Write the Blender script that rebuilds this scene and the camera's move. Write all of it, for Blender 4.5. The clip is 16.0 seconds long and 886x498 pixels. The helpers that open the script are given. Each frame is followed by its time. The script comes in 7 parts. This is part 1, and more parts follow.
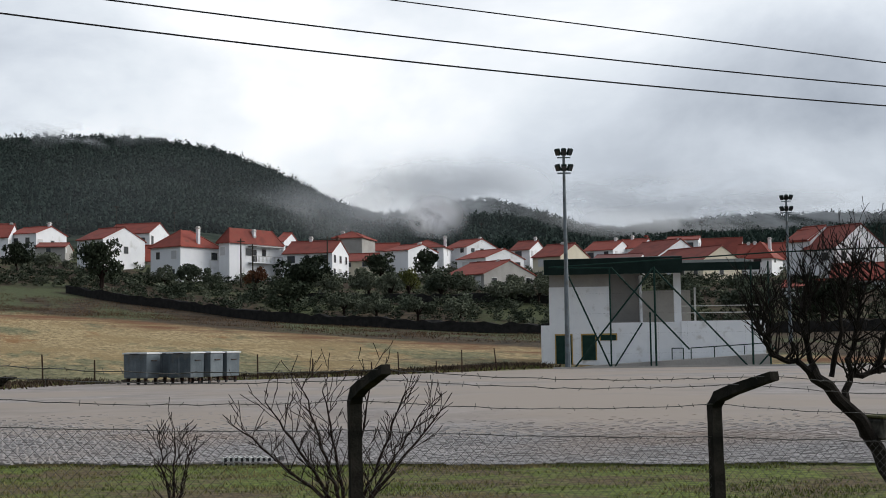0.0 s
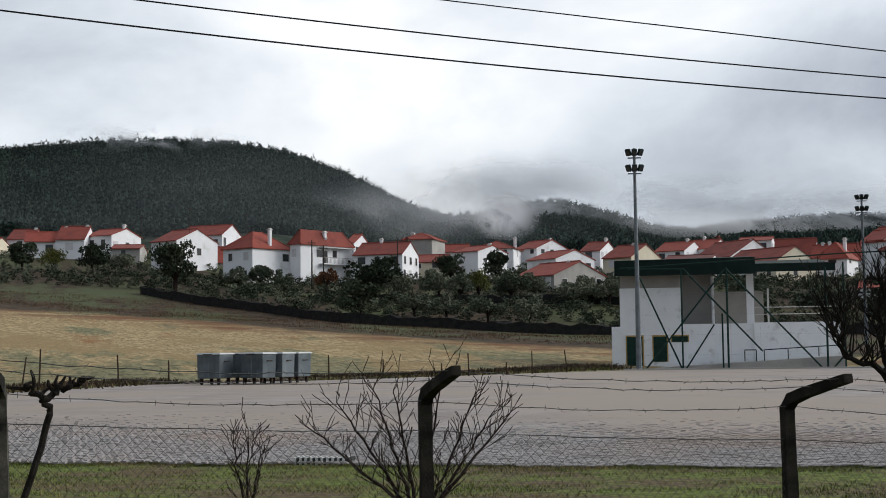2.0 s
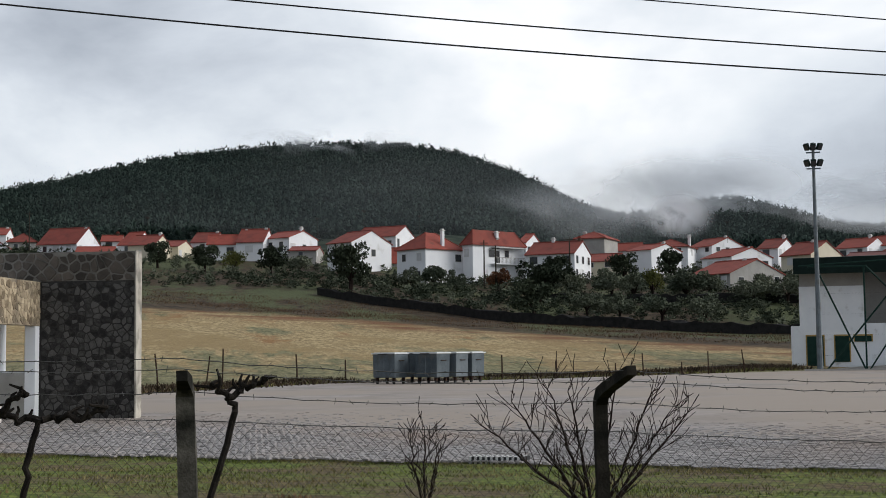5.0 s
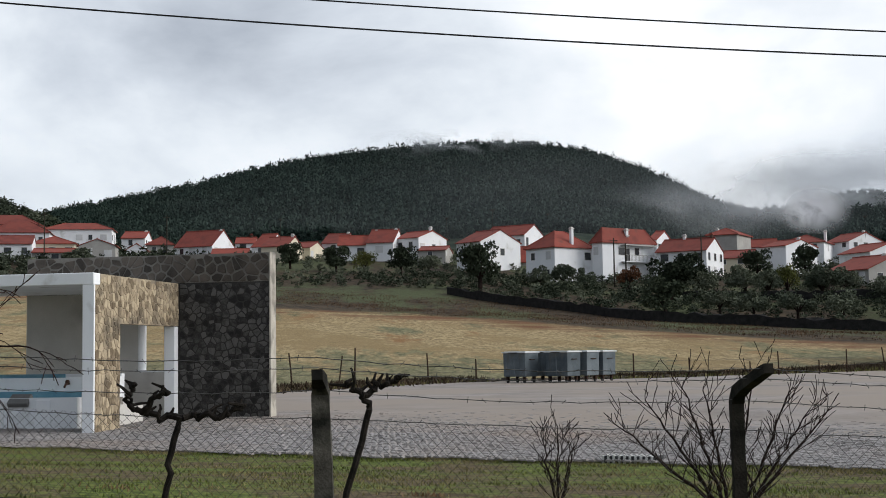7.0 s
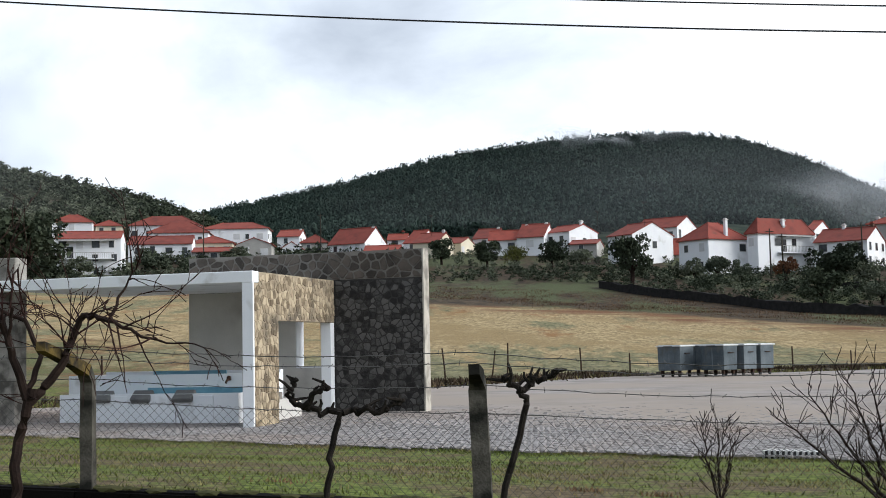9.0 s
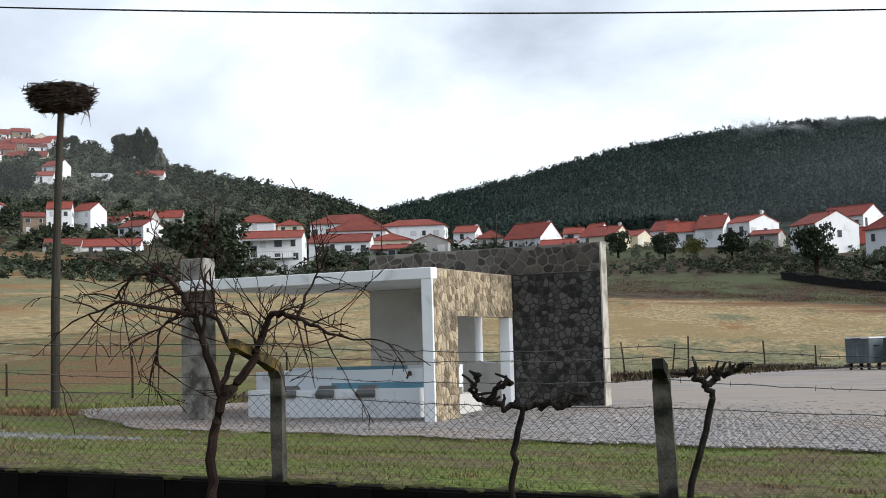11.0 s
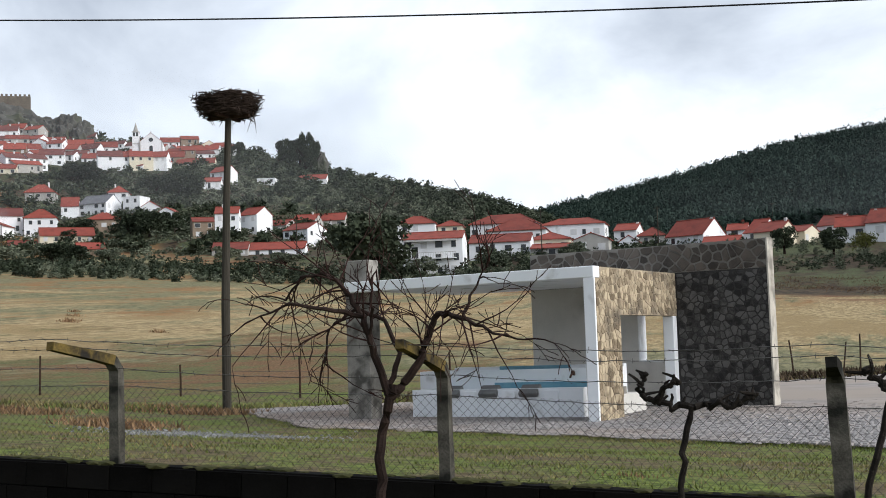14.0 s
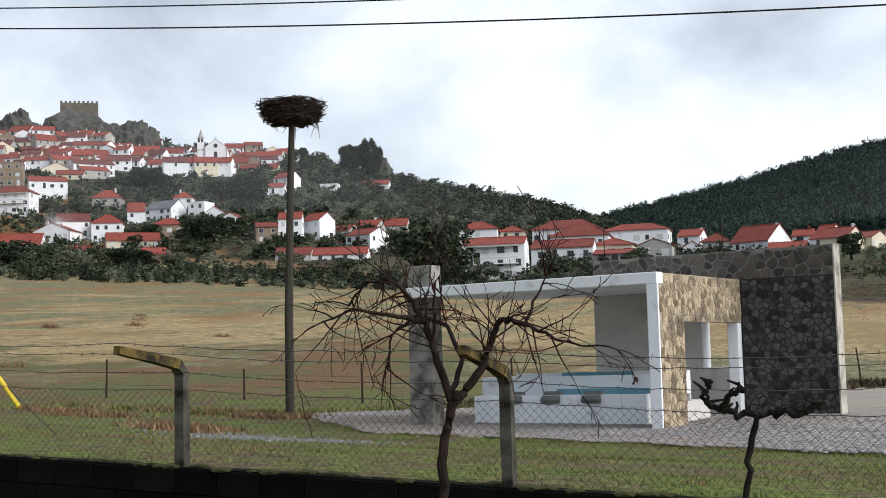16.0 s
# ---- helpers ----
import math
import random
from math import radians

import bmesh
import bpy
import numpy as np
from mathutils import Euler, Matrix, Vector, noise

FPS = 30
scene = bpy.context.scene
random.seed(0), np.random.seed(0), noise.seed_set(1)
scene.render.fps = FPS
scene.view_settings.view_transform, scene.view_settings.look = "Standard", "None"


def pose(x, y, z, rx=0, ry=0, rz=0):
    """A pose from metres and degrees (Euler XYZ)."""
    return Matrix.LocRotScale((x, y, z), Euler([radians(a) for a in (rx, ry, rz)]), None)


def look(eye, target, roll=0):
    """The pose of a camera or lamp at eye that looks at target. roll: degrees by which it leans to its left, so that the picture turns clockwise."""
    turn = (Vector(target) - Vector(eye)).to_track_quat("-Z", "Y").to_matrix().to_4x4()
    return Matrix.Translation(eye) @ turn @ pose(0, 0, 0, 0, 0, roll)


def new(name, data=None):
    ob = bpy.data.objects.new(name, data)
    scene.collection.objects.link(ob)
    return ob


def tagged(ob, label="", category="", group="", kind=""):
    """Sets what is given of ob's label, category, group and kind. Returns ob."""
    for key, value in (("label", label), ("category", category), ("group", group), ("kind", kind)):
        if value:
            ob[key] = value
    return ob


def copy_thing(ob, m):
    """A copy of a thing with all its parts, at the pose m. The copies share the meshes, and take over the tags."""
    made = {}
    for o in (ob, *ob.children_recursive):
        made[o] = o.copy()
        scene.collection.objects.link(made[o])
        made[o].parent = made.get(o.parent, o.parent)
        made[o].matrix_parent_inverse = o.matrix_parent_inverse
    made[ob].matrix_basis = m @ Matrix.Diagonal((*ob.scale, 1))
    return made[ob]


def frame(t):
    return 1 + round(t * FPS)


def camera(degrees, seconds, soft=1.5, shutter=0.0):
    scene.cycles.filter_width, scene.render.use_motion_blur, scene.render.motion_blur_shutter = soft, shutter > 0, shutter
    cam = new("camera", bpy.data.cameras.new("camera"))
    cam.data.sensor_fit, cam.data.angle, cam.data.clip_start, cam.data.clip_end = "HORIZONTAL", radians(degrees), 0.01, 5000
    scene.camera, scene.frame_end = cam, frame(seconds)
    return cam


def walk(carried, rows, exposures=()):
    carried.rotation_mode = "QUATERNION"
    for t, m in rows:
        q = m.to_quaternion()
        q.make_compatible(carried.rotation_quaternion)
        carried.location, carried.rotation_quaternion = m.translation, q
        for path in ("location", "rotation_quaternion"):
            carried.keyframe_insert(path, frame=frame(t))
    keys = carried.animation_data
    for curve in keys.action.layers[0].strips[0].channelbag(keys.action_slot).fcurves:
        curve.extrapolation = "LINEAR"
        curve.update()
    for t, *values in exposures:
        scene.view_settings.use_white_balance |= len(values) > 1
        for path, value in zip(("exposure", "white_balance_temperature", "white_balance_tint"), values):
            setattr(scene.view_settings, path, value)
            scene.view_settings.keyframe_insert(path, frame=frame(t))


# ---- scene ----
cam = camera(37.02, 16.0, soft=0.93)
# seconds, eye x y z, yaw, pitch, lean to the right
ROWS = [
    (0.0, 0.062, 0.066, 1.501, -17.497, 4.287, 0.833),
    (0.5, 0.06, 0.057, 1.501, -17.015, 4.307, 0.81),
    (1.0, 0.057, 0.048, 1.5, -16.34, 4.323, 0.852),
    (1.5, 0.054, 0.037, 1.5, -15.445, 4.353, 0.778),
    (2.0, 0.05, 0.026, 1.502, -14.465, 4.375, 0.705),
    (2.5, 0.046, 0.015, 1.504, -13.294, 4.394, 0.683),
    (3.0, 0.045, 0.007, 1.505, -12.073, 4.401, 0.709),
    (3.5, 0.042, 0.002, 1.503, -10.812, 4.415, 0.651),
    (4.0, 0.039, -0.002, 1.502, -9.55, 4.429, 0.685),
    (4.8, 0.034, -0.004, 1.503, -7.517, 4.447, 0.683),
    (5.65, 0.028, -0.003, 1.503, -5.279, 4.46, 0.65),
    (6.5, 0.022, -0.004, 1.502, -2.887, 4.472, 0.736),
    (7.0, 0.018, -0.005, 1.5, -1.42, 4.48, 0.851),
    (7.5, 0.013, -0.005, 1.498, 0.093, 4.469, 0.922),
    (8.0, 0.004, -0.004, 1.501, 1.661, 4.438, 0.978),
    (8.5, -0.004, -0.0, 1.5, 3.307, 4.402, 1.113),
    (9.0, -0.012, 0.001, 1.5, 5.112, 4.367, 1.204),
    (9.5, -0.019, -0.001, 1.502, 7.176, 4.342, 1.331),
    (10.0, -0.028, -0.006, 1.504, 9.256, 4.333, 1.411),
    (10.8, -0.039, -0.015, 1.504, 12.135, 4.321, 1.579),
    (11.65, -0.046, -0.023, 1.501, 14.465, 4.321, 1.771),
    (12.5, -0.051, -0.029, 1.5, 16.44, 4.345, 1.861),
    (13.0, -0.055, -0.032, 1.501, 17.577, 4.369, 1.86),
    (13.5, -0.059, -0.034, 1.504, 18.667, 4.43, 1.915),
    (14.0, -0.064, -0.036, 1.505, 19.668, 4.51, 1.904),
    (14.5, -0.066, -0.037, 1.506, 20.561, 4.606, 1.86),
    (15.0, -0.067, -0.038, 1.506, 21.305, 4.688, 1.764),
    (15.5, -0.069, -0.038, 1.507, 21.897, 4.762, 1.67),
    (16.0, -0.069, -0.037, 1.509, 22.351, 4.825, 1.585),
]


def carried_pose(x, y, z, yaw, pitch, lean):
    a, b = radians(yaw), radians(pitch)
    way = Vector((-math.sin(a) * math.cos(b), math.cos(a) * math.cos(b), math.sin(b)))
    eye = Vector((x, y, z))
    return look(eye, eye + way, -lean)


walk(cam, [(r[0], carried_pose(*r[1:])) for r in ROWS],
     ((0.0, -0.20, 6520, 10), (4.0, -0.24, 6520, 10), (7.0, -0.18, 6500, 10), (8.0, 0.10, 6400, 10), (9.5, 0.25, 6330, 9), (12.5, 0.25, 6400, 9), (14.0, 0.22, 6420, 10), (16.0, 0.20, 6420, 10)))

# ---- sky and sun ----
world = bpy.data.worlds.new("overcast_sky")
scene.world = world
world.use_nodes = True
wn, wl = world.node_tree.nodes, world.node_tree.links
wn.clear()


def wnode(kind, **values):
    n = wn.new(kind)
    for k, v in values.items():
        n.inputs[k].default_value = v
    return n


SUN_EL, SUN_AZ = 27.0, -98.0
sky = wn.new("ShaderNodeTexSky")
sky.sky_type, sky.sun_disc = "NISHITA", False
sky.sun_elevation, sky.sun_rotation = radians(SUN_EL), radians(-SUN_AZ)
coords = wn.new("ShaderNodeTexCoord")
stretch = wnode("ShaderNodeMapping", Scale=(2.2, 2.2, 3.4), Location=(3.1, 0.4, 0.2))
wl.new(coords.outputs["Generated"], stretch.inputs["Vector"])
billow = wnode("ShaderNodeTexNoise", Scale=1.9, Detail=7.0, Roughness=0.54, Distortion=0.25)
wl.new(stretch.outputs["Vector"], billow.inputs["Vector"])
# sky darkened overhead and behind, out of view, to cut light; brighter ahead
thick = wn.new("ShaderNodeVectorMath")
thick.operation = "DOT_PRODUCT"
thick.inputs[1].default_value = (-0.9, -0.6, 0.35)
wl.new(coords.outputs["Generated"], thick.inputs[0])
lift = wn.new("ShaderNodeMath")
lift.operation = "MULTIPLY_ADD"
lift.inputs[1].default_value, lift.inputs[2].default_value = -0.28, -0.115
wl.new(thick.outputs["Value"], lift.inputs[0])
total = wn.new("ShaderNodeMath")
total.operation = "ADD"
wl.new(billow.outputs["Fac"], total.inputs[0])
wl.new(lift.outputs[0], total.inputs[1])
# a darker bank of cloud lies low over the sports ground
bank = wn.new("ShaderNodeVectorMath")
bank.operation = "DOT_PRODUCT"
bank.inputs[1].default_value = (0.54, 0.835, -0.105)
wl.new(coords.outputs["Generated"], bank.inputs[0])
shade = wn.new("ShaderNodeMapRange")
shade.interpolation_type = "SMOOTHSTEP"
for k, v in (("From Min", 0.91), ("From Max", 0.985), ("To Min", 0.0), ("To Max", 0.42)):
    shade.inputs[k].default_value = v
wl.new(bank.outputs["Value"], shade.inputs["Value"])
less = wn.new("ShaderNodeMath")
less.operation = "SUBTRACT"
wl.new(total.outputs[0], less.inputs[0])
wl.new(shade.outputs["Result"], less.inputs[1])
# an even, thinner grey veil over the castle hill
veil = wn.new("ShaderNodeVectorMath")
veil.operation = "DOT_PRODUCT"
veil.inputs[1].default_value = (-0.45, 0.88, 0.14)
wl.new(coords.outputs["Generated"], veil.inputs[0])
dim = wn.new("ShaderNodeMapRange")
dim.interpolation_type = "SMOOTHSTEP"
for k, v in (("From Min", 0.90), ("From Max", 0.965), ("To Min", 0.0), ("To Max", 0.07)):
    dim.inputs[k].default_value = v
wl.new(veil.outputs["Value"], dim.inputs["Value"])
even = wn.new("ShaderNodeMath")
even.operation = "SUBTRACT"
wl.new(less.outputs[0], even.inputs[0])
wl.new(dim.outputs["Result"], even.inputs[1])
ramp = wn.new("ShaderNodeValToRGB")
els = ramp.color_ramp.elements
els[0].position, els[0].color = 0.16, (0.27, 0.30, 0.35, 1)
els[1].position, els[1].color = 0.76, (0.80, 0.83, 0.88, 1)
for p, c in ((0.40, (0.50, 0.54, 0.595, 1)), (0.50, (0.615, 0.655, 0.70, 1)), (0.58, (0.70, 0.73, 0.765, 1)), (0.66, (0.80, 0.815, 0.83, 1))):
    e = els.new(p)
    e.color = c
wl.new(even.outputs[0], ramp.inputs["Fac"])
clear = wn.new("ShaderNodeVectorMath")
clear.operation = "SCALE"
clear.inputs["Scale"].default_value = 0.10
wl.new(sky.outputs["Color"], clear.inputs[0])
mix = wn.new("ShaderNodeMix")
mix.data_type = "RGBA"
mix.inputs["Factor"].default_value = 0.93
wl.new(clear.outputs["Vector"], mix.inputs["A"])
wl.new(ramp.outputs["Color"], mix.inputs["B"])
back = wnode("ShaderNodeBackground", Strength=1.55)
wl.new(mix.outputs["Result"], back.inputs["Color"])
wout = wn.new("ShaderNodeOutputWorld")
wl.new(back.outputs["Background"], wout.inputs["Surface"])

sun = new("sun", bpy.data.lights.new("sun", "SUN"))
sun.data.energy, sun.data.angle, sun.data.color = 2.4, radians(35), (1.0, 0.98, 0.955)
sun.matrix_world = look((0, 0, 60), Vector((0, 0, 60)) - Vector((-math.sin(radians(SUN_AZ)) * math.cos(radians(SUN_EL)), math.cos(radians(SUN_AZ)) * math.cos(radians(SUN_EL)), math.sin(radians(SUN_EL)))))


# ---- materials ----
def material(name, dark, light, rough=0.85, scale=3.0, fine=40.0, bump=0.15, metal=0.0, spread=0.0, stain=None, stain_scale=0.6, stain_at=0.6, stretch3=(1, 1, 1), gloss=0.4):
    """A surface between two colours, mottled at two scales, with stains of a third, fine relief, and a chance shift from object to object."""
    m = bpy.data.materials.new(name)
    m.use_nodes = True
    n, l = m.node_tree.nodes, m.node_tree.links
    b = n["Principled BSDF"]
    b.inputs["Metallic"].default_value = metal
    b.inputs["Specular IOR Level"].default_value = gloss
    tc = n.new("ShaderNodeTexCoord")
    mp = n.new("ShaderNodeMapping")
    mp.inputs["Scale"].default_value = stretch3
    l.new(tc.outputs["Object"], mp.inputs["Vector"])
    big, small = n.new("ShaderNodeTexNoise"), n.new("ShaderNodeTexNoise")
    for q, s, d in ((big, scale, 4.0), (small, fine, 3.0)):
        q.inputs["Scale"].default_value, q.inputs["Detail"].default_value, q.inputs["Roughness"].default_value = s, d, 0.6
        l.new(mp.outputs["Vector"], q.inputs["Vector"])
    add = n.new("ShaderNodeMath")
    add.operation = "MULTIPLY_ADD"
    add.inputs[1].default_value = 0.45
    l.new(small.outputs["Fac"], add.inputs[0])
    l.new(big.outputs["Fac"], add.inputs[2])
    fac = add.outputs[0]
    if spread:
        info = n.new("ShaderNodeObjectInfo")
        sh = n.new("ShaderNodeMath")
        sh.operation = "MULTIPLY_ADD"
        sh.inputs[1].default_value = spread
        l.new(info.outputs["Random"], sh.inputs[0])
        l.new(fac, sh.inputs[2])
        off = n.new("ShaderNodeMath")
        off.operation = "SUBTRACT"
        off.inputs[1].default_value = spread / 2
        l.new(sh.outputs[0], off.inputs[0])
        fac = off.outputs[0]
    rp = n.new("ShaderNodeMapRange")
    rp.inputs["From Min"].default_value, rp.inputs["From Max"].default_value = 0.45, 1.0
    l.new(fac, rp.inputs["Value"])
    mx = n.new("ShaderNodeMix")
    mx.data_type = "RGBA"
    mx.inputs["A"].default_value, mx.inputs["B"].default_value = (*dark, 1), (*light, 1)
    l.new(rp.outputs["Result"], mx.inputs["Factor"])
    col = mx.outputs["Result"]
    if stain:
        sn = n.new("ShaderNodeTexNoise")
        sn.inputs["Scale"].default_value, sn.inputs["Detail"].default_value = stain_scale, 6.0
        l.new(mp.outputs["Vector"], sn.inputs["Vector"])
        sr = n.new("ShaderNodeMapRange")
        sr.inputs["From Min"].default_value, sr.inputs["From Max"].default_value = stain_at - 0.08, stain_at + 0.08
        l.new(sn.outputs["Fac"], sr.inputs["Value"])
        sm = n.new("ShaderNodeMix")
        sm.data_type = "RGBA"
        sm.inputs["B"].default_value = (*stain, 1)
        l.new(sr.outputs["Result"], sm.inputs["Factor"])
        l.new(col, sm.inputs["A"])
        col = sm.outputs["Result"]
    l.new(col, b.inputs["Base Color"])
    rr = n.new("ShaderNodeMapRange")
    rr.inputs["To Min"].default_value, rr.inputs["To Max"].default_value = max(rough - 0.12, 0.03), min(rough + 0.1, 1)
    l.new(small.outputs["Fac"], rr.inputs["Value"])
    l.new(rr.outputs["Result"], b.inputs["Roughness"])
    if bump:
        bp = n.new("ShaderNodeBump")
        bp.inputs["Strength"].default_value, bp.inputs["Distance"].default_value = bump, 0.02
        l.new(add.outputs[0], bp.inputs["Height"])
        l.new(bp.outputs["Normal"], b.inputs["Normal"])
    return m


def island_tint(m, amount=0.5):
    """Lets each loose piece of a joined mesh be a little lighter or darker."""
    n, l = m.node_tree.nodes, m.node_tree.links
    b = n["Principled BSDF"]
    src = b.inputs["Base Color"].links[0].from_socket
    g = n.new("ShaderNodeNewGeometry")
    r = n.new("ShaderNodeMapRange")
    r.inputs["To Min"].default_value, r.inputs["To Max"].default_value = 1 - amount, 1 + amount
    l.new(g.outputs["Random Per Island"], r.inputs["Value"])
    v = n.new("ShaderNodeVectorMath")
    v.operation = "SCALE"
    l.new(src, v.inputs[0])
    l.new(r.outputs["Result"], v.inputs["Scale"])
    l.new(v.outputs["Vector"], b.inputs["Base Color"])
    return m


PLASTER = material("white_limewash", (0.72, 0.73, 0.75), (0.84, 0.845, 0.85), 0.9, 0.35, 9, 0.05, spread=0.25, stain=(0.56, 0.56, 0.54), stain_scale=0.5, stain_at=0.68)
PLASTER_NEAR = material("white_wall_paint", (0.80, 0.82, 0.84), (0.90, 0.91, 0.92), 0.85, 1.2, 30, 0.08, stain=(0.5, 0.49, 0.46), stain_scale=1.4, stain_at=0.68)
CREAM = material("cream_render", (0.56, 0.50, 0.38), (0.70, 0.64, 0.50), 0.9, 0.4, 9, 0.05, spread=0.2)
CEMENT = material("bare_cement_render", (0.30, 0.29, 0.27), (0.44, 0.42, 0.39), 0.95, 0.5, 9, 0.1, spread=0.2)
BROWN = material("brown_stone_render", (0.17, 0.125, 0.09), (0.30, 0.23, 0.17), 0.95, 0.5, 5, 0.2, spread=0.2)
ROOF_OLD = material("dark_aged_clay_tiles", (0.075, 0.026, 0.022), (0.16, 0.05, 0.042), 0.85, 0.5, 6, 0.2, spread=0.3)
ROOF_GREY = material("grey_fibre_cement_sheets", (0.10, 0.105, 0.115), (0.19, 0.19, 0.20), 0.85, 0.5, 6, 0.2)
ROOF = material("red_clay_tiles", (0.135, 0.030, 0.021), (0.31, 0.062, 0.040), 0.85, 0.5, 6, 0.2, spread=0.3, stain=(0.16, 0.045, 0.03), stain_scale=0.5, stain_at=0.64)
GLASSY = material("dark_window_glass", (0.02, 0.022, 0.025), (0.05, 0.055, 0.06), 0.15, 1, 5, 0.0, spread=0.4)
SHUTTER = material("closed_white_shutter", (0.45, 0.45, 0.46), (0.62, 0.62, 0.62), 0.6, 1, 20, 0.05, spread=0.3)
TRIM = material("pale_stone_trim", (0.5, 0.5, 0.48), (0.66, 0.65, 0.62), 0.9, 1, 20, 0.05)
SOOTY = material("sooty_chimney_brick", (0.07, 0.045, 0.035), (0.16, 0.10, 0.07), 0.95, 1, 12, 0.2)
CONCRETE = material("weathered_concrete", (0.05, 0.045, 0.037), (0.17, 0.157, 0.132), 0.95, 5, 60, 0.5, stain=(0.02, 0.02, 0.017), stain_scale=4.0, stain_at=0.52, gloss=0.08)
PALE_CONCRETE = material("pale_weathered_concrete", (0.13, 0.12, 0.105), (0.33, 0.31, 0.275), 0.95, 2.5, 60, 0.35, stain=(0.075, 0.07, 0.06), stain_scale=2.6, stain_at=0.56)
LICHEN = material("mustard_lichen_on_concrete", (0.03, 0.026, 0.018), (0.21, 0.145, 0.04), 0.95, 7, 50, 0.5, stain=(0.025, 0.022, 0.018), stain_scale=5.0, stain_at=0.52, gloss=0.08)
# the roadside wall's deep shadow is included in this near-black
BLOCKWALL = material("shadow_dark_block", (0.003, 0.0028, 0.0026), (0.010, 0.0093, 0.0085), 0.95, 2.0, 50, 0.4, spread=0.3, gloss=0.03)
MOSS = material("moss_on_wall_top", (0.03, 0.035, 0.012), (0.09, 0.085, 0.04), 1.0, 4, 60, 0.5, gloss=0.08)
BARK = material("wet_bark", (0.012, 0.008, 0.007), (0.04, 0.026, 0.021), 0.85, 6, 60, 0.5, gloss=0.08)
TWIG = material("reddish_twigs", (0.016, 0.008, 0.007), (0.045, 0.022, 0.018), 0.8, 4, 50, 0.2, gloss=0.08)
VINE = material("black_vine_bark", (0.008, 0.007, 0.006), (0.03, 0.025, 0.021), 0.95, 10, 80, 0.7, gloss=0.08)
WIRE = material("rusty_galvanised_wire", (0.04, 0.037, 0.034), (0.11, 0.105, 0.10), 0.6, 6, 60, 0.0, metal=0.3)
CABLE = material("black_cable", (0.012, 0.012, 0.013), (0.025, 0.025, 0.026), 0.6, 1, 20, 0.0, gloss=0.08)
RUSTPOST = material("rusty_iron", (0.02, 0.014, 0.011), (0.07, 0.042, 0.03), 0.9, 5, 60, 0.3, gloss=0.08)
GALV = material("dull_galvanised_steel", (0.05, 0.068, 0.08), (0.15, 0.178, 0.195), 0.5, 1.6, 14, 0.1, metal=0.12, spread=0.45, stain=(0.09, 0.095, 0.09), stain_scale=2.2, stain_at=0.6)
RUBBER = material("black_rubber", (0.012, 0.012, 0.012), (0.03, 0.03, 0.03), 0.8, 4, 30, 0.1)
GREENSTEEL = material("dark_green_paint", (0.008, 0.028, 0.022), (0.02, 0.05, 0.04), 0.5, 3, 30, 0.05, gloss=0.08)
GREENDARK = material("dark_green_sheet", (0.006, 0.014, 0.012), (0.014, 0.028, 0.024), 0.6, 2, 20, 0.1, gloss=0.08)
OCHRE = material("ochre_paint_border", (0.36, 0.24, 0.07), (0.5, 0.34, 0.11), 0.8, 3, 30, 0.05)
NESTSTICK = material("grey_brown_sticks", (0.016, 0.011, 0.009), (0.065, 0.047, 0.037), 0.95, 5, 40, 0.3, gloss=0.08)
POLEWOOD = material("tarred_pole", (0.03, 0.027, 0.021), (0.07, 0.062, 0.05), 0.9, 2, 40, 0.3, stretch3=(6, 6, 0.5), gloss=0.08)
BLUE = material("faded_blue_pool_paint", (0.10, 0.26, 0.36), (0.22, 0.42, 0.50), 0.7, 3, 30, 0.05)
SLATE = material("wet_washing_stone", (0.10, 0.10, 0.10), (0.20, 0.20, 0.19), 0.5, 4, 40, 0.2)
FIELDWALL = material("dark_dry_stone", (0.010, 0.010, 0.010), (0.036, 0.034, 0.032), 0.95, 1.5, 12, 0.5, gloss=0.08)
YELLOWP = material("yellow_plastic_guard", (0.6, 0.42, 0.02), (0.75, 0.55, 0.04), 0.5, 3, 30, 0.0)
LIDSTEEL = material("pale_galvanised_lid", (0.52, 0.54, 0.54), (0.70, 0.72, 0.71), 0.6, 2, 20, 0.1, metal=0.0)


# ---- helpers for building ----
def box(bm, x0, x1, y0, y1, z0, z1, m=None):
    """Adds a box to bm, turned by m if given."""
    vs = [bm.verts.new((x, y, z)) for z in (z0, z1) for y in (y0, y1) for x in (x0, x1)]
    for f in ((0, 2, 3, 1), (4, 5, 7, 6), (0, 1, 5, 4), (1, 3, 7, 5), (3, 2, 6, 7), (2, 0, 4, 6)):
        bm.faces.new([vs[i] for i in f])
    if m is not None:
        for v in vs:
            v.co = m @ v.co
    return vs


def soften(bm, width=0.02, segments=2):
    bmesh.ops.bevel(bm, geom=[e for e in bm.edges], offset=width, segments=segments, affect="EDGES", profile=0.6)


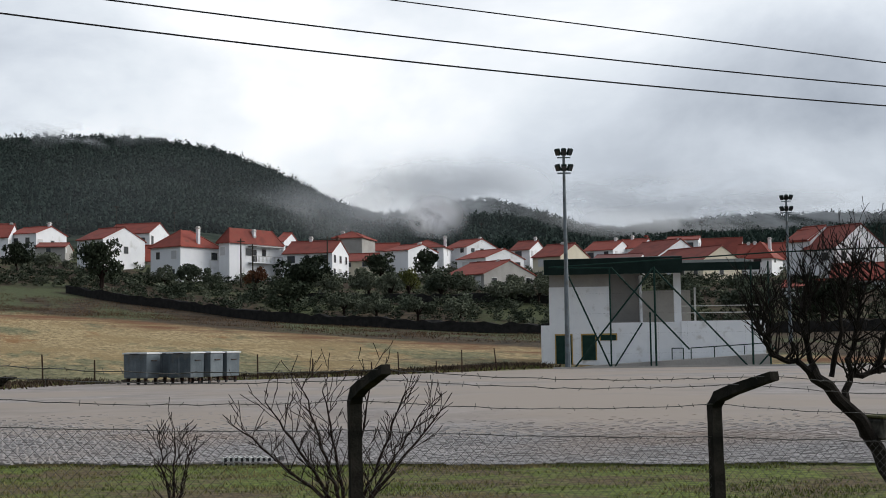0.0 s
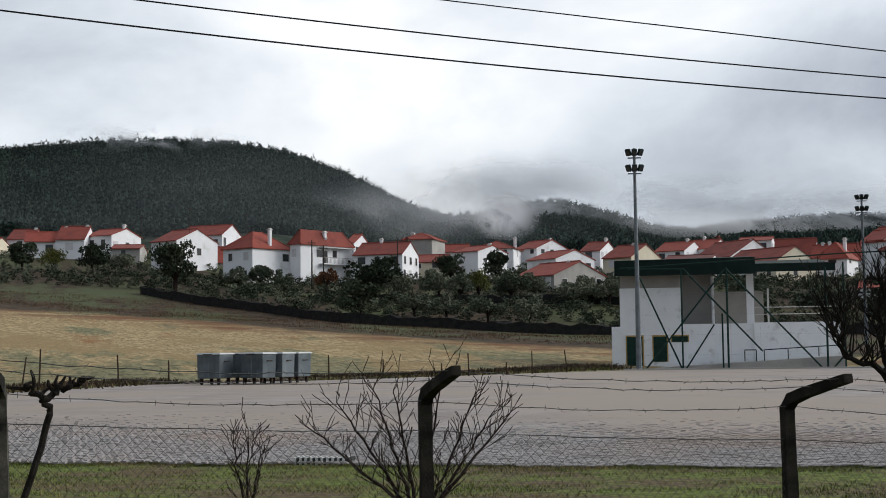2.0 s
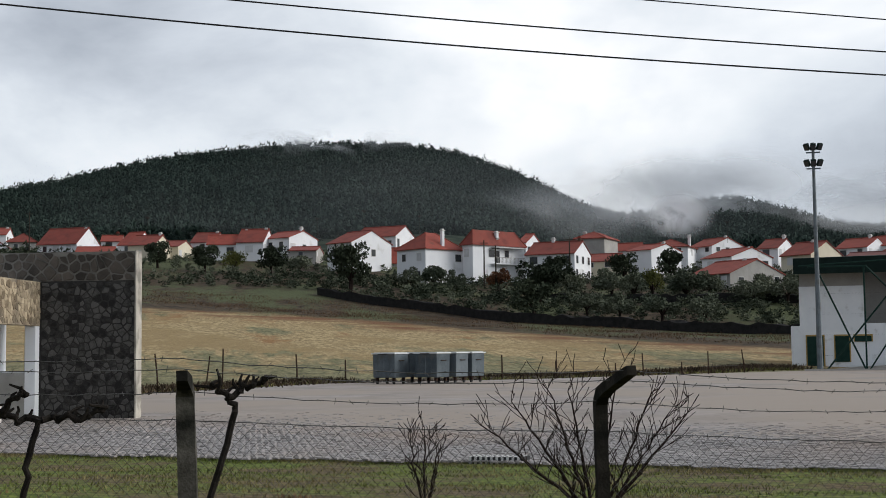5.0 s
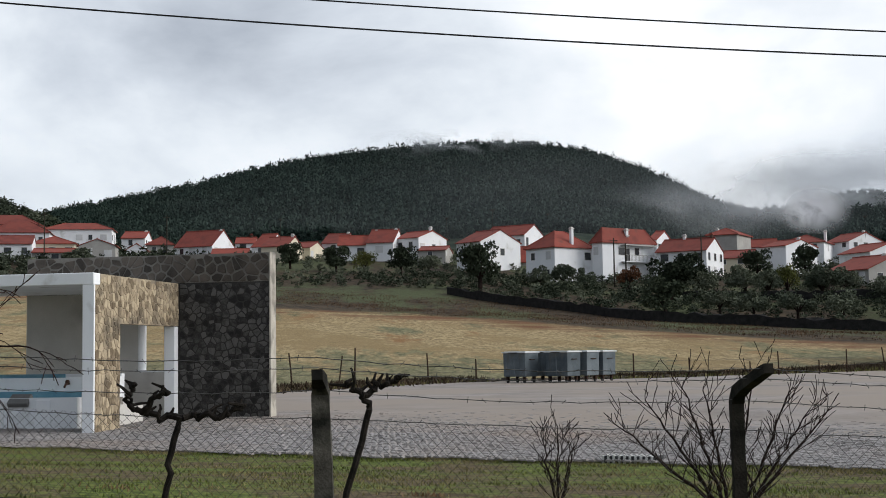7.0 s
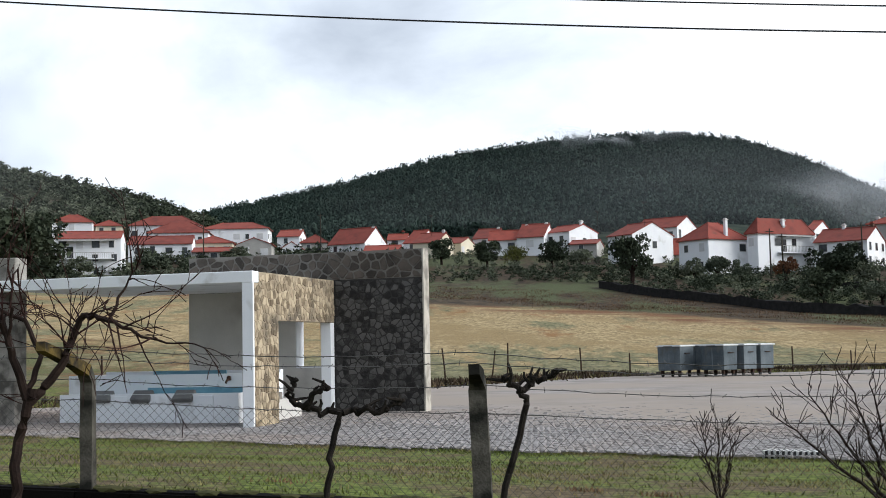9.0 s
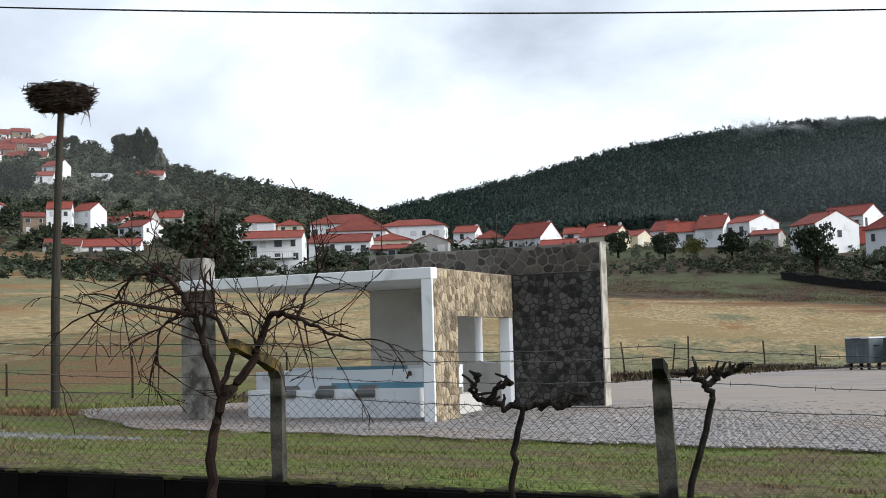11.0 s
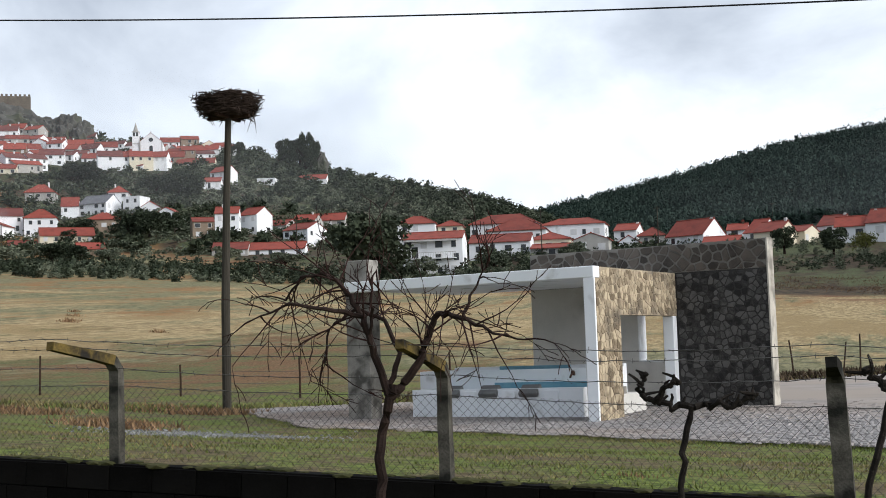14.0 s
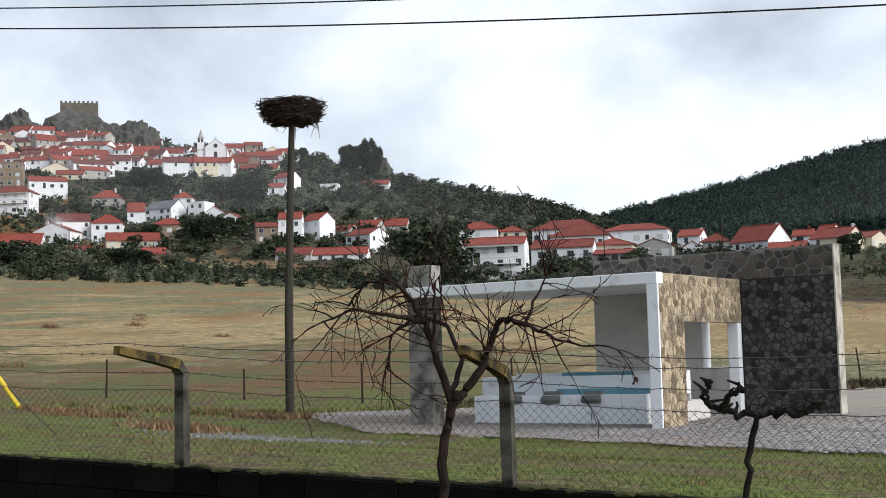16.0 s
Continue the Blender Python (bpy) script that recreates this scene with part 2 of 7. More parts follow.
def tube(bm, pts, radii, sides=6, cap=True):
    """A tapered tube along pts."""
    rings = []
    n = len(pts)
    pts = [Vector(p) for p in pts]
    ref = Vector((0.31, 0.22, 0.93))
    for i, p in enumerate(pts):
        d = (pts[min(i + 1, n - 1)] - pts[max(i - 1, 0)])
        d = d.normalized() if d.length > 1e-9 else Vector((0, 0, 1))
        a = d.cross(ref if abs(d.dot(ref)) < 0.95 else Vector((1, 0, 0))).normalized()
        b = d.cross(a)
        r = radii[i] if hasattr(radii, "__len__") else radii
        rings.append([bm.verts.new(p + (a * math.cos(k * math.tau / sides) + b * math.sin(k * math.tau / sides)) * r) for k in range(sides)])
    for r0, r1 in zip(rings, rings[1:]):
        for k in range(sides):
            bm.faces.new((r0[k], r0[(k + 1) % sides], r1[(k + 1) % sides], r1[k]))
    if cap and sides > 2:
        bm.faces.new(rings[0][::-1])
        bm.faces.new(rings[-1])


def mesh_of(name, bm, mat, smooth=False):
    bmesh.ops.recalc_face_normals(bm, faces=bm.faces)
    me = bpy.data.meshes.new(name)
    bm.to_mesh(me)
    bm.free()
    me.materials.append(mat)
    if smooth:
        me.polygons.foreach_set("use_smooth", [True] * len(me.polygons))
    return me


def part(name, bm, mat, parent=None, label="", smooth=False):
    ob = new(name, mesh_of(name, bm, mat, smooth))
    if parent is not None:
        ob.parent = parent
    if label:
        tagged(ob, label)
    return ob


def base(name, x, y, z, turn=0.0, label="", category="", group="", kind=""):
    e = new(name)
    e.empty_display_size = 0.2
    e.matrix_basis = pose(x, y, z, 0, 0, turn)
    return tagged(e, label, category, group, kind)


def one_box(name, mat, parent, x0, x1, y0, y1, z0, z1, bevel=0.0, label="", m=None):
    bm = bmesh.new()
    box(bm, x0, x1, y0, y1, z0, z1, m)
    if bevel:
        soften(bm, bevel, 1)
    return part(name, bm, mat, parent, label)


def joined(name, verts, faces, mat, smooth=False):
    """One mesh object from numpy vertices and faces."""
    me = bpy.data.meshes.new(name)
    me.from_pydata([tuple(v) for v in verts], [], [tuple(f) for f in faces])
    me.update()
    me.materials.append(mat)
    if smooth:
        me.polygons.foreach_set("use_smooth", [True] * len(me.polygons))
    return new(name, me)


# ---- the lie of the land ----
def step(a, b, v):
    s = np.clip((np.asarray(v, float) - a) / (b - a), 0, 1)
    return s * s * (3 - 2 * s)


def fnoise(x, y, s, seed):
    """Cheap smooth waves, about -1 to 1."""
    r = np.random.RandomState(seed)
    total = 0
    for k in range(7):
        a, p, q = r.uniform(0, math.tau), r.uniform(0, math.tau), r.uniform(0.6, 1.9)
        total = total + np.sin((x * math.cos(a) + y * math.sin(a)) * q / s * math.tau + p)
    return total / 4.0


def curve(v, xs, ys):
    """A smoothed line through a few heights."""
    return sum(w * np.interp(v + o, xs, ys) for o, w in ((-1.4, 0.15), (-0.7, 0.2), (0, 0.3), (0.7, 0.2), (1.4, 0.15)))


def wall_top(x):
    return 0.425 - 0.047 * np.clip(x, -30, 12)


def plaza_edge(x):
    """The y at which the cobbles begin."""
    return np.interp(x, [-30, -19.6, -12.6, -9.5, -0.65, 8.4, 30], [37.0, 34.6, 25.9, 24.4, 19.2, 14.8, 6.5])


FIELD_AZ = [-45, -20, -10, 0, 6, 22, 30, 40, 50]
FIELD_R = [150, 150, 155, 165, 175, 215, 235, 255, 260]
FIELD_Z = [3.0, 3.5, 5.0, 7.2, 9.0, 12.4, 15.9, 19.8, 22.0]
VILLAGE_R = [190, 190, 215, 262, 272, 300, 360, 390, 400]
VILLAGE_Z = [8, 10, 12.5, 20.5, 21.2, 25.0, 31.5, 34.0, 35.0]
HILL_AZ = [13, 16, 19.5, 24.4, 26.3, 29.3, 32.3, 34.5, 36.3, 37.7, 39.5, 41, 46, 60]
HILL_EL = [4.6, 6.1, 7.0, 8.0, 8.6, 9.1, 9.2, 9.45, 9.8, 10.0, 9.95, 9.95, 9.4, 6]
RIDGE_AZ = [-60, -45, -36, -30, -26.6, -24.7, -22.7, -19.1, -16.2, -14.9, -12.6, -10.3, -6.7, -2.5, 1.9, 5.5, 10.2, 14.8, 20, 40]
RIDGE_EL = [3.4, 4.5, 4.95, 5.1, 4.9, 4.55, 5.2, 6.3, 5.5, 5.35, 6.15, 7.55, 8.62, 8.83, 8.5, 8.02, 6.83, 5.9, 4.8, 3.6]
HILL_R, RIDGE_R = 620.0, 1300.0


def ground(x, y):
    x, y = np.asarray(x, float), np.asarray(y, float)
    r = np.hypot(x, y)
    az = np.degrees(np.arctan2(-x, y))
    # grass bank behind the block wall, then the level square and the field beyond
    bank = (wall_top(x) - 0.06) * (1 - step(0.0, 1.0, (y - 9.4) / np.maximum(plaza_edge(x) - 9.4, 1.0)))
    square = 0.1 * step(26, 31, y) - 0.02
    near = np.where(y > 9.38, bank + square, -0.12)
    fr, fz = np.interp(az, FIELD_AZ, FIELD_R), np.interp(az, FIELD_AZ, FIELD_Z)
    vr, vz = np.interp(az, FIELD_AZ, VILLAGE_R), np.interp(az, FIELD_AZ, VILLAGE_Z)
    f0 = np.interp(az, [-25, -20, 0, 12, 22, 40], [88, 78, 66, 60, 42, 36])
    rise = fz * np.clip((r - f0) / (fr - f0), 0, 1) ** 1.15
    rise = rise + (vz - fz) * np.clip((r - fr) / (vr - fr), 0, 1)
    rise = rise + np.clip(r - vr, 0, 70) * 0.10 + np.clip(r - vr - 70, 0, 200) * 0.02
    rise = rise + 0.10 * fnoise(x, y, 23, 3) * step(0, 40, r - f0) + 0.5 * fnoise(x, y, 60, 5) * step(0, 50, r - fr)
    hz = 1.5 + HILL_R * np.tan(np.radians(curve(az, HILL_AZ, HILL_EL)))
    h0 = np.interp(az, [20, 32, 36], [320, 350, 385])
    hs = np.clip((r - h0) / (HILL_R - h0), 0, 1)
    hill = vz + (hz - vz) * (0.75 * hs + 0.25 * hs * hs) - np.clip(r - HILL_R, 0, 900) * 0.30
    hill = np.where((az > 12) & (r > h0), hill * step(12, 14.5, az), -50)
    mz = 1.5 + RIDGE_R * np.tan(np.radians(curve(az, RIDGE_AZ, RIDGE_EL)))
    ms = np.clip((r - 430) / (RIDGE_R - 430), 0, 1)
    mount = 24 + (mz - 24) * (0.55 * ms + 0.45 * ms * ms) - np.clip(r - RIDGE_R, 0, 3000) * 0.14
    mount = mount + 5.0 * fnoise(x, y, 210, 9) * ms * (1 - ms) * 3
    mount = np.where(r > 430, mount, -50)
    far = np.where(y > 0, np.maximum(np.maximum(rise, hill), mount), rise * 0)
    return np.where(y > 0, near * (1 - step(0, 25, r - f0)) + far, near)


def make_ground():
    az = np.radians(np.concatenate([np.arange(-180, -44, 6.0), np.arange(-44, 52, 0.3), np.arange(52, 179, 6.0)]))
    rad = np.concatenate([[0.0, 3, 6, 8], np.arange(8.5, 40, 0.55), np.geomspace(40, 260, 90), np.geomspace(265, 1500, 110), [1700, 2100, 2800, 3800]])
    A, R = np.meshgrid(az, rad)
    X, Y = -np.sin(A) * R, np.cos(A) * R
    Z = ground(X, Y)
    # the bank ends sharply at the wall
    n, k = len(az), len(rad)
    verts = np.stack([X, Y, Z], -1).reshape(-1, 3)
    i, j = np.meshgrid(np.arange(k - 1), np.arange(n), indexing="ij")
    j2 = (j + 1) % n
    faces = np.stack([i * n + j, i * n + j2, (i + 1) * n + j2, (i + 1) * n + j], -1).reshape(-1, 4)
    faces = faces[:, ::-1]
    ob = joined("ground", verts, faces, GROUND, True)
    tagged(ob, "grass bank, straw-coloured field and scrubby hillsides", "ground", kind="structure")
    return ob


def ground_material():
    m = bpy.data.materials.new("grass_straw_and_scrub")
    m.use_nodes = True
    n, l = m.node_tree.nodes, m.node_tree.links
    b = n["Principled BSDF"]
    b.inputs["Roughness"].default_value = 0.95
    b.inputs["Specular IOR Level"].default_value = 0.1
    tc = n.new("ShaderNodeTexCoord")

    def noise_node(scale, detail=5.0, rough=0.6, stretch3=None):
        q = n.new("ShaderNodeTexNoise")
        q.inputs["Scale"].default_value, q.inputs["Detail"].default_value, q.inputs["Roughness"].default_value = scale, detail, rough
        src = tc.outputs["Object"]
        if stretch3:
            mp = n.new("ShaderNodeMapping")
            mp.inputs["Scale"].default_value = stretch3
            l.new(src, mp.inputs["Vector"])
            src = mp.outputs["Vector"]
        l.new(src, q.inputs["Vector"])
        return q.outputs["Fac"]

    def math_node(op, a, c=0.0, d=0.0):
        q = n.new("ShaderNodeMath")
        q.operation = op
        for s, v in zip(q.inputs, (a, c, d)):
            if isinstance(v, (int, float)):
                s.default_value = v
            else:
                l.new(v, s)
        return q.outputs[0]

    def ranged(v, a, c):
        q = n.new("ShaderNodeMapRange")
        q.interpolation_type = "SMOOTHSTEP"
        q.inputs["From Min"].default_value, q.inputs["From Max"].default_value = a, c
        l.new(v, q.inputs["Value"])
        return q.outputs["Result"]

    def blend(f, a, c):
        q = n.new("ShaderNodeMix")
        q.data_type = "RGBA"
        l.new(f, q.inputs["Factor"])
        for s, v in ((q.inputs["A"], a), (q.inputs["B"], c)):
            if isinstance(v, tuple):
                s.default_value = (*v, 1)
            else:
                l.new(v, s)
        return q.outputs["Result"]

    xyz = n.new("ShaderNodeSeparateXYZ")
    l.new(tc.outputs["Object"], xyz.inputs["Vector"])
    px, py = xyz.outputs["X"], xyz.outputs["Y"]
    dist = math_node("SQRT", math_node("ADD", math_node("MULTIPLY", px, px), math_node("MULTIPLY", py, py)))
    fine, mid, wide = noise_node(9.0, 6), noise_node(0.9, 6), noise_node(0.07, 5)
    # mown grass with bare, reddish patches
    grass = blend(ranged(fine, 0.3, 0.7), (0.042, 0.062, 0.012), (0.17, 0.205, 0.048))
    bare = blend(ranged(fine, 0.3, 0.7), (0.06, 0.044, 0.024), (0.165, 0.125, 0.072))
    grass = blend(ranged(noise_node(0.75, 9, 0.78, (0.7, 0.6, 1.0)), 0.43, 0.58), grass, bare)
    # stubble: straw with olive drifts, rusty patches and darker tufts
    straw = blend(ranged(noise_node(1.6, 9, 0.8, (1.5, 0.45, 1.0)), 0.30, 0.70), (0.125, 0.088, 0.043), (0.50, 0.385, 0.208))
    straw = blend(ranged(noise_node(0.16, 10, 0.72, (0.75, 0.4, 1.0)), 0.48, 0.60), straw, blend(ranged(fine, 0.3, 0.7), (0.17, 0.118, 0.055), (0.34, 0.25, 0.125)))
    lean = math_node("MULTIPLY_ADD", px, -0.0012, -0.035)
    verge = math_node("MULTIPLY_ADD", math_node("SUBTRACT", dist, math_node("MULTIPLY_ADD", px, 0.55, 60.0)), -0.0040, 0.13)
    drift = math_node("ADD", math_node("ADD", noise_node(0.10, 10, 0.74, (1.2, 0.42, 1.0)), lean), math_node("MAXIMUM", verge, -0.06))
    straw = blend(ranged(drift, 0.455, 0.53), straw, blend(ranged(noise_node(1.5, 7, 0.75, (1.5, 0.45, 1.0)), 0.34, 0.66), (0.085, 0.084, 0.042), (0.25, 0.228, 0.128)))
    rust = math_node("ADD", noise_node(0.11, 10, 0.76, (1.2, 0.42, 1.0)), math_node("MULTIPLY", lean, 0.5))
    straw = blend(ranged(rust, 0.54, 0.66), straw, blend(ranged(fine, 0.3, 0.7), (0.17, 0.085, 0.036), (0.30, 0.17, 0.075)))
    straw = blend(ranged(noise_node(0.5, 10, 0.85, (1.4, 0.45, 1.0)), 0.55, 0.72), straw, (0.085, 0.07, 0.036))
    # damp, reddish and green ground at the near end below the castle hill
    reach = math_node("MULTIPLY_ADD", math_node("MINIMUM", math_node("MULTIPLY", px, -1.0), 30.0), 0.010, -0.12)
    near_end = math_node("MULTIPLY", math_node("SUBTRACT", dist, math_node("MULTIPLY_ADD", px, 0.55, 60.0)), -0.004)
    damp = math_node("ADD", math_node("ADD", noise_node(0.13, 10, 0.76, (1.2, 0.45, 1.0)), reach), near_end)
    soil = blend(ranged(noise_node(0.2, 9, 0.75, (1.2, 0.45, 1.0)), 0.42, 0.56), blend(ranged(fine, 0.3, 0.7), (0.055, 0.060, 0.022), (0.15, 0.15, 0.065)), blend(ranged(fine, 0.3, 0.7), (0.085, 0.045, 0.022), (0.21, 0.125, 0.065)))
    straw = blend(ranged(damp, 0.46, 0.58), straw, soil)
    # rough land and woods beyond the field
    scrub = blend(ranged(mid, 0.35, 0.65), (0.030, 0.023, 0.016), (0.088, 0.064, 0.041))
    scrub = blend(ranged(noise_node(0.07, 8, 0.7, (1.0, 0.5, 1.0)), 0.47, 0.58), scrub, blend(ranged(fine, 0.3, 0.7), (0.044, 0.052, 0.024), (0.105, 0.118, 0.058)))
    wood = blend(ranged(wide, 0.4, 0.65), (0.016, 0.026, 0.019), (0.040, 0.052, 0.034))
    wob = math_node("MULTIPLY_ADD", mid, 10.0, -5.0)
    east = math_node("MULTIPLY_ADD", math_node("MAXIMUM", px, 0.0), -0.9, 149.0)
    west = math_node("MAXIMUM", math_node("MULTIPLY_ADD", px, -1.0, -18.0), 0.0)
    far_field = math_node("MULTIPLY_ADD", west, 1.2, east)
    near_field = math_node("MULTIPLY_ADD", px, 0.55, 60.0)
    d2 = math_node("ADD", dist, wob)
    col = blend(ranged(math_node("SUBTRACT", d2, near_field), -4.0, 6.0), grass, straw)
    redrim = blend(ranged(fine, 0.3, 0.7), (0.11, 0.05, 0.025), (0.20, 0.10, 0.05))
    edgev = math_node("SUBTRACT", d2, far_field)
    col = blend(math_node("MULTIPLY", ranged(edgev, -16.0, -7.0), ranged(noise_node(0.11, 7, 0.7, (0.6, 1.5, 1.0)), 0.40, 0.58)), col, redrim)
    col = blend(ranged(edgev, -2.0, 4.0), col, scrub)
    col = blend(ranged(d2, 480.0, 620.0), col, wood)
    l.new(col, b.inputs["Base Color"])
    bp = n.new("ShaderNodeBump")
    bp.inputs["Strength"].default_value, bp.inputs["Distance"].default_value = 0.6, 0.05
    l.new(fine, bp.inputs["Height"])
    l.new(bp.outputs["Normal"], b.inputs["Normal"])
    return m


GROUND = ground_material()
make_ground()


# ---- cobbled square ----
MORTAR_BED = material("sandy_joints", (0.13, 0.113, 0.10), (0.375, 0.334, 0.31), 0.95, 0.5, 3.5, 0.6, stain=(0.29, 0.242, 0.20), stain_scale=0.10, stain_at=0.47)
SETT = material("grey_pink_granite_setts", (0.18, 0.166, 0.158), (0.315, 0.29, 0.275), 0.7, 0.5, 25, 0.3, spread=0.35, stain=(0.26, 0.20, 0.16), stain_scale=0.12, stain_at=0.56, gloss=0.5)
SETT_JOINED = island_tint(material("granite_setts", (0.18, 0.168, 0.16), (0.315, 0.291, 0.278), 0.7, 0.5, 25, 0.3, stain=(0.26, 0.20, 0.16), stain_scale=0.12, stain_at=0.56, gloss=0.4), 0.16)


def far_edge(x):
    return np.interp(x, [-20, -12, 1.3, 12, 29, 60], [33, 38, 61.5, 65, 77, 90])


def square_z(y):
    return 0.1 * step(26, 31, y)


def make_square():
    """The bed of the paving, from the grass to the field fence."""
    xs = np.arange(-17, 62, 0.25)
    ts = np.linspace(0, 1, 60)
    V = []
    for x in xs:
        a, b = float(plaza_edge(x)), float(far_edge(x))
        a, b = a + 0.12 * math.sin(x * 2.1) + 0.1 * math.sin(x * 5.3), max(b, a + 1) + 0.2 * math.sin(x * 1.7)
        for s in ts:
            yy = a + (b - a) * s
            V.append((x, yy, float(square_z(yy)) + 0.012 if 0 < s else -0.25))
    k = len(ts)
    F = [(i * k + j, (i + 1) * k + j, (i + 1) * k + j + 1, i * k + j + 1) for i in range(len(xs) - 1) for j in range(k - 1)]
    ob = joined("pavement", V, F, MORTAR_BED)
    return tagged(ob, "square paved with worn grey-pink granite setts", "pavement", kind="structure")


pavement = make_square()
crng = np.random.RandomState(21)
SETT_TURN = math.radians(-28)


def sett_frame(u, v):
    c, s = math.cos(SETT_TURN), math.sin(SETT_TURN)
    return c * u - s * v, s * u + c * v


def sett_block(w, d, t=0.035):
    """Corners of one worn sett: a low block with a smaller top."""
    q = 0.88
    low = [(-w, -d, 0), (w, -d, 0), (w, d, 0), (-w, d, 0)]
    top = [(-w * q, -d * q, t), (w * q, -d * q, t), (w * q, d * q, t), (-w * q, d * q, t)]
    return low + top, [(4, 5, 6, 7), (0, 1, 5, 4), (1, 2, 6, 5), (2, 3, 7, 6), (3, 0, 4, 7)]


def lay_setts():
    """Setts in rows: those along the grass edge are pieces of their own, the rest one joined sheet."""
    shapes = []
    for k in range(6):
        v, f = sett_block(0.045 + 0.006 * k / 5, 0.041 + 0.004 * (k % 3), 0.022)
        me = bpy.data.meshes.new("sett")
        me.from_pydata(v, [], f)
        me.materials.append(SETT)
        shapes.append(me)
    V, F, single = [], [], 0
    pitch_u, pitch_v = 0.118, 0.106
    for j in range(-60, 290):
        for i in range(-330, 230):
            u, v = (i + 0.5 * (j % 2)) * pitch_u + crng.normal() * 0.010, j * pitch_v + crng.normal() * 0.009
            x, y = sett_frame(u, v + 17.0)
            e = float(plaza_edge(x))
            if y < e + 0.15 + 0.12 * math.sin(x * 3) or y > 46 or x < -18 or x > 20 or y > e + 15:
                continue
            if y > float(far_edge(x)) - 0.5:
                continue
            sunk = 0.026 * min(max((y - e - 4) / 10, 0), 1)
            z = float(square_z(y)) + 0.012 + crng.normal() * 0.004 - sunk + (crng.normal() * 0.005 if sunk > 0 else 0)
            if z + 0.026 < float(square_z(y)) + 0.014:
                continue
            if single < 300 and -3.0 < x < 5.0 and y < e + 0.5:
                o = new("sett", shapes[crng.randint(6)])
                o.parent = pavement
                o.matrix_basis = pose(x, y, z, crng.normal() * 1.2, crng.normal() * 1.2, -28 + crng.normal() * 3)
                single += 1
                continue
            w, d = 0.052 + crng.uniform(-0.006, 0.006), 0.047 + crng.uniform(-0.005, 0.005)
            vs, fs = sett_block(w, d, 0.008 + crng.uniform(0, 0.007))
            b = len(V)
            for p in vs:
                a = sett_frame(p[0], p[1])
                V.append((x + a[0], y + a[1], z + p[2]))
            F += [tuple(b + q for q in f) for f in fs]
    ob = joined("setts", V, F, SETT_JOINED)
    ob.parent = pavement
    tagged(ob, kind="stuff")


# ---- rubble stone, piece by piece ----
STONE_DARK = material("dark_wet_granite", (0.022, 0.021, 0.020), (0.108, 0.104, 0.097), 0.85, 7, 40, 0.5, spread=0.7, gloss=0.2)
STONE_WARM = material("ochre_granite_rubble", (0.15, 0.112, 0.07), (0.46, 0.375, 0.255), 0.9, 6, 40, 0.5, spread=0.8, stain=(0.11, 0.09, 0.065), stain_scale=1.2, stain_at=0.6)
MORTAR = material("dark_mortar", (0.017, 0.016, 0.015), (0.052, 0.049, 0.045), 0.95, 2, 30, 0.4)
MORTAR_PALE = material("pale_mortar", (0.13, 0.122, 0.108), (0.22, 0.205, 0.18), 0.95, 2, 30, 0.4)
STONE_BAND = material("brown_capping_rubble", (0.03, 0.025, 0.02), (0.11, 0.092, 0.075), 0.85, 3, 40, 0.5, spread=0.5)
MORTAR_WARM = material("sandy_mortar", (0.26, 0.21, 0.14), (0.42, 0.35, 0.25), 0.95, 2, 30, 0.4, stain=(0.12, 0.10, 0.08), stain_scale=1.4, stain_at=0.6)


def cells(w, h, cw, ch, seed, holes=()):
    """Rubble outlines on a wall w by h: each the ground nearer to its own middle than to any other's."""
    r = random.Random(seed)
    nx, nz = max(1, round(w / cw)), max(1, round(h / ch))
    mids = {}
    for j in range(-1, nz + 1):
        for i in range(-1, nx + 1):
            mids[i, j] = ((i + 0.5 + 0.25 * (j % 2) + r.uniform(-0.47, 0.47)) * w / nx, (j + 0.5 + r.uniform(-0.45, 0.45)) * h / nz)
    out = []
    for j in range(nz):
        for i in range(nx):
            c = mids[i, j]
            poly = [(0, 0), (w, 0), (w, h), (0, h)]
            for dj in (-2, -1, 0, 1, 2):
                for di in (-2, -1, 0, 1, 2):
                    o = mids.get((i + di, j + dj))
                    if o is None or o == c:
                        continue
                    nxv, nzv = o[0] - c[0], o[1] - c[1]
                    k = (nxv * (o[0] + c[0]) + nzv * (o[1] + c[1])) / 2
                    cut = []
                    for a, b in zip(poly, poly[1:] + poly[:1]):
                        fa, fb = a[0] * nxv + a[1] * nzv - k, b[0] * nxv + b[1] * nzv - k
                        if fa <= 0:
                            cut.append(a)
                        if fa * fb < 0:
                            t = fa / (fa - fb)
                            cut.append((a[0] + (b[0] - a[0]) * t, a[1] + (b[1] - a[1]) * t))
                    poly = cut
                    if len(poly) < 3:
                        break
            if len(poly) < 3:
                continue
            mx, mz = sum(p[0] for p in poly) / len(poly), sum(p[1] for p in poly) / len(poly)
            if any(x0 < mx < x1 and z0 < mz < z1 for x0, x1, z0, z1 in holes):
                continue
            # keep clear of openings
            for x0, x1, z0, z1 in holes:
                poly = [((x0 if mx < x0 else x1) if x0 < p[0] < x1 and z0 < p[1] < z1 and (mx < x0 or mx > x1) else p[0],
                         (z1 if mz > z1 else z0) if x0 < p[0] < x1 and z0 < p[1] < z1 and not (mx < x0 or mx > x1) else p[1]) for p in poly]
            out.append((poly, (mx, mz), r.uniform(0.6, 1.0)))
    return out


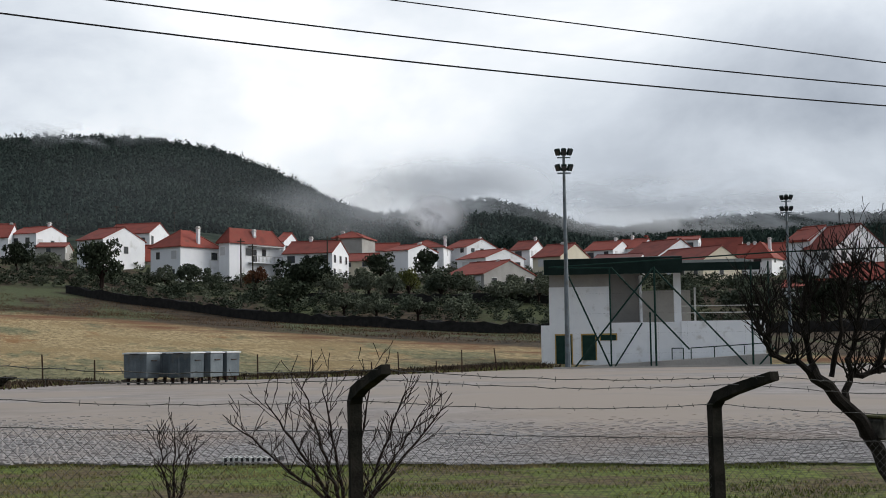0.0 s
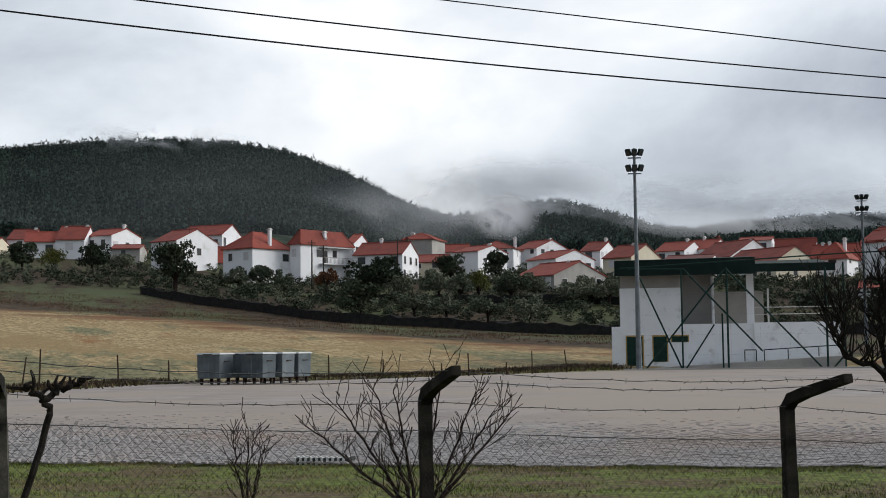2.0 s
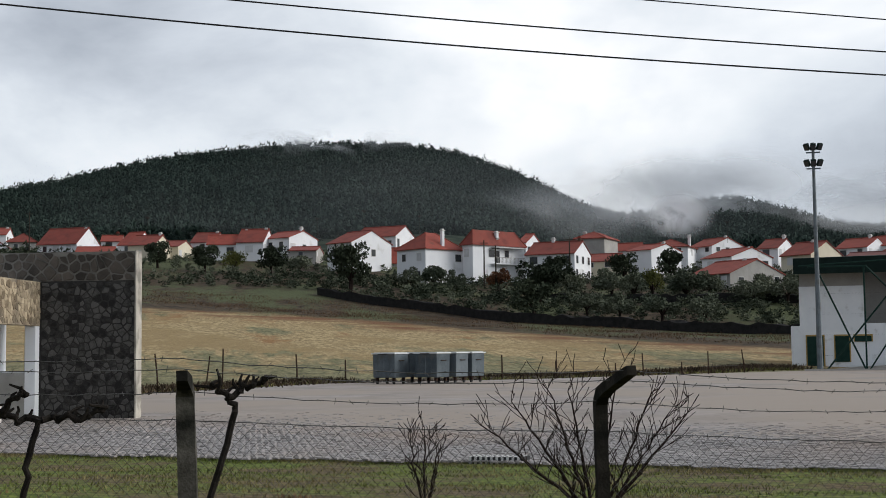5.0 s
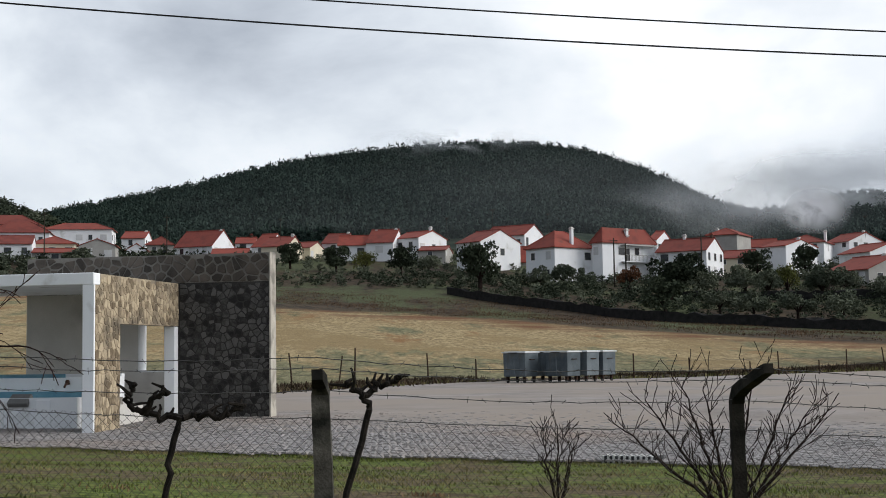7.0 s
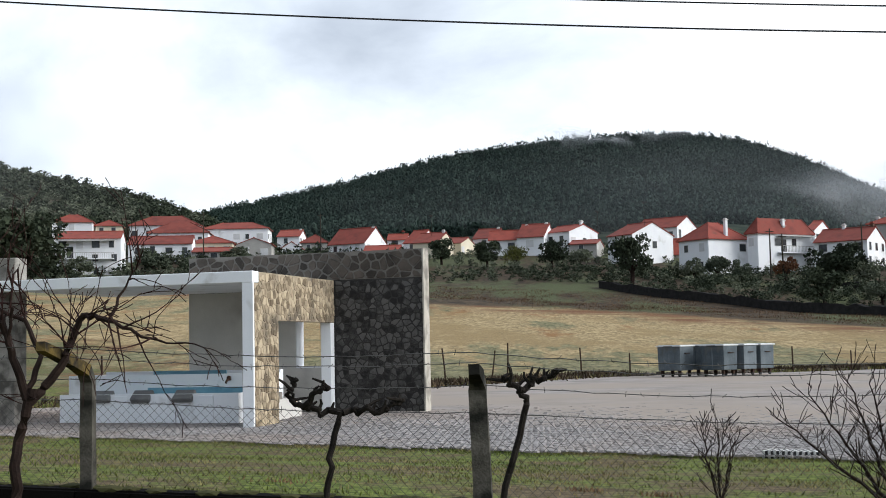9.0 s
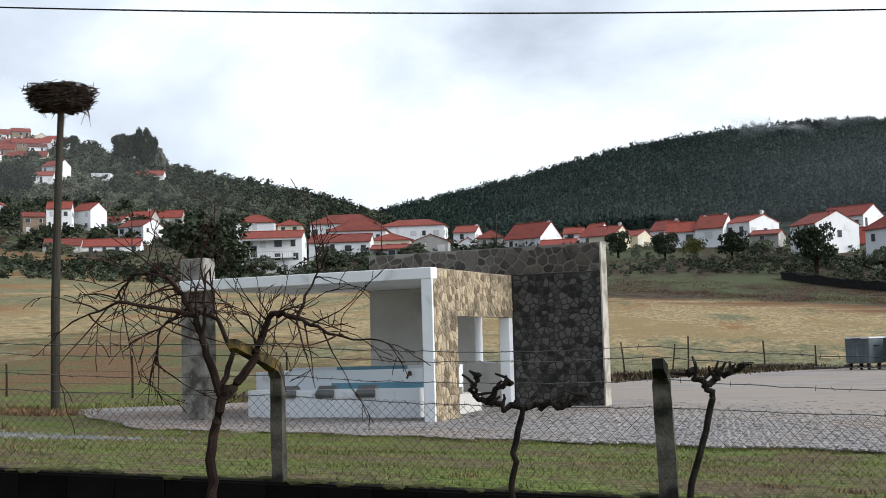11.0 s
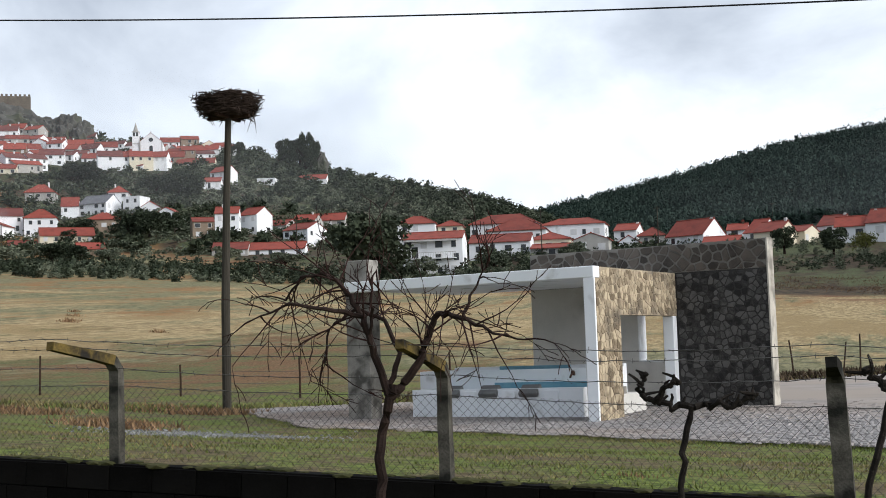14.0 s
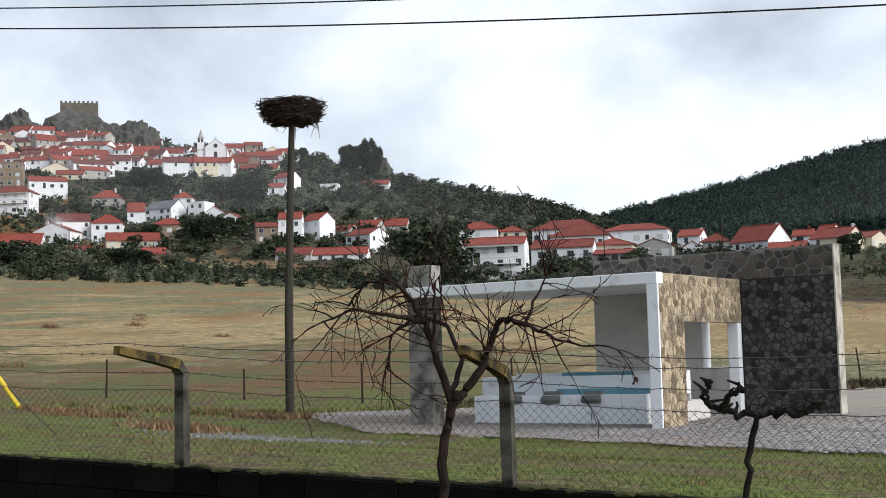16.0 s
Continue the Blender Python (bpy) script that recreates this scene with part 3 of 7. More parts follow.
def rubble(parent, mat, m, w, h, cw, ch, seed, joint=0.022, proud=0.035, holes=(), name="stone"):
    """Stones standing proud of a wall face; m puts the face's lower-left corner, x along and y outward."""
    for poly, c, k in cells(w, h, cw, ch, seed, holes):
        size = max(math.hypot(p[0] - c[0], p[1] - c[1]) for p in poly)
        poly = [(a[0] * (1 - t) + b[0] * t, a[1] * (1 - t) + b[1] * t) for a, b in zip(poly, poly[1:] + poly[:1]) for t in (0.12, 0.88)]
        if size < 0.03:
            continue
        V, F = [], []
        for depth, inset in ((0.0, joint * (0.5 + k)), (proud * k * 0.75, joint * (0.5 + k) + 0.003), (proud * k, joint + 0.016)):
            for p in poly:
                dx, dz = c[0] - p[0], c[1] - p[1]
                q = min(inset / max(math.hypot(dx, dz), 1e-6), 0.8)
                V.append((p[0] + dx * q, -depth, p[1] + dz * q))
        n = len(poly)
        for ring in (0, 1):
            for a in range(n):
                b = (a + 1) % n
                F.append((ring * n + a, ring * n + b, (ring + 1) * n + b, (ring + 1) * n + a))
        F.append(tuple(range(2 * n, 3 * n)))
        me = bpy.data.meshes.new(name)
        me.from_pydata(V, [], F)
        me.materials.append(mat)
        o = new(name, me)
        o.parent, o.matrix_local = parent, m


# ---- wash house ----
# grey instead of white: the indoor shade is mixed into this wall colour
SHADED_RENDER = material("shaded_warm_grey", (0.50, 0.485, 0.45), (0.64, 0.62, 0.58), 0.95, 1.2, 30, 0.15, stain=(0.40, 0.38, 0.35), stain_scale=0.9, stain_at=0.62)
END_STRIP = material("pale_stone_quoin", (0.34, 0.31, 0.26), (0.56, 0.52, 0.45), 0.9, 3, 40, 0.3, stain=(0.2, 0.185, 0.16), stain_scale=2.0, stain_at=0.58)


def pavilion():
    p = base("wash_house", -6.3, 26.5, 0.0, -12, "open wash house of white concrete and rubble stone on cobbles", "wash house")
    one_box("column", PLASTER_NEAR, p, -0.235, 0.012, 0.0, 0.055, -0.1, 2.96, 0.008)
    one_box("lintel", PLASTER_NEAR, p, -6.3, 0.003, -0.004, 0.30, 2.962, 3.2, 0.012)
    one_box("roof_slab", PLASTER_NEAR, p, -6.0, -0.25, 0.302, 4.43, 2.99, 3.17)
    # tall rubble wall at the back: plastered on the inside, with a small window
    L = 4.45
    w = base("stone_wall", 0, 0, 0)
    w.parent = p
    for x0, x1, z0, z1 in ((-3.8, -0.95, -0.1, 3.2), (-0.95, -0.35, -0.1, 1.18), (-0.95, -0.35, 2.35, 3.2), (-0.35, 2.2, -0.1, 3.2)):
        one_box("core", MORTAR, w, x0, x1, L, L + 0.36, z0, z1)
    one_box("capping", MORTAR_PALE, w, -3.8, 2.2, L, L + 0.36, 3.202, 3.86)
    one_box("end_render", END_STRIP, w, 2.2, 2.235, L - 0.03, L + 0.37, -0.1, 3.87)
    rubble(w, STONE_DARK, pose(0.02, L, 0.0), 2.18, 3.18, 0.165, 0.14, 3, 0.013, 0.016)
    rubble(w, STONE_BAND, pose(-3.8, L, 3.2), 6.0, 0.66, 0.23, 0.19, 4, 0.018, 0.03)
    rubble(w, STONE_DARK, pose(2.2, L + 0.36, 0.0, 0, 0, 180), 6.0, 3.86, 0.75, 0.62, 5, holes=((2.5, 3.4, 1.1, 2.4),))
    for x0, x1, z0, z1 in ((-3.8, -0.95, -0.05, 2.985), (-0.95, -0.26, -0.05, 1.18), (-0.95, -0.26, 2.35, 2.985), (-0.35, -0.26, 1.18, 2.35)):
        one_box("plaster", SHADED_RENDER, w, x0, x1, L - 0.02, L - 0.001, z0, z1)
    one_box("window_reveal", PLASTER_NEAR, w, -0.98, -0.948, L - 0.03, L + 0.37, 1.15, 2.38)
    one_box("window_sill", PLASTER_NEAR, w, -0.947, -0.35, L - 0.03, L + 0.37, 1.15, 1.184)
    # side wall of warm rubble, with a doorway
    s = base("side_wall", 0, 0, 0)
    s.parent = p
    for y0, y1, z0, z1 in ((0.056, 1.25, -0.1, 2.2), (0.056, 4.44, 2.2, 2.955), (0.31, 4.44, 2.955, 3.19)):
        one_box("core", MORTAR_WARM, s, -0.25, 0.0, y0, y1, z0, z1)
    rubble(s, STONE_WARM, pose(0.0, 0.0, 0.0, 0, 0, 90) @ pose(0.065, 0, 0), 4.37, 3.18, 0.132, 0.168, 6, 0.006, 0.018, ((1.18, 4.5, -1, 2.2), (-1, 0.24, 2.95, 4)))
    one_box("jamb", PLASTER_NEAR, s, -0.25, 0.004, 4.2, 4.42, -0.1, 2.19, 0.01, "white door jamb")
    one_box("inner_face", SHADED_RENDER, s, -0.27, -0.252, 0.06, 1.24, -0.05, 2.98)
    # free-standing slab at the far end
    b = base("end_slab", 0, 0, 0)
    b.parent = p
    one_box("core", PALE_CONCRETE, b, -6.5, -5.84, 0.31, 0.75, -0.1, 3.72, 0.02)
    return p


wash_house = pavilion()


def basins():
    """Two steps of washing tanks under the roof."""
    e = base("wash_basin", -6.3, 26.5, 0.0, -12, "white washing trough with slanted grey rubbing stones", "basin", "tanks of the wash house")
    bm = bmesh.new()
    box(bm, -5.2, -0.85, 1.05, 1.22, -0.05, 0.68)
    box(bm, -5.2, -5.05, 1.22, 2.1, -0.05, 0.68)
    box(bm, -1.0, -0.85, 1.22, 2.1, -0.05, 0.68)
    box(bm, -5.05, -1.0, 1.22, 2.1, -0.05, 0.12)
    part("tank", bm, PLASTER_NEAR, e)
    for x in (-4.15, -3.17, -2.15):
        m = Matrix.Translation((x, 1.07, 0.60)) @ pose(0, 0, 0, 38)
        one_box("rubbing_stone", SLATE, e, -0.23, 0.23, -0.12, 0.19, -0.05, 0.07, 0.015, "wet grey rubbing stone", m)
    for x in (-4.65, -3.66, -2.66, -1.6):
        one_box("pier", PLASTER_NEAR, e, x - 0.17, x + 0.17, 1.02, 1.05, -0.05, 0.64, 0.008)
    one_box("blue_lining", BLUE, e, -5.03, -1.02, 1.225, 2.1, 0.125, 0.3)
    f = base("rinsing_tank", -6.3, 26.5, 0.0, -12, "raised white rinsing tank lined with faded blue paint", "basin", "tanks of the wash house")
    bm = bmesh.new()
    box(bm, -5.65, -0.95, 2.1, 2.26, -0.05, 1.08)
    box(bm, -5.65, -5.49, 2.26, 3.6, -0.05, 1.08)
    box(bm, -5.49, -0.95, 3.44, 3.6, -0.05, 1.14)
    box(bm, -1.11, -0.95, 2.26, 3.44, -0.05, 1.08)
    part("tank", bm, PLASTER_NEAR, f)
    one_box("blue_stripe", BLUE, f, -3.6, -0.98, 2.085, 2.098, 0.66, 0.79)
    one_box("blue_lining", BLUE, f, -4.2, -2.3, 3.41, 3.438, 0.5, 1.145)
    one_box("water", GLASSY, f, -5.48, -1.12, 2.27, 3.4, 0.85, 0.87)
    bm = bmesh.new()
    tube(bm, [(-1.55, 2.09, 0.95), (-1.55, 1.95, 0.95), (-1.55, 1.88, 0.88)], 0.025, 8)
    bmesh.ops.create_icosphere(bm, subdivisions=2, radius=0.05, matrix=Matrix.Translation((-1.55, 2.02, 0.99)))
    part("tap", bm, RUSTPOST, f, "dark iron tap")
    g = base("side_trough", -6.3, 26.5, 0.0, -12, "small white trough in the doorway with a brick on it", "basin", "tanks of the wash house")
    # white trough, toned grey for the shade of the doorway
    one_box("tank", SHADED_RENDER, g, -0.75, -0.28, 1.75, 3.1, -0.05, 0.5, 0.015)
    one_box("brick", PALE_CONCRETE, g, -0.6, -0.32, 1.9, 2.15, 0.502, 0.66, 0.01)


basins()


# ---- roadside fence on the block wall ----
FENCE_Y = 9.3
# darker copy of the post concrete, with the backlit side's shade painted in
BACKLIT_CONC = material("backlit_concrete", (0.014, 0.012, 0.010), (0.045, 0.040, 0.033), 0.95, 5, 60, 0.5, stain=(0.012, 0.012, 0.010), stain_scale=4.0, stain_at=0.52, gloss=0.06)
POSTS = ((-11.98, 0.99, 0.80), (-9.13, 0.85, 0.80), (-6.28, 0.72, 0.80), (-3.43, 0.59, 0.80), (-0.60, 0.45, 0.84), (2.30, 0.32, 0.86), (5.17, 0.18, 0.90), (8.02, 0.05, 0.88))


def arm_post(x, zb, h, lean, backlit_mat=None, broken=False, rise=0.19):
    """A square concrete post that bends over towards the road."""
    p = base("fence_post", x, FENCE_Y, zb, 0, "mossy concrete fence post with a cranked arm on the wall", "fence post", "posts of the roadside fence")
    pts = [(0, 0, -0.05), (0.0, 0, h * 0.5), (0, 0, h - 0.06), (0, -0.08, h + 0.02), (0, -0.30, h + 0.4 * rise), (0, -0.88, h + rise)]
    wid = [0.066, 0.063, 0.06, 0.05, 0.036, 0.03] if broken else [0.045, 0.044, 0.043, 0.042, 0.038, 0.032]
    for name, a, b, mat in (("shaft", 0, 3, BACKLIT_CONC if backlit_mat and not broken else CONCRETE), ("arm", 3, 4 if broken else 5, backlit_mat or LICHEN)):
        bm = bmesh.new()
        rings = []
        for i in range(a, b + 1):
            c, w = Vector(pts[i]), wid[i]
            along = (Vector(pts[min(i + 1, 5)]) - Vector(pts[max(i - 1, 0)])).normalized()
            nrm = Vector((1, 0, 0)).cross(along)
            rings.append([bm.verts.new(c + Vector((1, 0, 0)) * w * sx + nrm * w * sy) for sx, sy in ((-1, -1), (1, -1), (1, 1), (-1, 1))])
        for r0, r1 in zip(rings, rings[1:]):
            for k in range(4):
                bm.faces.new((r0[k], r0[(k + 1) % 4], r1[(k + 1) % 4], r1[k]))
        bm.faces.new(rings[0][::-1])
        bm.faces.new(rings[-1])
        bmesh.ops.subdivide_edges(bm, edges=bm.edges[:], cuts=2, use_grid_fill=True)
        for v in bm.verts:
            v.co += Vector((noise.noise(v.co * 9 + Vector((x, 0, 0))), noise.noise(v.co * 9 + Vector((0, x, 5))), 0)) * 0.007
        part(name, bm, mat, p, "" if name == "shaft" else ("arm crusted with mustard lichen" if backlit_mat is None else ""))
    p.rotation_euler = (0, radians(lean), 0)
    return p


# posts from the fifth on get the colour with backlight shade
for k, (x, zb, h) in enumerate(POSTS):
    arm_post(x, zb, h, (0.6, -0.5, 0.3, 0.2, -1.5, -0.4, -0.3, 0.5)[k], None if k < 4 else BACKLIT_CONC, k == 4, 0.14 if k == 2 else 0.19)


def barbed(bm, a, b, sag, r):
    pts = []
    n = 26
    for i in range(n + 1):
        t = i / n
        p = Vector(a).lerp(Vector(b), t)
        p.z += -sag * 4 * t * (1 - t) + r.uniform(-0.006, 0.006)
        p.y += r.uniform(-0.006, 0.006)
        pts.append(p)
    tube(bm, pts, 0.0034, 3, False)
    for p in pts[1:-1]:
        q = Vector((r.uniform(-1, 1), r.uniform(-1, 1), r.uniform(-1, 1))).normalized() * 0.022
        tube(bm, [p - q, p + q], 0.0022, 3, False)


def fence_panels():
    r = random.Random(9)
    for (x0, z0, h0), (x1, z1, h1) in zip(POSTS, POSTS[1:]):
        e = base("wire_fence", x0, FENCE_Y, z0, 0, "chain-link netting with strands of barbed wire", "fence", "panels of the roadside fence")
        w, dz = x1 - x0, z1 - z0
        top = 0.60
        bm = bmesh.new()
        cell = 0.068
        n = int((w + top) / cell)
        for i in range(n + 1):
            for s in (1, -1):
                u0 = i * cell - (top if s > 0 else 0)
                u1 = u0 + s * top
                a, b = (u0, 0.0), (u1, top)
                ts = [t for t in (0.0, 1.0)]
                # trim to the panel
                lo, hi = 0.0, 1.0
                if s > 0:
                    lo, hi = max(0, -u0 / top), min(1, (w - u0) / top)
                else:
                    lo, hi = max(0, (u0 - w) / top), min(1, u0 / top)
                if hi - lo < 0.03:
                    continue
                seg = []
                m = 5
                for k in range(m + 1):
                    t = lo + (hi - lo) * k / m
                    u, v = u0 + (u1 - u0) * t, top * t
                    seg.append((u, 0.012 * s * (1 if k % 2 else -1) * 0.3 + 0.02 * math.sin(u * 2.3 + v), v + dz * u / w + 0.012 * math.sin(u * 3.1) * v))
                tube(bm, seg, 0.0016, 3, False)
        part("netting", bm, WIRE, e, "thin galvanised chain-link netting")
        for y0, za, zb2, sag in ((-0.02, 0.61, 0.61, 0.015), (-0.06, h0 - 0.04, h1 - 0.04, 0.03), (-0.45, h0 + 0.12, h1 + 0.12, 0.035), (-0.8, h0 + 0.19, h1 + 0.19, 0.03)):
            bm = bmesh.new()
            barbed(bm, (0, y0, za), (w, y0, dz + zb2), sag + r.uniform(0, 0.02), r)
            part("barbed_wire", bm, WIRE, e)


fence_panels()


def block_wall():
    """Courses of concrete blocks, darkened with painted shadow, under the fence, falling with the road."""
    e = new("wall_roadside")
    tagged(e, "concrete-block wall along the road, deep shadow painted into its dark colour", "wall", kind="structure")
    bm = bmesh.new()
    for i in range(90):
        x0 = -16 + i * 0.3
        t0, t1 = float(wall_top(x0)), float(wall_top(x0 + 0.3))
        vs = box(bm, x0, x0 + 0.3, FENCE_Y - 0.06, FENCE_Y + 0.12, -0.6, t0 - 0.02)
        for v in vs:
            if v.co.z > -0.5:
                v.co.z = (t0 if v.co.x < x0 + 0.1 else t1) - 0.02
    bmesh.ops.remove_doubles(bm, verts=bm.verts, dist=0.001)
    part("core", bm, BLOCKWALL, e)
    bm = bmesh.new()
    box(bm, -0.197, 0.197, -0.02, 0.02, -0.096, 0.096)
    soften(bm, 0.003, 1)
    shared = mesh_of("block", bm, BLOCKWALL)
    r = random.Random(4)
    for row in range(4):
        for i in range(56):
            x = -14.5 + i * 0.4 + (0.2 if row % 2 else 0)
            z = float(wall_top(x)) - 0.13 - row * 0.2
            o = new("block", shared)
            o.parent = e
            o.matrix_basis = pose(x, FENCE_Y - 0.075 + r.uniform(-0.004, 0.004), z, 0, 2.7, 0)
    bm = bmesh.new()
    for i in range(130):
        x = -15 + i * 0.17 + r.uniform(-0.05, 0.05)
        s = r.uniform(0.02, 0.06)
        bmesh.ops.create_icosphere(bm, subdivisions=1, radius=1, matrix=Matrix.Translation((x, FENCE_Y + r.uniform(-0.06, 0.1), float(wall_top(x)) - 0.02)) @ Matrix.Diagonal((s * 2.2, s * 1.5, s * 0.55, 1)))
    tagged(part("moss", bm, MOSS, e), kind="stuff")


block_wall()


# ---- refuse containers ----
def container():
    """A steel refuse container, its front-left corner at the origin: 1.25 m wide, 1.1 m deep."""
    e = base("refuse_container", 0, 0, 0, 0, "dented grey galvanised refuse container on small wheels", "container", "row of refuse containers")
    bm = bmesh.new()
    lo = [bm.verts.new(p) for p in ((0.02, 0.02, 0.28), (1.23, 0.02, 0.28), (1.23, 1.08, 0.28), (0.02, 1.08, 0.28))]
    hi = [bm.verts.new(p) for p in ((0, 0, 1.28), (1.25, 0, 1.28), (1.25, 1.1, 1.28), (0, 1.1, 1.28))]
    bm.faces.new(lo[::-1])
    bm.faces.new(hi)
    for i in range(4):
        bm.faces.new((lo[i], lo[(i + 1) % 4], hi[(i + 1) % 4], hi[i]))
    soften(bm, 0.03, 2)
    body = part("body", bm, GALV, e)
    for x in (0.3, 0.62, 0.94):
        one_box("rib", GALV, body, x - 0.025, x + 0.025, 0.0, 0.03, 0.4, 1.2, 0.005)
    bm = bmesh.new()
    box(bm, -0.05, 1.30, -0.05, 1.15, 1.282, 1.335)
    box(bm, 0.02, 1.23, 0.05, 1.05, 1.335, 1.355)
    soften(bm, 0.012, 1)
    lid = part("lid", bm, LIDSTEEL, e, "pale flat steel lid")
    bm = bmesh.new()
    tube(bm, [(0.4, -0.05, 1.29), (0.4, -0.10, 1.29), (0.85, -0.10, 1.29), (0.85, -0.05, 1.29)], 0.014, 6)
    part("handle", bm, RUSTPOST, lid)
    bm = bmesh.new()
    tube(bm, [(1.24, 0.35, 1.0), (1.31, 0.35, 1.0), (1.31, 0.7, 1.0), (1.24, 0.7, 1.0)], 0.018, 6)
    part("side_handle", bm, RUSTPOST, body)
    for x, y in ((0.16, 0.16), (1.09, 0.16), (0.16, 0.94), (1.09, 0.94)):
        wbase = one_box("wheel_bracket", RUSTPOST, e, x - 0.06, x + 0.06, y - 0.06, y + 0.06, 0.12, 0.285)
        bm = bmesh.new()
        bmesh.ops.create_cone(bm, cap_ends=True, segments=14, radius1=0.09, radius2=0.09, depth=0.05, matrix=Matrix.Translation((x, y, 0.09)) @ pose(0, 0, 0, 0, 90, 0))
        part("wheel", bm, RUBBER, wbase)
    return e


NEARER = 0.965
first = container()
first.matrix_basis = pose(4.23 * NEARER, 61.25 * NEARER, 0.1, 0, 0, -39)
first.scale = (0.95, 0.97, 1.04)
for x, y, turn in ((5.54, 62.45, -38), (6.12, 60.75, -40), (7.15, 61.9, -39), (8.07, 62.95, -41)):
    copy_thing(first, pose(x * NEARER, y * NEARER, 0.1, 0, 0, turn))


# ---- wire fence between the square and the field ----
def stake(x, y, h, lean_x=0.0, lean_y=0.0):
    z = float(ground(x, y))
    bm = bmesh.new()
    tube(bm, [(0, 0, -0.2), (lean_x * 0.5 * h + 0.01, lean_y * 0.5, h * 0.5), (lean_x * h, lean_y * h, h)], [0.042, 0.038, 0.034], 6)
    ob = part("stake", bm, RUSTPOST)
    ob.matrix_basis = pose(x, y, z)
    return tagged(ob, "thin dark stake of a field fence", "fence post", "stakes of the field fence")


for x, y, h, lean in ((-27.7, 37.0, 1.3, 0.03), (-23.3, 38.6, 1.05, 0), (-19.3, 39.4, 1.35, 0), (-15.7, 44.0, 1.45, 0), (-13.0, 48.5, 1.4, 0), (-9.0, 55.0, 1.4, 0), (-5.6, 62.5, 1.5, -0.1), (-3.5, 63.8, 1.35, 0.14), (-2.75, 64.0, 1.7, 0.03), (0.82, 65.3, 1.4, -0.04), (3.2, 66.0, 1.1, 0),
                      (10.9, 65.0, 1.25, 0), (13.9, 66.2, 1.0, 0), (17.3, 67.5, 0.75, 0), (19.0, 68.3, 1.25, -0.03), (21.5, 69.6, 0.75, 0), (23.6, 71.5, 1.3, 0), (26.6, 74.0, 1.35, -0.12)):
    stake(x, y, h, lean)


def field_wires():
    xs = [-27.7, -23.3, -19.3, -15.7, -13.0, -9.0, -5.6, -2.75, 0.82, 3.2, 10.9, 13.9, 17.3, 19.0, 23.6, 26.6]
    ys = [37.0, 38.6, 39.4, 44.0, 48.5, 55.0, 62.5, 64.0, 65.3, 66.0, 65.0, 66.2, 67.5, 68.3, 71.5, 74.0]
    for h in (0.45, 0.85):
        bm = bmesh.new()
        tube(bm, [(x, y, float(ground(x, y)) + h) for x, y in zip(xs, ys)], 0.006, 3, False)
        tagged(part("fence_wire", bm, WIRE), "slack wire strung along the field stakes", "wire", "wires of the field fence")


field_wires()


# ---- houses of the village ----
UNIT = {}


def unit_box(mat, key):
    """A shared unit cube, for windows of any size."""
    if key not in UNIT:
        bm = bmesh.new()
        box(bm, -0.5, 0.5, -0.5, 0.5, -0.5, 0.5)
        UNIT[key] = mesh_of(key, bm, mat)
    return UNIT[key]


def window(parent, m, w, h, shut):
    """A framed window on a wall; m puts its middle on the wall, facing -y."""
    o = new("window", unit_box(TRIM, "window_surround"))
    o.parent, o.matrix_local = parent, m @ Matrix.Diagonal((w + 0.16, 0.08, h + 0.16, 1))
    p = new("pane", unit_box(SHUTTER, "shutter") if shut else unit_box(GLASSY, "pane"))
    p.parent, p.matrix_local = o, Matrix.Translation((0, -0.42, 0)) @ Matrix.Diagonal((w / (w + 0.16), 0.6, h / (h + 0.16), 1))


def gable_walls(bm, a, b, h, rise, ridge, low):
    x0, x1, y0, y1 = -a, 0, 0, b
    lo = [bm.verts.new(p) for p in ((x0, y0, low), (x1, y0, low), (x1, y1, low), (x0, y1, low))]
    hi = [bm.verts.new(p) for p in ((x0, y0, h), (x1, y0, h), (x1, y1, h), (x0, y1, h))]
    bm.faces.new(lo[::-1])
    if ridge == "x":
        p, q = bm.verts.new((x0, b / 2, h + rise)), bm.verts.new((x1, b / 2, h + rise))
        bm.faces.new((lo[0], lo[1], hi[1], hi[0]))
        bm.faces.new((lo[2], lo[3], hi[3], hi[2]))
        bm.faces.new((lo[1], lo[2], hi[2], q, hi[1]))
        bm.faces.new((lo[3], lo[0], hi[0], p, hi[3]))
    elif ridge == "y":
        p, q = bm.verts.new((-a / 2, y0, h + rise)), bm.verts.new((-a / 2, y1, h + rise))
        bm.faces.new((lo[0], lo[1], hi[1], p, hi[0]))
        bm.faces.new((lo[2], lo[3], hi[3], q, hi[2]))
        bm.faces.new((lo[1], lo[2], hi[2], hi[1]))
        bm.faces.new((lo[3], lo[0], hi[0], hi[3]))
    else:
        for i in range(4):
            bm.faces.new((lo[i], lo[(i + 1) % 4], hi[(i + 1) % 4], hi[i]))
        bm.faces.new(hi)


def slab(bm, pts, t):
    """A thick roof pitch: pts form its upper face."""
    up = [bm.verts.new(Vector(p) + Vector((0, 0, t))) for p in pts]
    dn = [bm.verts.new(Vector(p) + Vector((0, 0, 0.02))) for p in pts]
    bm.faces.new(up)
    bm.faces.new(dn[::-1])
    for i in range(len(pts)):
        j = (i + 1) % len(pts)
        bm.faces.new((dn[i], dn[j], up[j], up[i]))


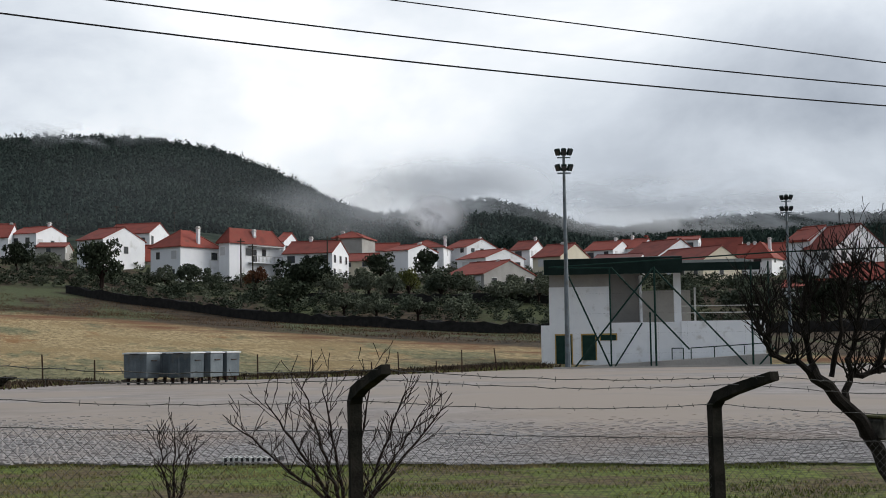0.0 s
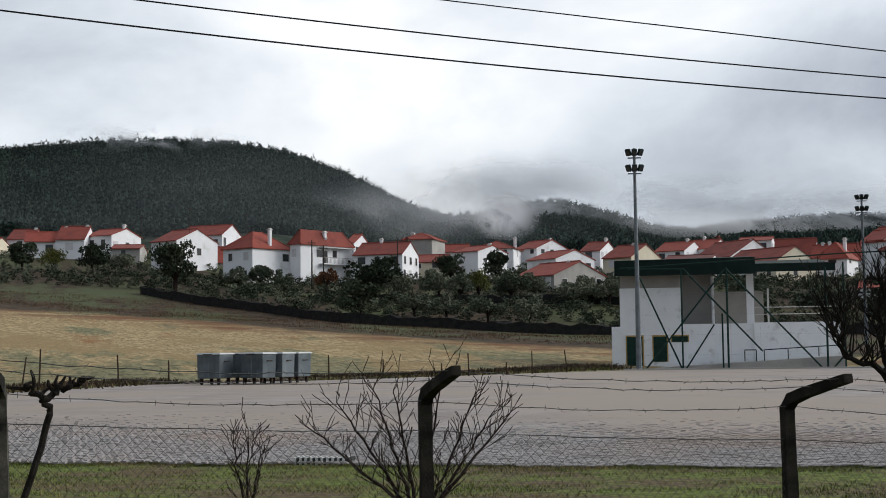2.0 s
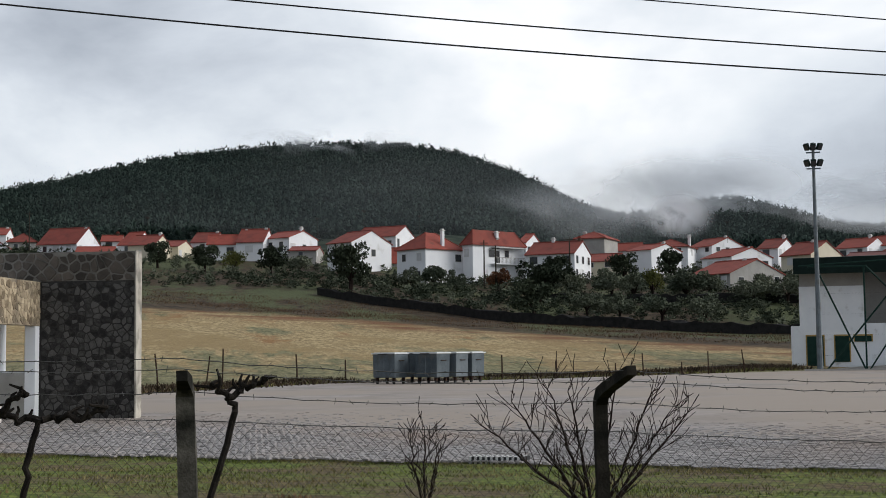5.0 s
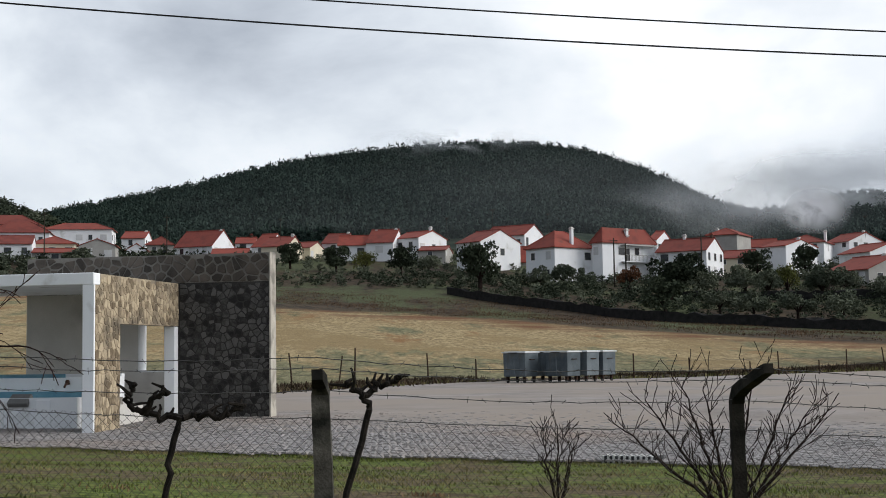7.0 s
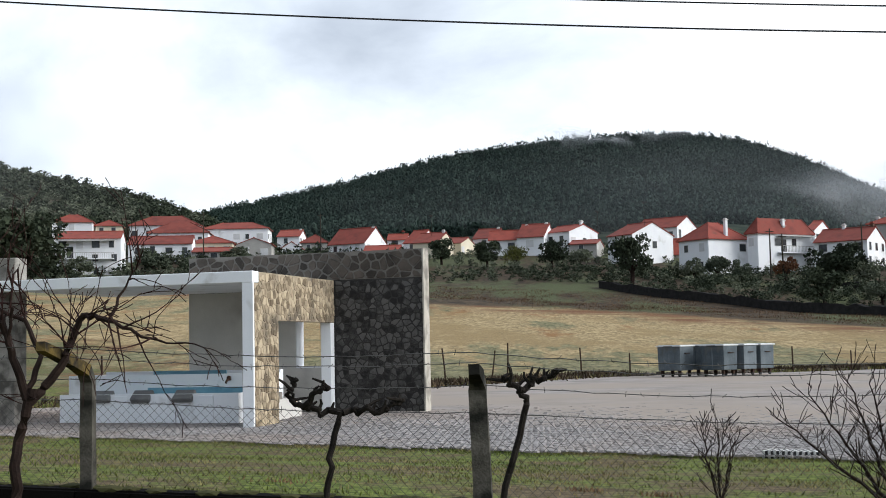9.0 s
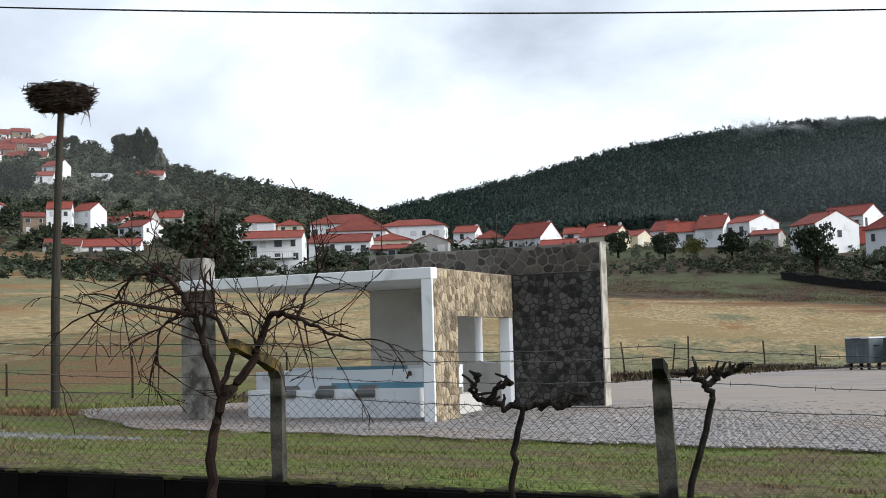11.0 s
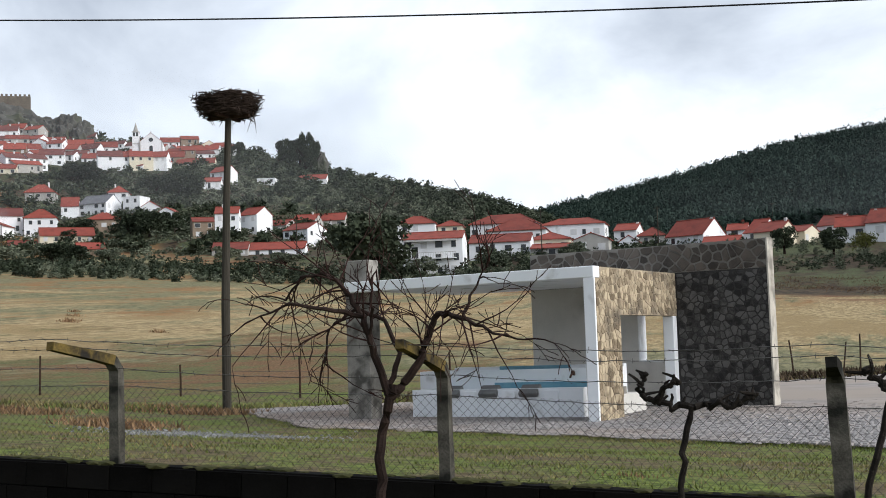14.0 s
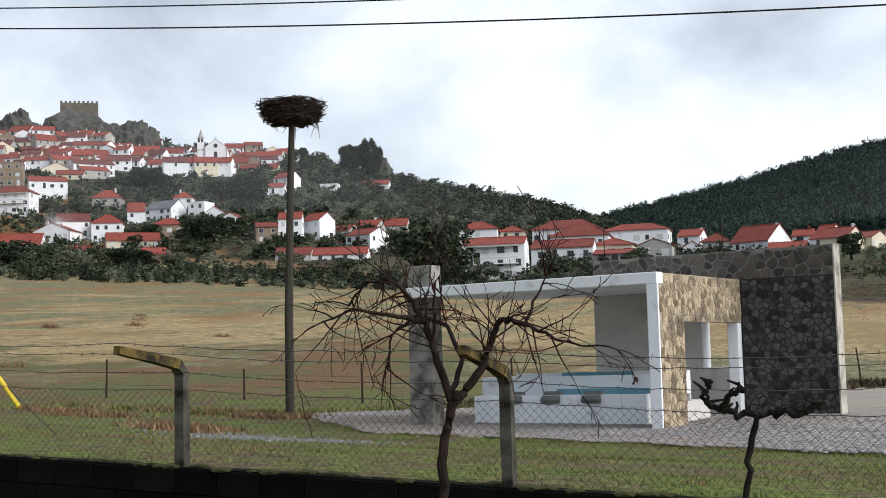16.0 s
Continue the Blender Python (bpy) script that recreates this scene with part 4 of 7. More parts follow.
def roof_pitches(bm, a, b, h, rise, ridge, o=0.35, t=0.16):
    if ridge == "flat":
        box(bm, -a - 0.1, 0.1, -0.1, b + 0.1, h + 0.02, h + 0.3)
        return
    if ridge in "xy":
        n, d = (b, a) if ridge == "x" else (a, b)
        k = rise / (n / 2)
        put = (lambda s, c, z: (s, c, z)) if ridge == "x" else (lambda s, c, z: (-c, s, z))
        s0, s1 = (-a - 0.12, 0.12) if ridge == "x" else (-0.12, b + 0.12)
        slab(bm, [put(s0, -o, h - k * o), put(s1, -o, h - k * o), put(s1, n / 2, h + rise), put(s0, n / 2, h + rise)], t)
        slab(bm, [put(s0, n / 2, h + rise), put(s1, n / 2, h + rise), put(s1, n + o, h - k * o), put(s0, n + o, h - k * o)], t)
        # ridge tiles
        c = n / 2
        pts = [put(s0, c, h + rise + t), put(s1, c, h + rise + t)]
        tube(bm, pts, 0.13, 6)
        return
    m = min(a, b) / 2
    c = [(-a - o, -o, h - 0.1), (o, -o, h - 0.1), (o, b + o, h - 0.1), (-a - o, b + o, h - 0.1)]
    if a >= b:
        p, q = (-a + m, b / 2, h + rise), (-m + 0.01, b / 2, h + rise)
        fs = ([c[0], c[1], q, p], [c[2], c[3], p, q], [c[1], c[2], q], [c[3], c[0], p])
    else:
        p, q = (-a / 2, m, h + rise), (-a / 2, b - m + 0.01, h + rise)
        fs = ([c[0], c[1], p], [c[2], c[3], q], [c[1], c[2], q, p], [c[3], c[0], p, q])
    for f in fs:
        slab(bm, f, t)
    for i in range(4):
        e = p if (i in (0, 3) if a >= b else i in (0, 1)) else q
        tube(bm, [Vector(c[i]) + Vector((0, 0, t)), Vector(e) + Vector((0, 0, t))], 0.11, 5)


WALL_WORDS = {"brown_stone_render": "brown stone", "white_limewash": "white", "cream_render": "cream", "bare_cement_render": "grey cement"}
rng = random.Random(11)


def house(x, y, z, turn, a, b, h, rise, ridge, wall, chimneys=(), roof_mat=None, label="", windows=None, deep=5.0, balcony=""):
    """A house whose front-right corner stands at x, y, z: a wide, b deep, eaves at h, its ridge along x or y, hipped or flat."""
    rise = max(rise, 0.5)
    words = WALL_WORDS[wall.name]
    storeys = "two-storey" if h > 4.6 else "low"
    shape = {"x": "gabled", "y": "gabled", "hip": "hipped", "flat": "flat"}[ridge]
    cover = {"dark_aged_clay_tiles": "dark tile", "grey_fibre_cement_sheets": "grey sheet"}.get(roof_mat.name if roof_mat else "", "red tile")
    label = label or (f"{words} {storeys} village house with a flat roof" if ridge == "flat" else f"{words} {storeys} village house with {shape} {cover} roof")
    e = base("house", x, y, z, turn, label, "house", "houses of the village")
    bm = bmesh.new()
    gable_walls(bm, a, b, h, rise, ridge, -deep)
    part("wall", bm, wall, e)
    bm = bmesh.new()
    roof_pitches(bm, a, b, h, rise, ridge)
    part("roof", bm, (roof_mat or ROOF) if ridge != "flat" else wall, e)
    for u, top in chimneys:
        bm = bmesh.new()
        u = min(max(u, -a + 0.5), -0.5)
        yy = b * 0.5 if ridge != "y" else b * 0.3
        top = min(top, h + rise + 0.95)
        dark = top > h + rise + 0.6 and wall is PLASTER and rng.random() < 0.25
        box(bm, u - 0.24, u + 0.24, yy - 0.24, yy + 0.24, h - 0.5, top - 0.35)
        c = part("chimney", bm, SOOTY if dark else PLASTER, e, "sooty chimney" if dark else "white chimney")
        bm = bmesh.new()
        box(bm, u - 0.36, u + 0.36, yy - 0.36, yy + 0.36, top - 0.34, top - 0.22)
        box(bm, u - 0.22, u + 0.22, yy - 0.22, yy + 0.22, top - 0.22, top)
        part("cap", bm, ROOF if dark else TRIM, c)
    if balcony:
        m = pose(0, 0, h * 0.5) if balcony == "front" else pose(0, 0, h * 0.5, 0, 0, 90)
        x0, x1 = (-a * 0.9, -a * 0.1) if balcony == "front" else (b * 0.35, b * 0.95)
        bal = one_box("balcony", PLASTER, e, x0, x1, -1.1, 0.0, -0.16, 0.0, 0, "", m)
        one_box("balcony_roof", TRIM, bal, x0 - 0.2, x1 + 0.2, -1.2, 0.0, h * 0.43, h * 0.43 + 0.12, 0, "", m)
        one_box("door", GLASSY, bal, x0 + 0.8, x0 + 1.9, -0.05, 0.02, 0.05, 2.1, 0, "", m)
        bm = bmesh.new()
        n = int((x1 - x0) / 0.3)
        for k in range(n + 1):
            u = x0 + (x1 - x0) * k / n
            box(bm, u - 0.02, u + 0.02, -1.08, -1.04, 0, 0.95, m)
        box(bm, x0, x1, -1.1, -1.02, 0.95, 1.02, m)
        part("railing", bm, CEMENT, bal)
    if windows == 0:
        return e
    levels = max(1, round(h / 2.75))
    lh = h / levels
    side = pose(0, 0, 0, 0, 0, 90)
    for face, width in (("front", a), ("end", b)):
        n = max(1, int(width / 2.7))
        for lev in range(levels):
            zz = lev * lh + lh * 0.55
            for k in range(n):
                if rng.random() < (0.10 if face == "front" else 0.45):
                    continue
                c = (k + 0.5 + rng.uniform(-0.12, 0.12)) * width / n
                w, hh = rng.choice(((0.95, 1.15), (0.8, 1.1), (1.3, 1.15), (0.9, 1.9 if lev == 0 else 1.2)))
                hh = min(hh, lh * 0.6)
                m = Matrix.Translation((-c, 0, zz)) if face == "front" else side @ Matrix.Translation((c, 0, zz))
                window(e, m, w, hh, rng.random() < 0.3)
    return e


house(1.6, 250.1, 19.6, -40.2, 6.4, 8.5, 3.8, 1.4, 'x', PLASTER, ((4.3, 6.2),))
house(6.4, 240.0, 18.9, -10.5, 5.1, 8.5, 1.2, 0.9, 'x', CEMENT, ())
house(12.0, 224.8, 16.7, -49.1, 6.0, 9.7, 3.7, 2.1, 'x', PLASTER, ())
house(23.4, 269.1, 22.0, -33.3, 9.8, 8.5, 3.4, 2.2, 'x', PLASTER, ())
house(20.9, 237.2, 16.6, -11.0, 6.6, 5.5, 1.1, 2.7, 'x', CEMENT, (), windows=0)
house(22.9, 208.8, 12.3, -52.3, 6.7, 8.6, 5.7, 2.8, 'hip', PLASTER, ((5.4, 9.1),), label='white two-storey house with a hipped red tile roof')
house(30.8, 210.8, 12.9, -54.4, 2.4, 11.9, 5.9, 2.4, 'hip', PLASTER, ((3.9, 8.4), (7.6, 7.5)), label='white two-storey house with a balcony under red tiles', balcony='end')
house(42.8, 228.1, 15.1, -29.7, 1.5, 8.5, 5.4, 1.7, 'x', PLASTER, ())
house(47.3, 209.8, 12.9, -31.6, 8.5, 8.5, 4.4, 2.1, 'x', PLASTER, ((-5.1, 7.5), (0.9, 8.3)))
house(60.5, 242.7, 19.5, -31.5, 5.7, 8.5, 3.1, 1.3, 'hip', CEMENT, ((-9.1, 4.9), (-7.6, 4.8)))
house(56.5, 218.9, 15.3, -28.9, 6.3, 8.5, 1.3, 1.4, 'x', CREAM, ())
house(62.0, 216.4, 14.7, -52.8, 5.0, 8.5, 3.6, 1.1, 'x', PLASTER, ((-0.5, 5.1), (4.3, 5.2)))
house(70.3, 252.5, 20.2, -21.6, 5.6, 5.5, 0.8, 1.5, 'x', PLASTER, (), windows=0)
house(76.8, 243.2, 19.1, -28.6, 7.8, 8.5, 1.9, 1.6, 'hip', PLASTER, ((-0.2, 5.6),))
house(83.3, 248.5, 20.1, -64.6, 6.6, 8.7, 1.4, 1.7, 'x', PLASTER, ((3.2, 3.6),))
house(76.9, 219.0, 14.7, -65.4, 7.4, 9.6, 2.6, 1.6, 'x', PLASTER, ((0.3, 4.5),))
house(62.7, 179.4, 9.6, -65.3, 8.4, 10.5, 2.5, 2.0, 'x', CEMENT, ((-2.2, 4.9),), label='long grey cement house with red tiles and pale shutters')
house(90.7, 233.1, 18.1, -43.4, 4.0, 8.5, 1.8, 1.8, 'x', PLASTER, ((1.6, 4.5),))
house(82.6, 198.6, 12.0, -57.5, 5.6, 8.5, 4.2, 2.1, 'x', CREAM, ((-2.4, 6.8),))
house(105.9, 228.8, 17.5, -51.1, 6.2, 8.5, 2.2, 1.8, 'x', PLASTER, ((-1.4, 4.8),))
house(112.1, 230.2, 17.4, -51.1, 5.7, 8.5, 2.8, 1.9, 'x', PLASTER, ((-3.4, 5.6), (1.6, 5.5)))
house(106.3, 210.8, 15.9, -72.8, 9.7, 11.2, 1.4, 3.0, 'x', PLASTER, ((-0.3, 4.6),))
house(101.6, 186.2, 11.1, -74.2, 12.3, 8.5, 3.7, 2.3, 'x', CREAM, ())
house(133.4, 229.1, 16.6, -36.2, 8.1, 6.5, 2.4, 3.4, 'x', PLASTER, ())
house(133.0, 211.8, 14.5, -38.1, 9.3, 7.4, 2.5, 3.0, 'x', PLASTER, ((-7.5, 6.1), (-6.3, 6.2)))
house(111.6, 172.1, 10.8, -71.1, 4.1, 8.5, 6.2, 2.1, 'x', PLASTER, ())
house(112.0, 165.8, 9.9, -80.1, 6.8, 10.4, 5.4, 3.5, 'x', PLASTER, ())
house(98.7, 148.2, 6.3, -39.7, 5.7, 5.5, 2.5, 0.8, 'x', PLASTER, ())
house(113.5, 152.5, 7.2, -42.7, 9.7, 7.8, 2.9, 2.3, 'x', PLASTER, ())
house(-13.4, 269.7, 22.1, -14.5, 4.8, 8.5, 2.1, 2.1, 'x', PLASTER, ((0.5, 4.7),))
house(-8.2, 251.9, 19.6, -4.1, 5.6, 5.5, 2.7, 1.8, 'x', PLASTER, ())
house(-3.2, 250.0, 19.6, -13.8, 5.3, 8.5, 3.0, 2.6, 'x', PLASTER, ((-4.4, 5.8), (0.2, 6.0)))
house(-81.0, 288.8, 26.8, 5.2, 15.1, 8.5, 3.9, 2.3, 'hip', PLASTER, ())
house(-75.5, 277.9, 24.5, 9.4, 12.7, 8.5, 3.3, 2.5, 'hip', PLASTER, ())
house(-71.2, 250.1, 20.2, 9.9, 12.2, 8.0, 2.9, 1.7, 'x', PLASTER, (), label='low white house with two dark garage openings')
house(-68.0, 302.4, 26.6, 6.4, 15.1, 8.5, 4.1, 1.7, 'hip', PLASTER, ())
house(-65.2, 257.9, 20.8, 8.1, 8.3, 8.5, 2.9, 1.6, 'hip', CREAM, ())
house(-61.3, 247.5, 19.5, 7.9, 8.9, 7.1, 1.6, 0.9, 'x', CEMENT, ())
house(-54.2, 244.0, 18.9, 6.5, 6.6, 5.5, 3.1, 1.2, 'y', CEMENT, ())
house(-56.9, 284.4, 24.9, 0.4, 5.0, 8.5, 2.1, 1.6, 'x', PLASTER, ((0.6, 4.1),))
house(-49.3, 275.6, 22.6, 4.1, 5.4, 5.5, 2.1, 1.8, 'hip', CEMENT, ())
house(-51.8, 259.9, 21.3, 5.3, 3.7, 5.5, 1.2, 1.1, 'y', PLASTER, ())
house(-39.2, 262.1, 21.1, -23.7, 8.7, 8.5, 2.3, 3.2, 'x', PLASTER, ((0.5, 5.8),))
house(-30.7, 250.1, 19.4, 1.0, 6.9, 5.5, 1.1, 1.2, 'x', CEMENT, ())
house(-33.1, 283.1, 24.1, 0.7, 4.3, 5.5, 1.4, 1.3, 'x', PLASTER, ((-1.1, 3.8),))
house(-29.1, 268.4, 21.4, -24.9, 3.5, 8.5, 2.2, 2.7, 'x', PLASTER, ())
house(-23.7, 253.9, 18.6, -17.3, 5.3, 8.5, 3.8, 2.0, 'x', CREAM, ((2.1, 6.5),))
house(-19.8, 261.2, 19.9, -16.5, 4.8, 8.5, 2.7, 1.3, 'x', CREAM, ())
house(-75.9, 222.4, 15.0, 12.8, 11.0, 8.0, 7.0, 1.4, 'x', PLASTER, (), label='white three-storey house with long balconies and red tiles', balcony='front')
house(-102.6, 281.9, 28.9, 14.0, 8.6, 6.9, 2.3, 1.9, 'hip', PLASTER, ())
house(-97.5, 285.8, 28.1, 12.8, 5.5, 5.5, 2.5, 1.4, 'hip', CREAM, ())
# the terraces below the castle hill
house(-320.6, 381.1, 68.1, 32.1, 20.3, 8.0, 9.1, 0.6, 'flat', BROWN, ())
house(-290.2, 348.5, 53.6, 17.8, 13.2, 8.0, 7.2, 2.5, 'hip', PLASTER, (), balcony='front')
house(-302.4, 383.7, 65.4, 44.2, 13.3, 8.0, 3.8, 1.9, 'x', PLASTER, ())
house(-280.9, 385.5, 59.6, 26.1, 10.0, 8.0, 2.4, 3.1, 'hip', CEMENT, ((-2.5, 6.4),))
house(-251.3, 329.7, 41.6, 41.3, 10.1, 8.0, 5.3, 2.5, 'x', PLASTER, (), roof_mat=ROOF_OLD)
house(-241.7, 332.4, 39.8, 31.0, 9.2, 8.0, 6.1, 2.9, 'hip', PLASTER, ())
house(-250.2, 318.5, 39.0, 13.2, 11.8, 8.0, 4.0, 2.4, 'y', PLASTER, ((-8.3, 7.3),))
house(-250.4, 305.5, 36.4, 27.3, 16.8, 8.0, 1.8, 3.2, 'x', PLASTER, ())
house(-217.8, 317.5, 35.7, 39.5, 15.0, 8.0, 2.3, 2.4, 'x', CREAM, ())
house(-220.6, 333.7, 40.5, 27.5, 9.1, 8.0, 3.7, 2.3, 'hip', BROWN, ((-2.3, 6.9),))
house(-256.2, 364.5, 50.5, 31.1, 5.6, 7.0, 3.0, 3.1, 'x', PLASTER, ())
house(-246.0, 364.8, 49.8, -4.0, 11.0, 8.0, 4.2, 2.9, 'x', PLASTER, (), roof_mat=ROOF_GREY)
house(-248.2, 380.8, 54.1, 25.1, 6.4, 7.0, 5.0, 2.4, 'hip', PLASTER, ((-4.5, 8.3),))
house(-235.7, 368.6, 50.2, 4.6, 6.0, 7.0, 5.3, 0.4, 'flat', PLASTER, ())
house(-224.6, 363.2, 48.3, 19.7, 7.0, 7.0, 2.3, 2.1, 'y', PLASTER, ())
house(-208.2, 346.8, 43.3, 11.0, 8.4, 8.0, 2.7, 2.2, 'y', PLASTER, ())
house(-232.2, 312.1, 34.2, 39.6, 8.7, 8.0, 1.3, 1.7, 'x', CEMENT, ((-2.2, 3.9),))
house(-186.5, 276.5, 28.0, 42.0, 6.8, 7.0, 1.8, 1.6, 'x', BROWN, ())
house(-177.7, 314.2, 34.4, 34.5, 5.8, 7.0, 4.7, 1.3, 'x', BROWN, ())
house(-175.8, 324.4, 35.6, 23.4, 6.6, 7.0, 6.6, 2.0, 'x', PLASTER, ((-4.6, 9.5),))
house(-174.7, 332.9, 36.8, -12.3, 6.5, 7.0, 5.8, 2.2, 'x', PLASTER, ())
house(-169.1, 340.3, 37.0, -3.6, 7.8, 7.0, 2.8, 1.7, 'x', CEMENT, ())
house(-173.2, 368.3, 41.5, 5.2, 7.4, 7.0, 2.3, 2.0, 'x', CEMENT, ((-1.9, 5.2),))
house(-169.8, 383.0, 42.4, 15.9, 9.4, 8.0, 2.5, 2.4, 'x', CEMENT, ())
house(-150.4, 314.9, 30.6, -14.5, 8.4, 8.0, 4.9, 1.9, 'x', PLASTER, ())
house(-145.8, 273.0, 25.6, 22.1, 8.3, 8.0, 1.6, 1.8, 'x', CEMENT, ((-5.8, 4.3),))
house(-134.7, 280.3, 25.5, 19.7, 13.1, 8.0, 1.7, 1.8, 'x', PLASTER, ())
house(-241.6, 432.6, 64.9, 23.2, 8.2, 8.0, 3.2, 1.8, 'x', PLASTER, ())
house(-246.2, 444.9, 68.2, -11.0, 7.9, 7.0, 5.6, 2.3, 'x', PLASTER, ((-2.0, 8.8),))
house(-230.9, 503.0, 73.9, 16.7, 11.9, 8.0, 2.4, 2.2, 'x', PLASTER, ())
house(-236.8, 467.5, 71.1, 16.9, 7.2, 7.0, 1.6, 0.2, 'flat', PLASTER, ())
house(-287.9, 529.3, 94.8, 22.5, 12.9, 8.0, 3.6, 2.4, 'hip', PLASTER, ())
house(-293.0, 514.4, 92.0, 17.7, 12.8, 8.0, 3.0, 2.9, 'hip', PLASTER, ((-9.0, 6.8),))
house(-275.9, 489.0, 83.0, 21.4, 16.1, 8.0, 1.9, 2.5, 'x', CREAM, ())
house(124.9, 230.4, 19.5, -33.4, 6.2, 7.0, 2.4, 0.8, 'x', PLASTER, ())
house(118.0, 192.8, 14.8, -46.5, 5.0, 7.0, 0.9, 2.8, 'hip', PLASTER, ((-1.2, 4.6),))
house(97.2, 199.7, 15.1, -36.0, 7.8, 7.0, 0.9, 0.8, 'x', PLASTER, (), roof_mat=ROOF_OLD)
house(111.9, 171.9, 13.0, -63.1, 4.1, 7.0, 3.8, 1.8, 'x', PLASTER, ())



# ---- sports ground building ----
def sports_building():
    k = 0.0384
    X = lambda px: (px - 974) * k
    Z = lambda py: (653 - py) * k
    e = base("sports_building", 33.84, 83.49, 0.05, -22.5, "white sports building with a dark green canopy roof", "building")
    one_box("lower_wall", PLASTER_NEAR, e, X(974), X(1203), 0.0, 6.0, -0.3, Z(575))
    one_box("upper_wall", PLASTER_NEAR, e, X(974), X(1082), 0.003, 6.0, Z(575), Z(511))
    # the rear walls' grey stands for the shade inside the recess
    one_box("rear_wall", CEMENT, e, X(1082), X(1139), 3.0, 3.3, Z(575), Z(482))
    one_box("low_rear_wall", CEMENT, e, X(1139) + 0.004, X(1232), 4.5, 4.8, Z(575), Z(515))
    one_box("apron_edge", CEMENT, e, X(945), X(1420), -3.4, -3.05, -0.3, 0.1, 0.02)
    one_box("gable_band", CEMENT, e, X(975), X(1082), 0.1, 5.9, Z(511), Z(488))
    one_box("pillar", PLASTER_NEAR, e, X(1193), X(1205), 0.2, 0.65, Z(575), Z(486))
    one_box("partition", PLASTER_NEAR, e, X(1136), X(1140), 1.8, 2.99, Z(575), Z(490))
    one_box("pipe_post", TRIM, e, X(1228), X(1231), 0.4, 0.55, Z(575), Z(515))
    one_box("stand_wall", PLASTER_NEAR, e, X(1203), X(1347), -0.25, 0.1, -0.3, Z(574))
    one_box("stand_step", CEMENT, e, X(1203), X(1347), 0.1, 6.0, -0.3, Z(590))
    one_box("annex", PLASTER_NEAR, e, X(959), X(974), -0.1, 5.0, -0.3, Z(578))
    bm = bmesh.new()
    slab(bm, [(X(966), -1.2, Z(490)), (X(1338), -1.2, Z(486)), (X(1338), 6.5, Z(462)), (X(966), 6.5, Z(466))], 0.25)
    box(bm, X(966), X(1205), -1.25, -1.15, Z(491), Z(466))
    box(bm, X(1205), X(1338), -1.25, -1.15, Z(488), Z(474))
    slab(bm, [(X(966), -1.2, Z(468)), (X(1205), -1.2, Z(466)), (X(1205), 4, Z(456)), (X(966), 4, Z(460))], 0.15)
    part("roof", bm, GREENDARK, e, "dark green sheet-metal canopy roof")
    for x0, x1, z0, z1 in ((985, 1012, 648, 596), (1031, 1054, 640, 596), (1063, 1090, 606, 596)):
        d = one_box("door" if z0 > 620 else "window", OCHRE, e, X(x0 - 2), X(x1 + 2), -0.04, 0.05, Z(z0), Z(z1 - 2.5))
        one_box("panel" if z0 > 620 else "pane", GREENSTEEL, d, X(x0), X(x1), -0.06, 0.0, Z(z0) + 0.01, Z(z1))
    bm = bmesh.new()
    vs = box(bm, X(1000), X(1345), -2.6, -0.26, -0.2, 0.05)
    for v in vs:
        if v.co.z > 0 and v.co.x > X(1200):
            v.co.z = Z(632)
    part("ramp", bm, CEMENT, e, "pale concrete access ramp")
    bm = bmesh.new()
    for x0, z0, x1, z1 in ((1213, 650, 1213, 621), (1213, 621, 1345, 614), (1252, 640, 1252, 620), (1302, 633, 1302, 618), (1181, 640, 1181, 621), (1181, 621, 1200, 621), (1200, 643, 1200, 621)):
        tube(bm, [(X(x0), -2.5, Z(z0)), (X(x1), -2.5, Z(z1))], 0.035, 6)
    part("handrail", bm, GREENSTEEL, e)
    bm = bmesh.new()
    for zz in (548, 560):
        tube(bm, [(X(1205), -0.1, Z(zz)), (X(1345), -0.1, Z(zz))], 0.03, 6)
    part("stand_rail", bm, TRIM, e)
    return e


sports_building()


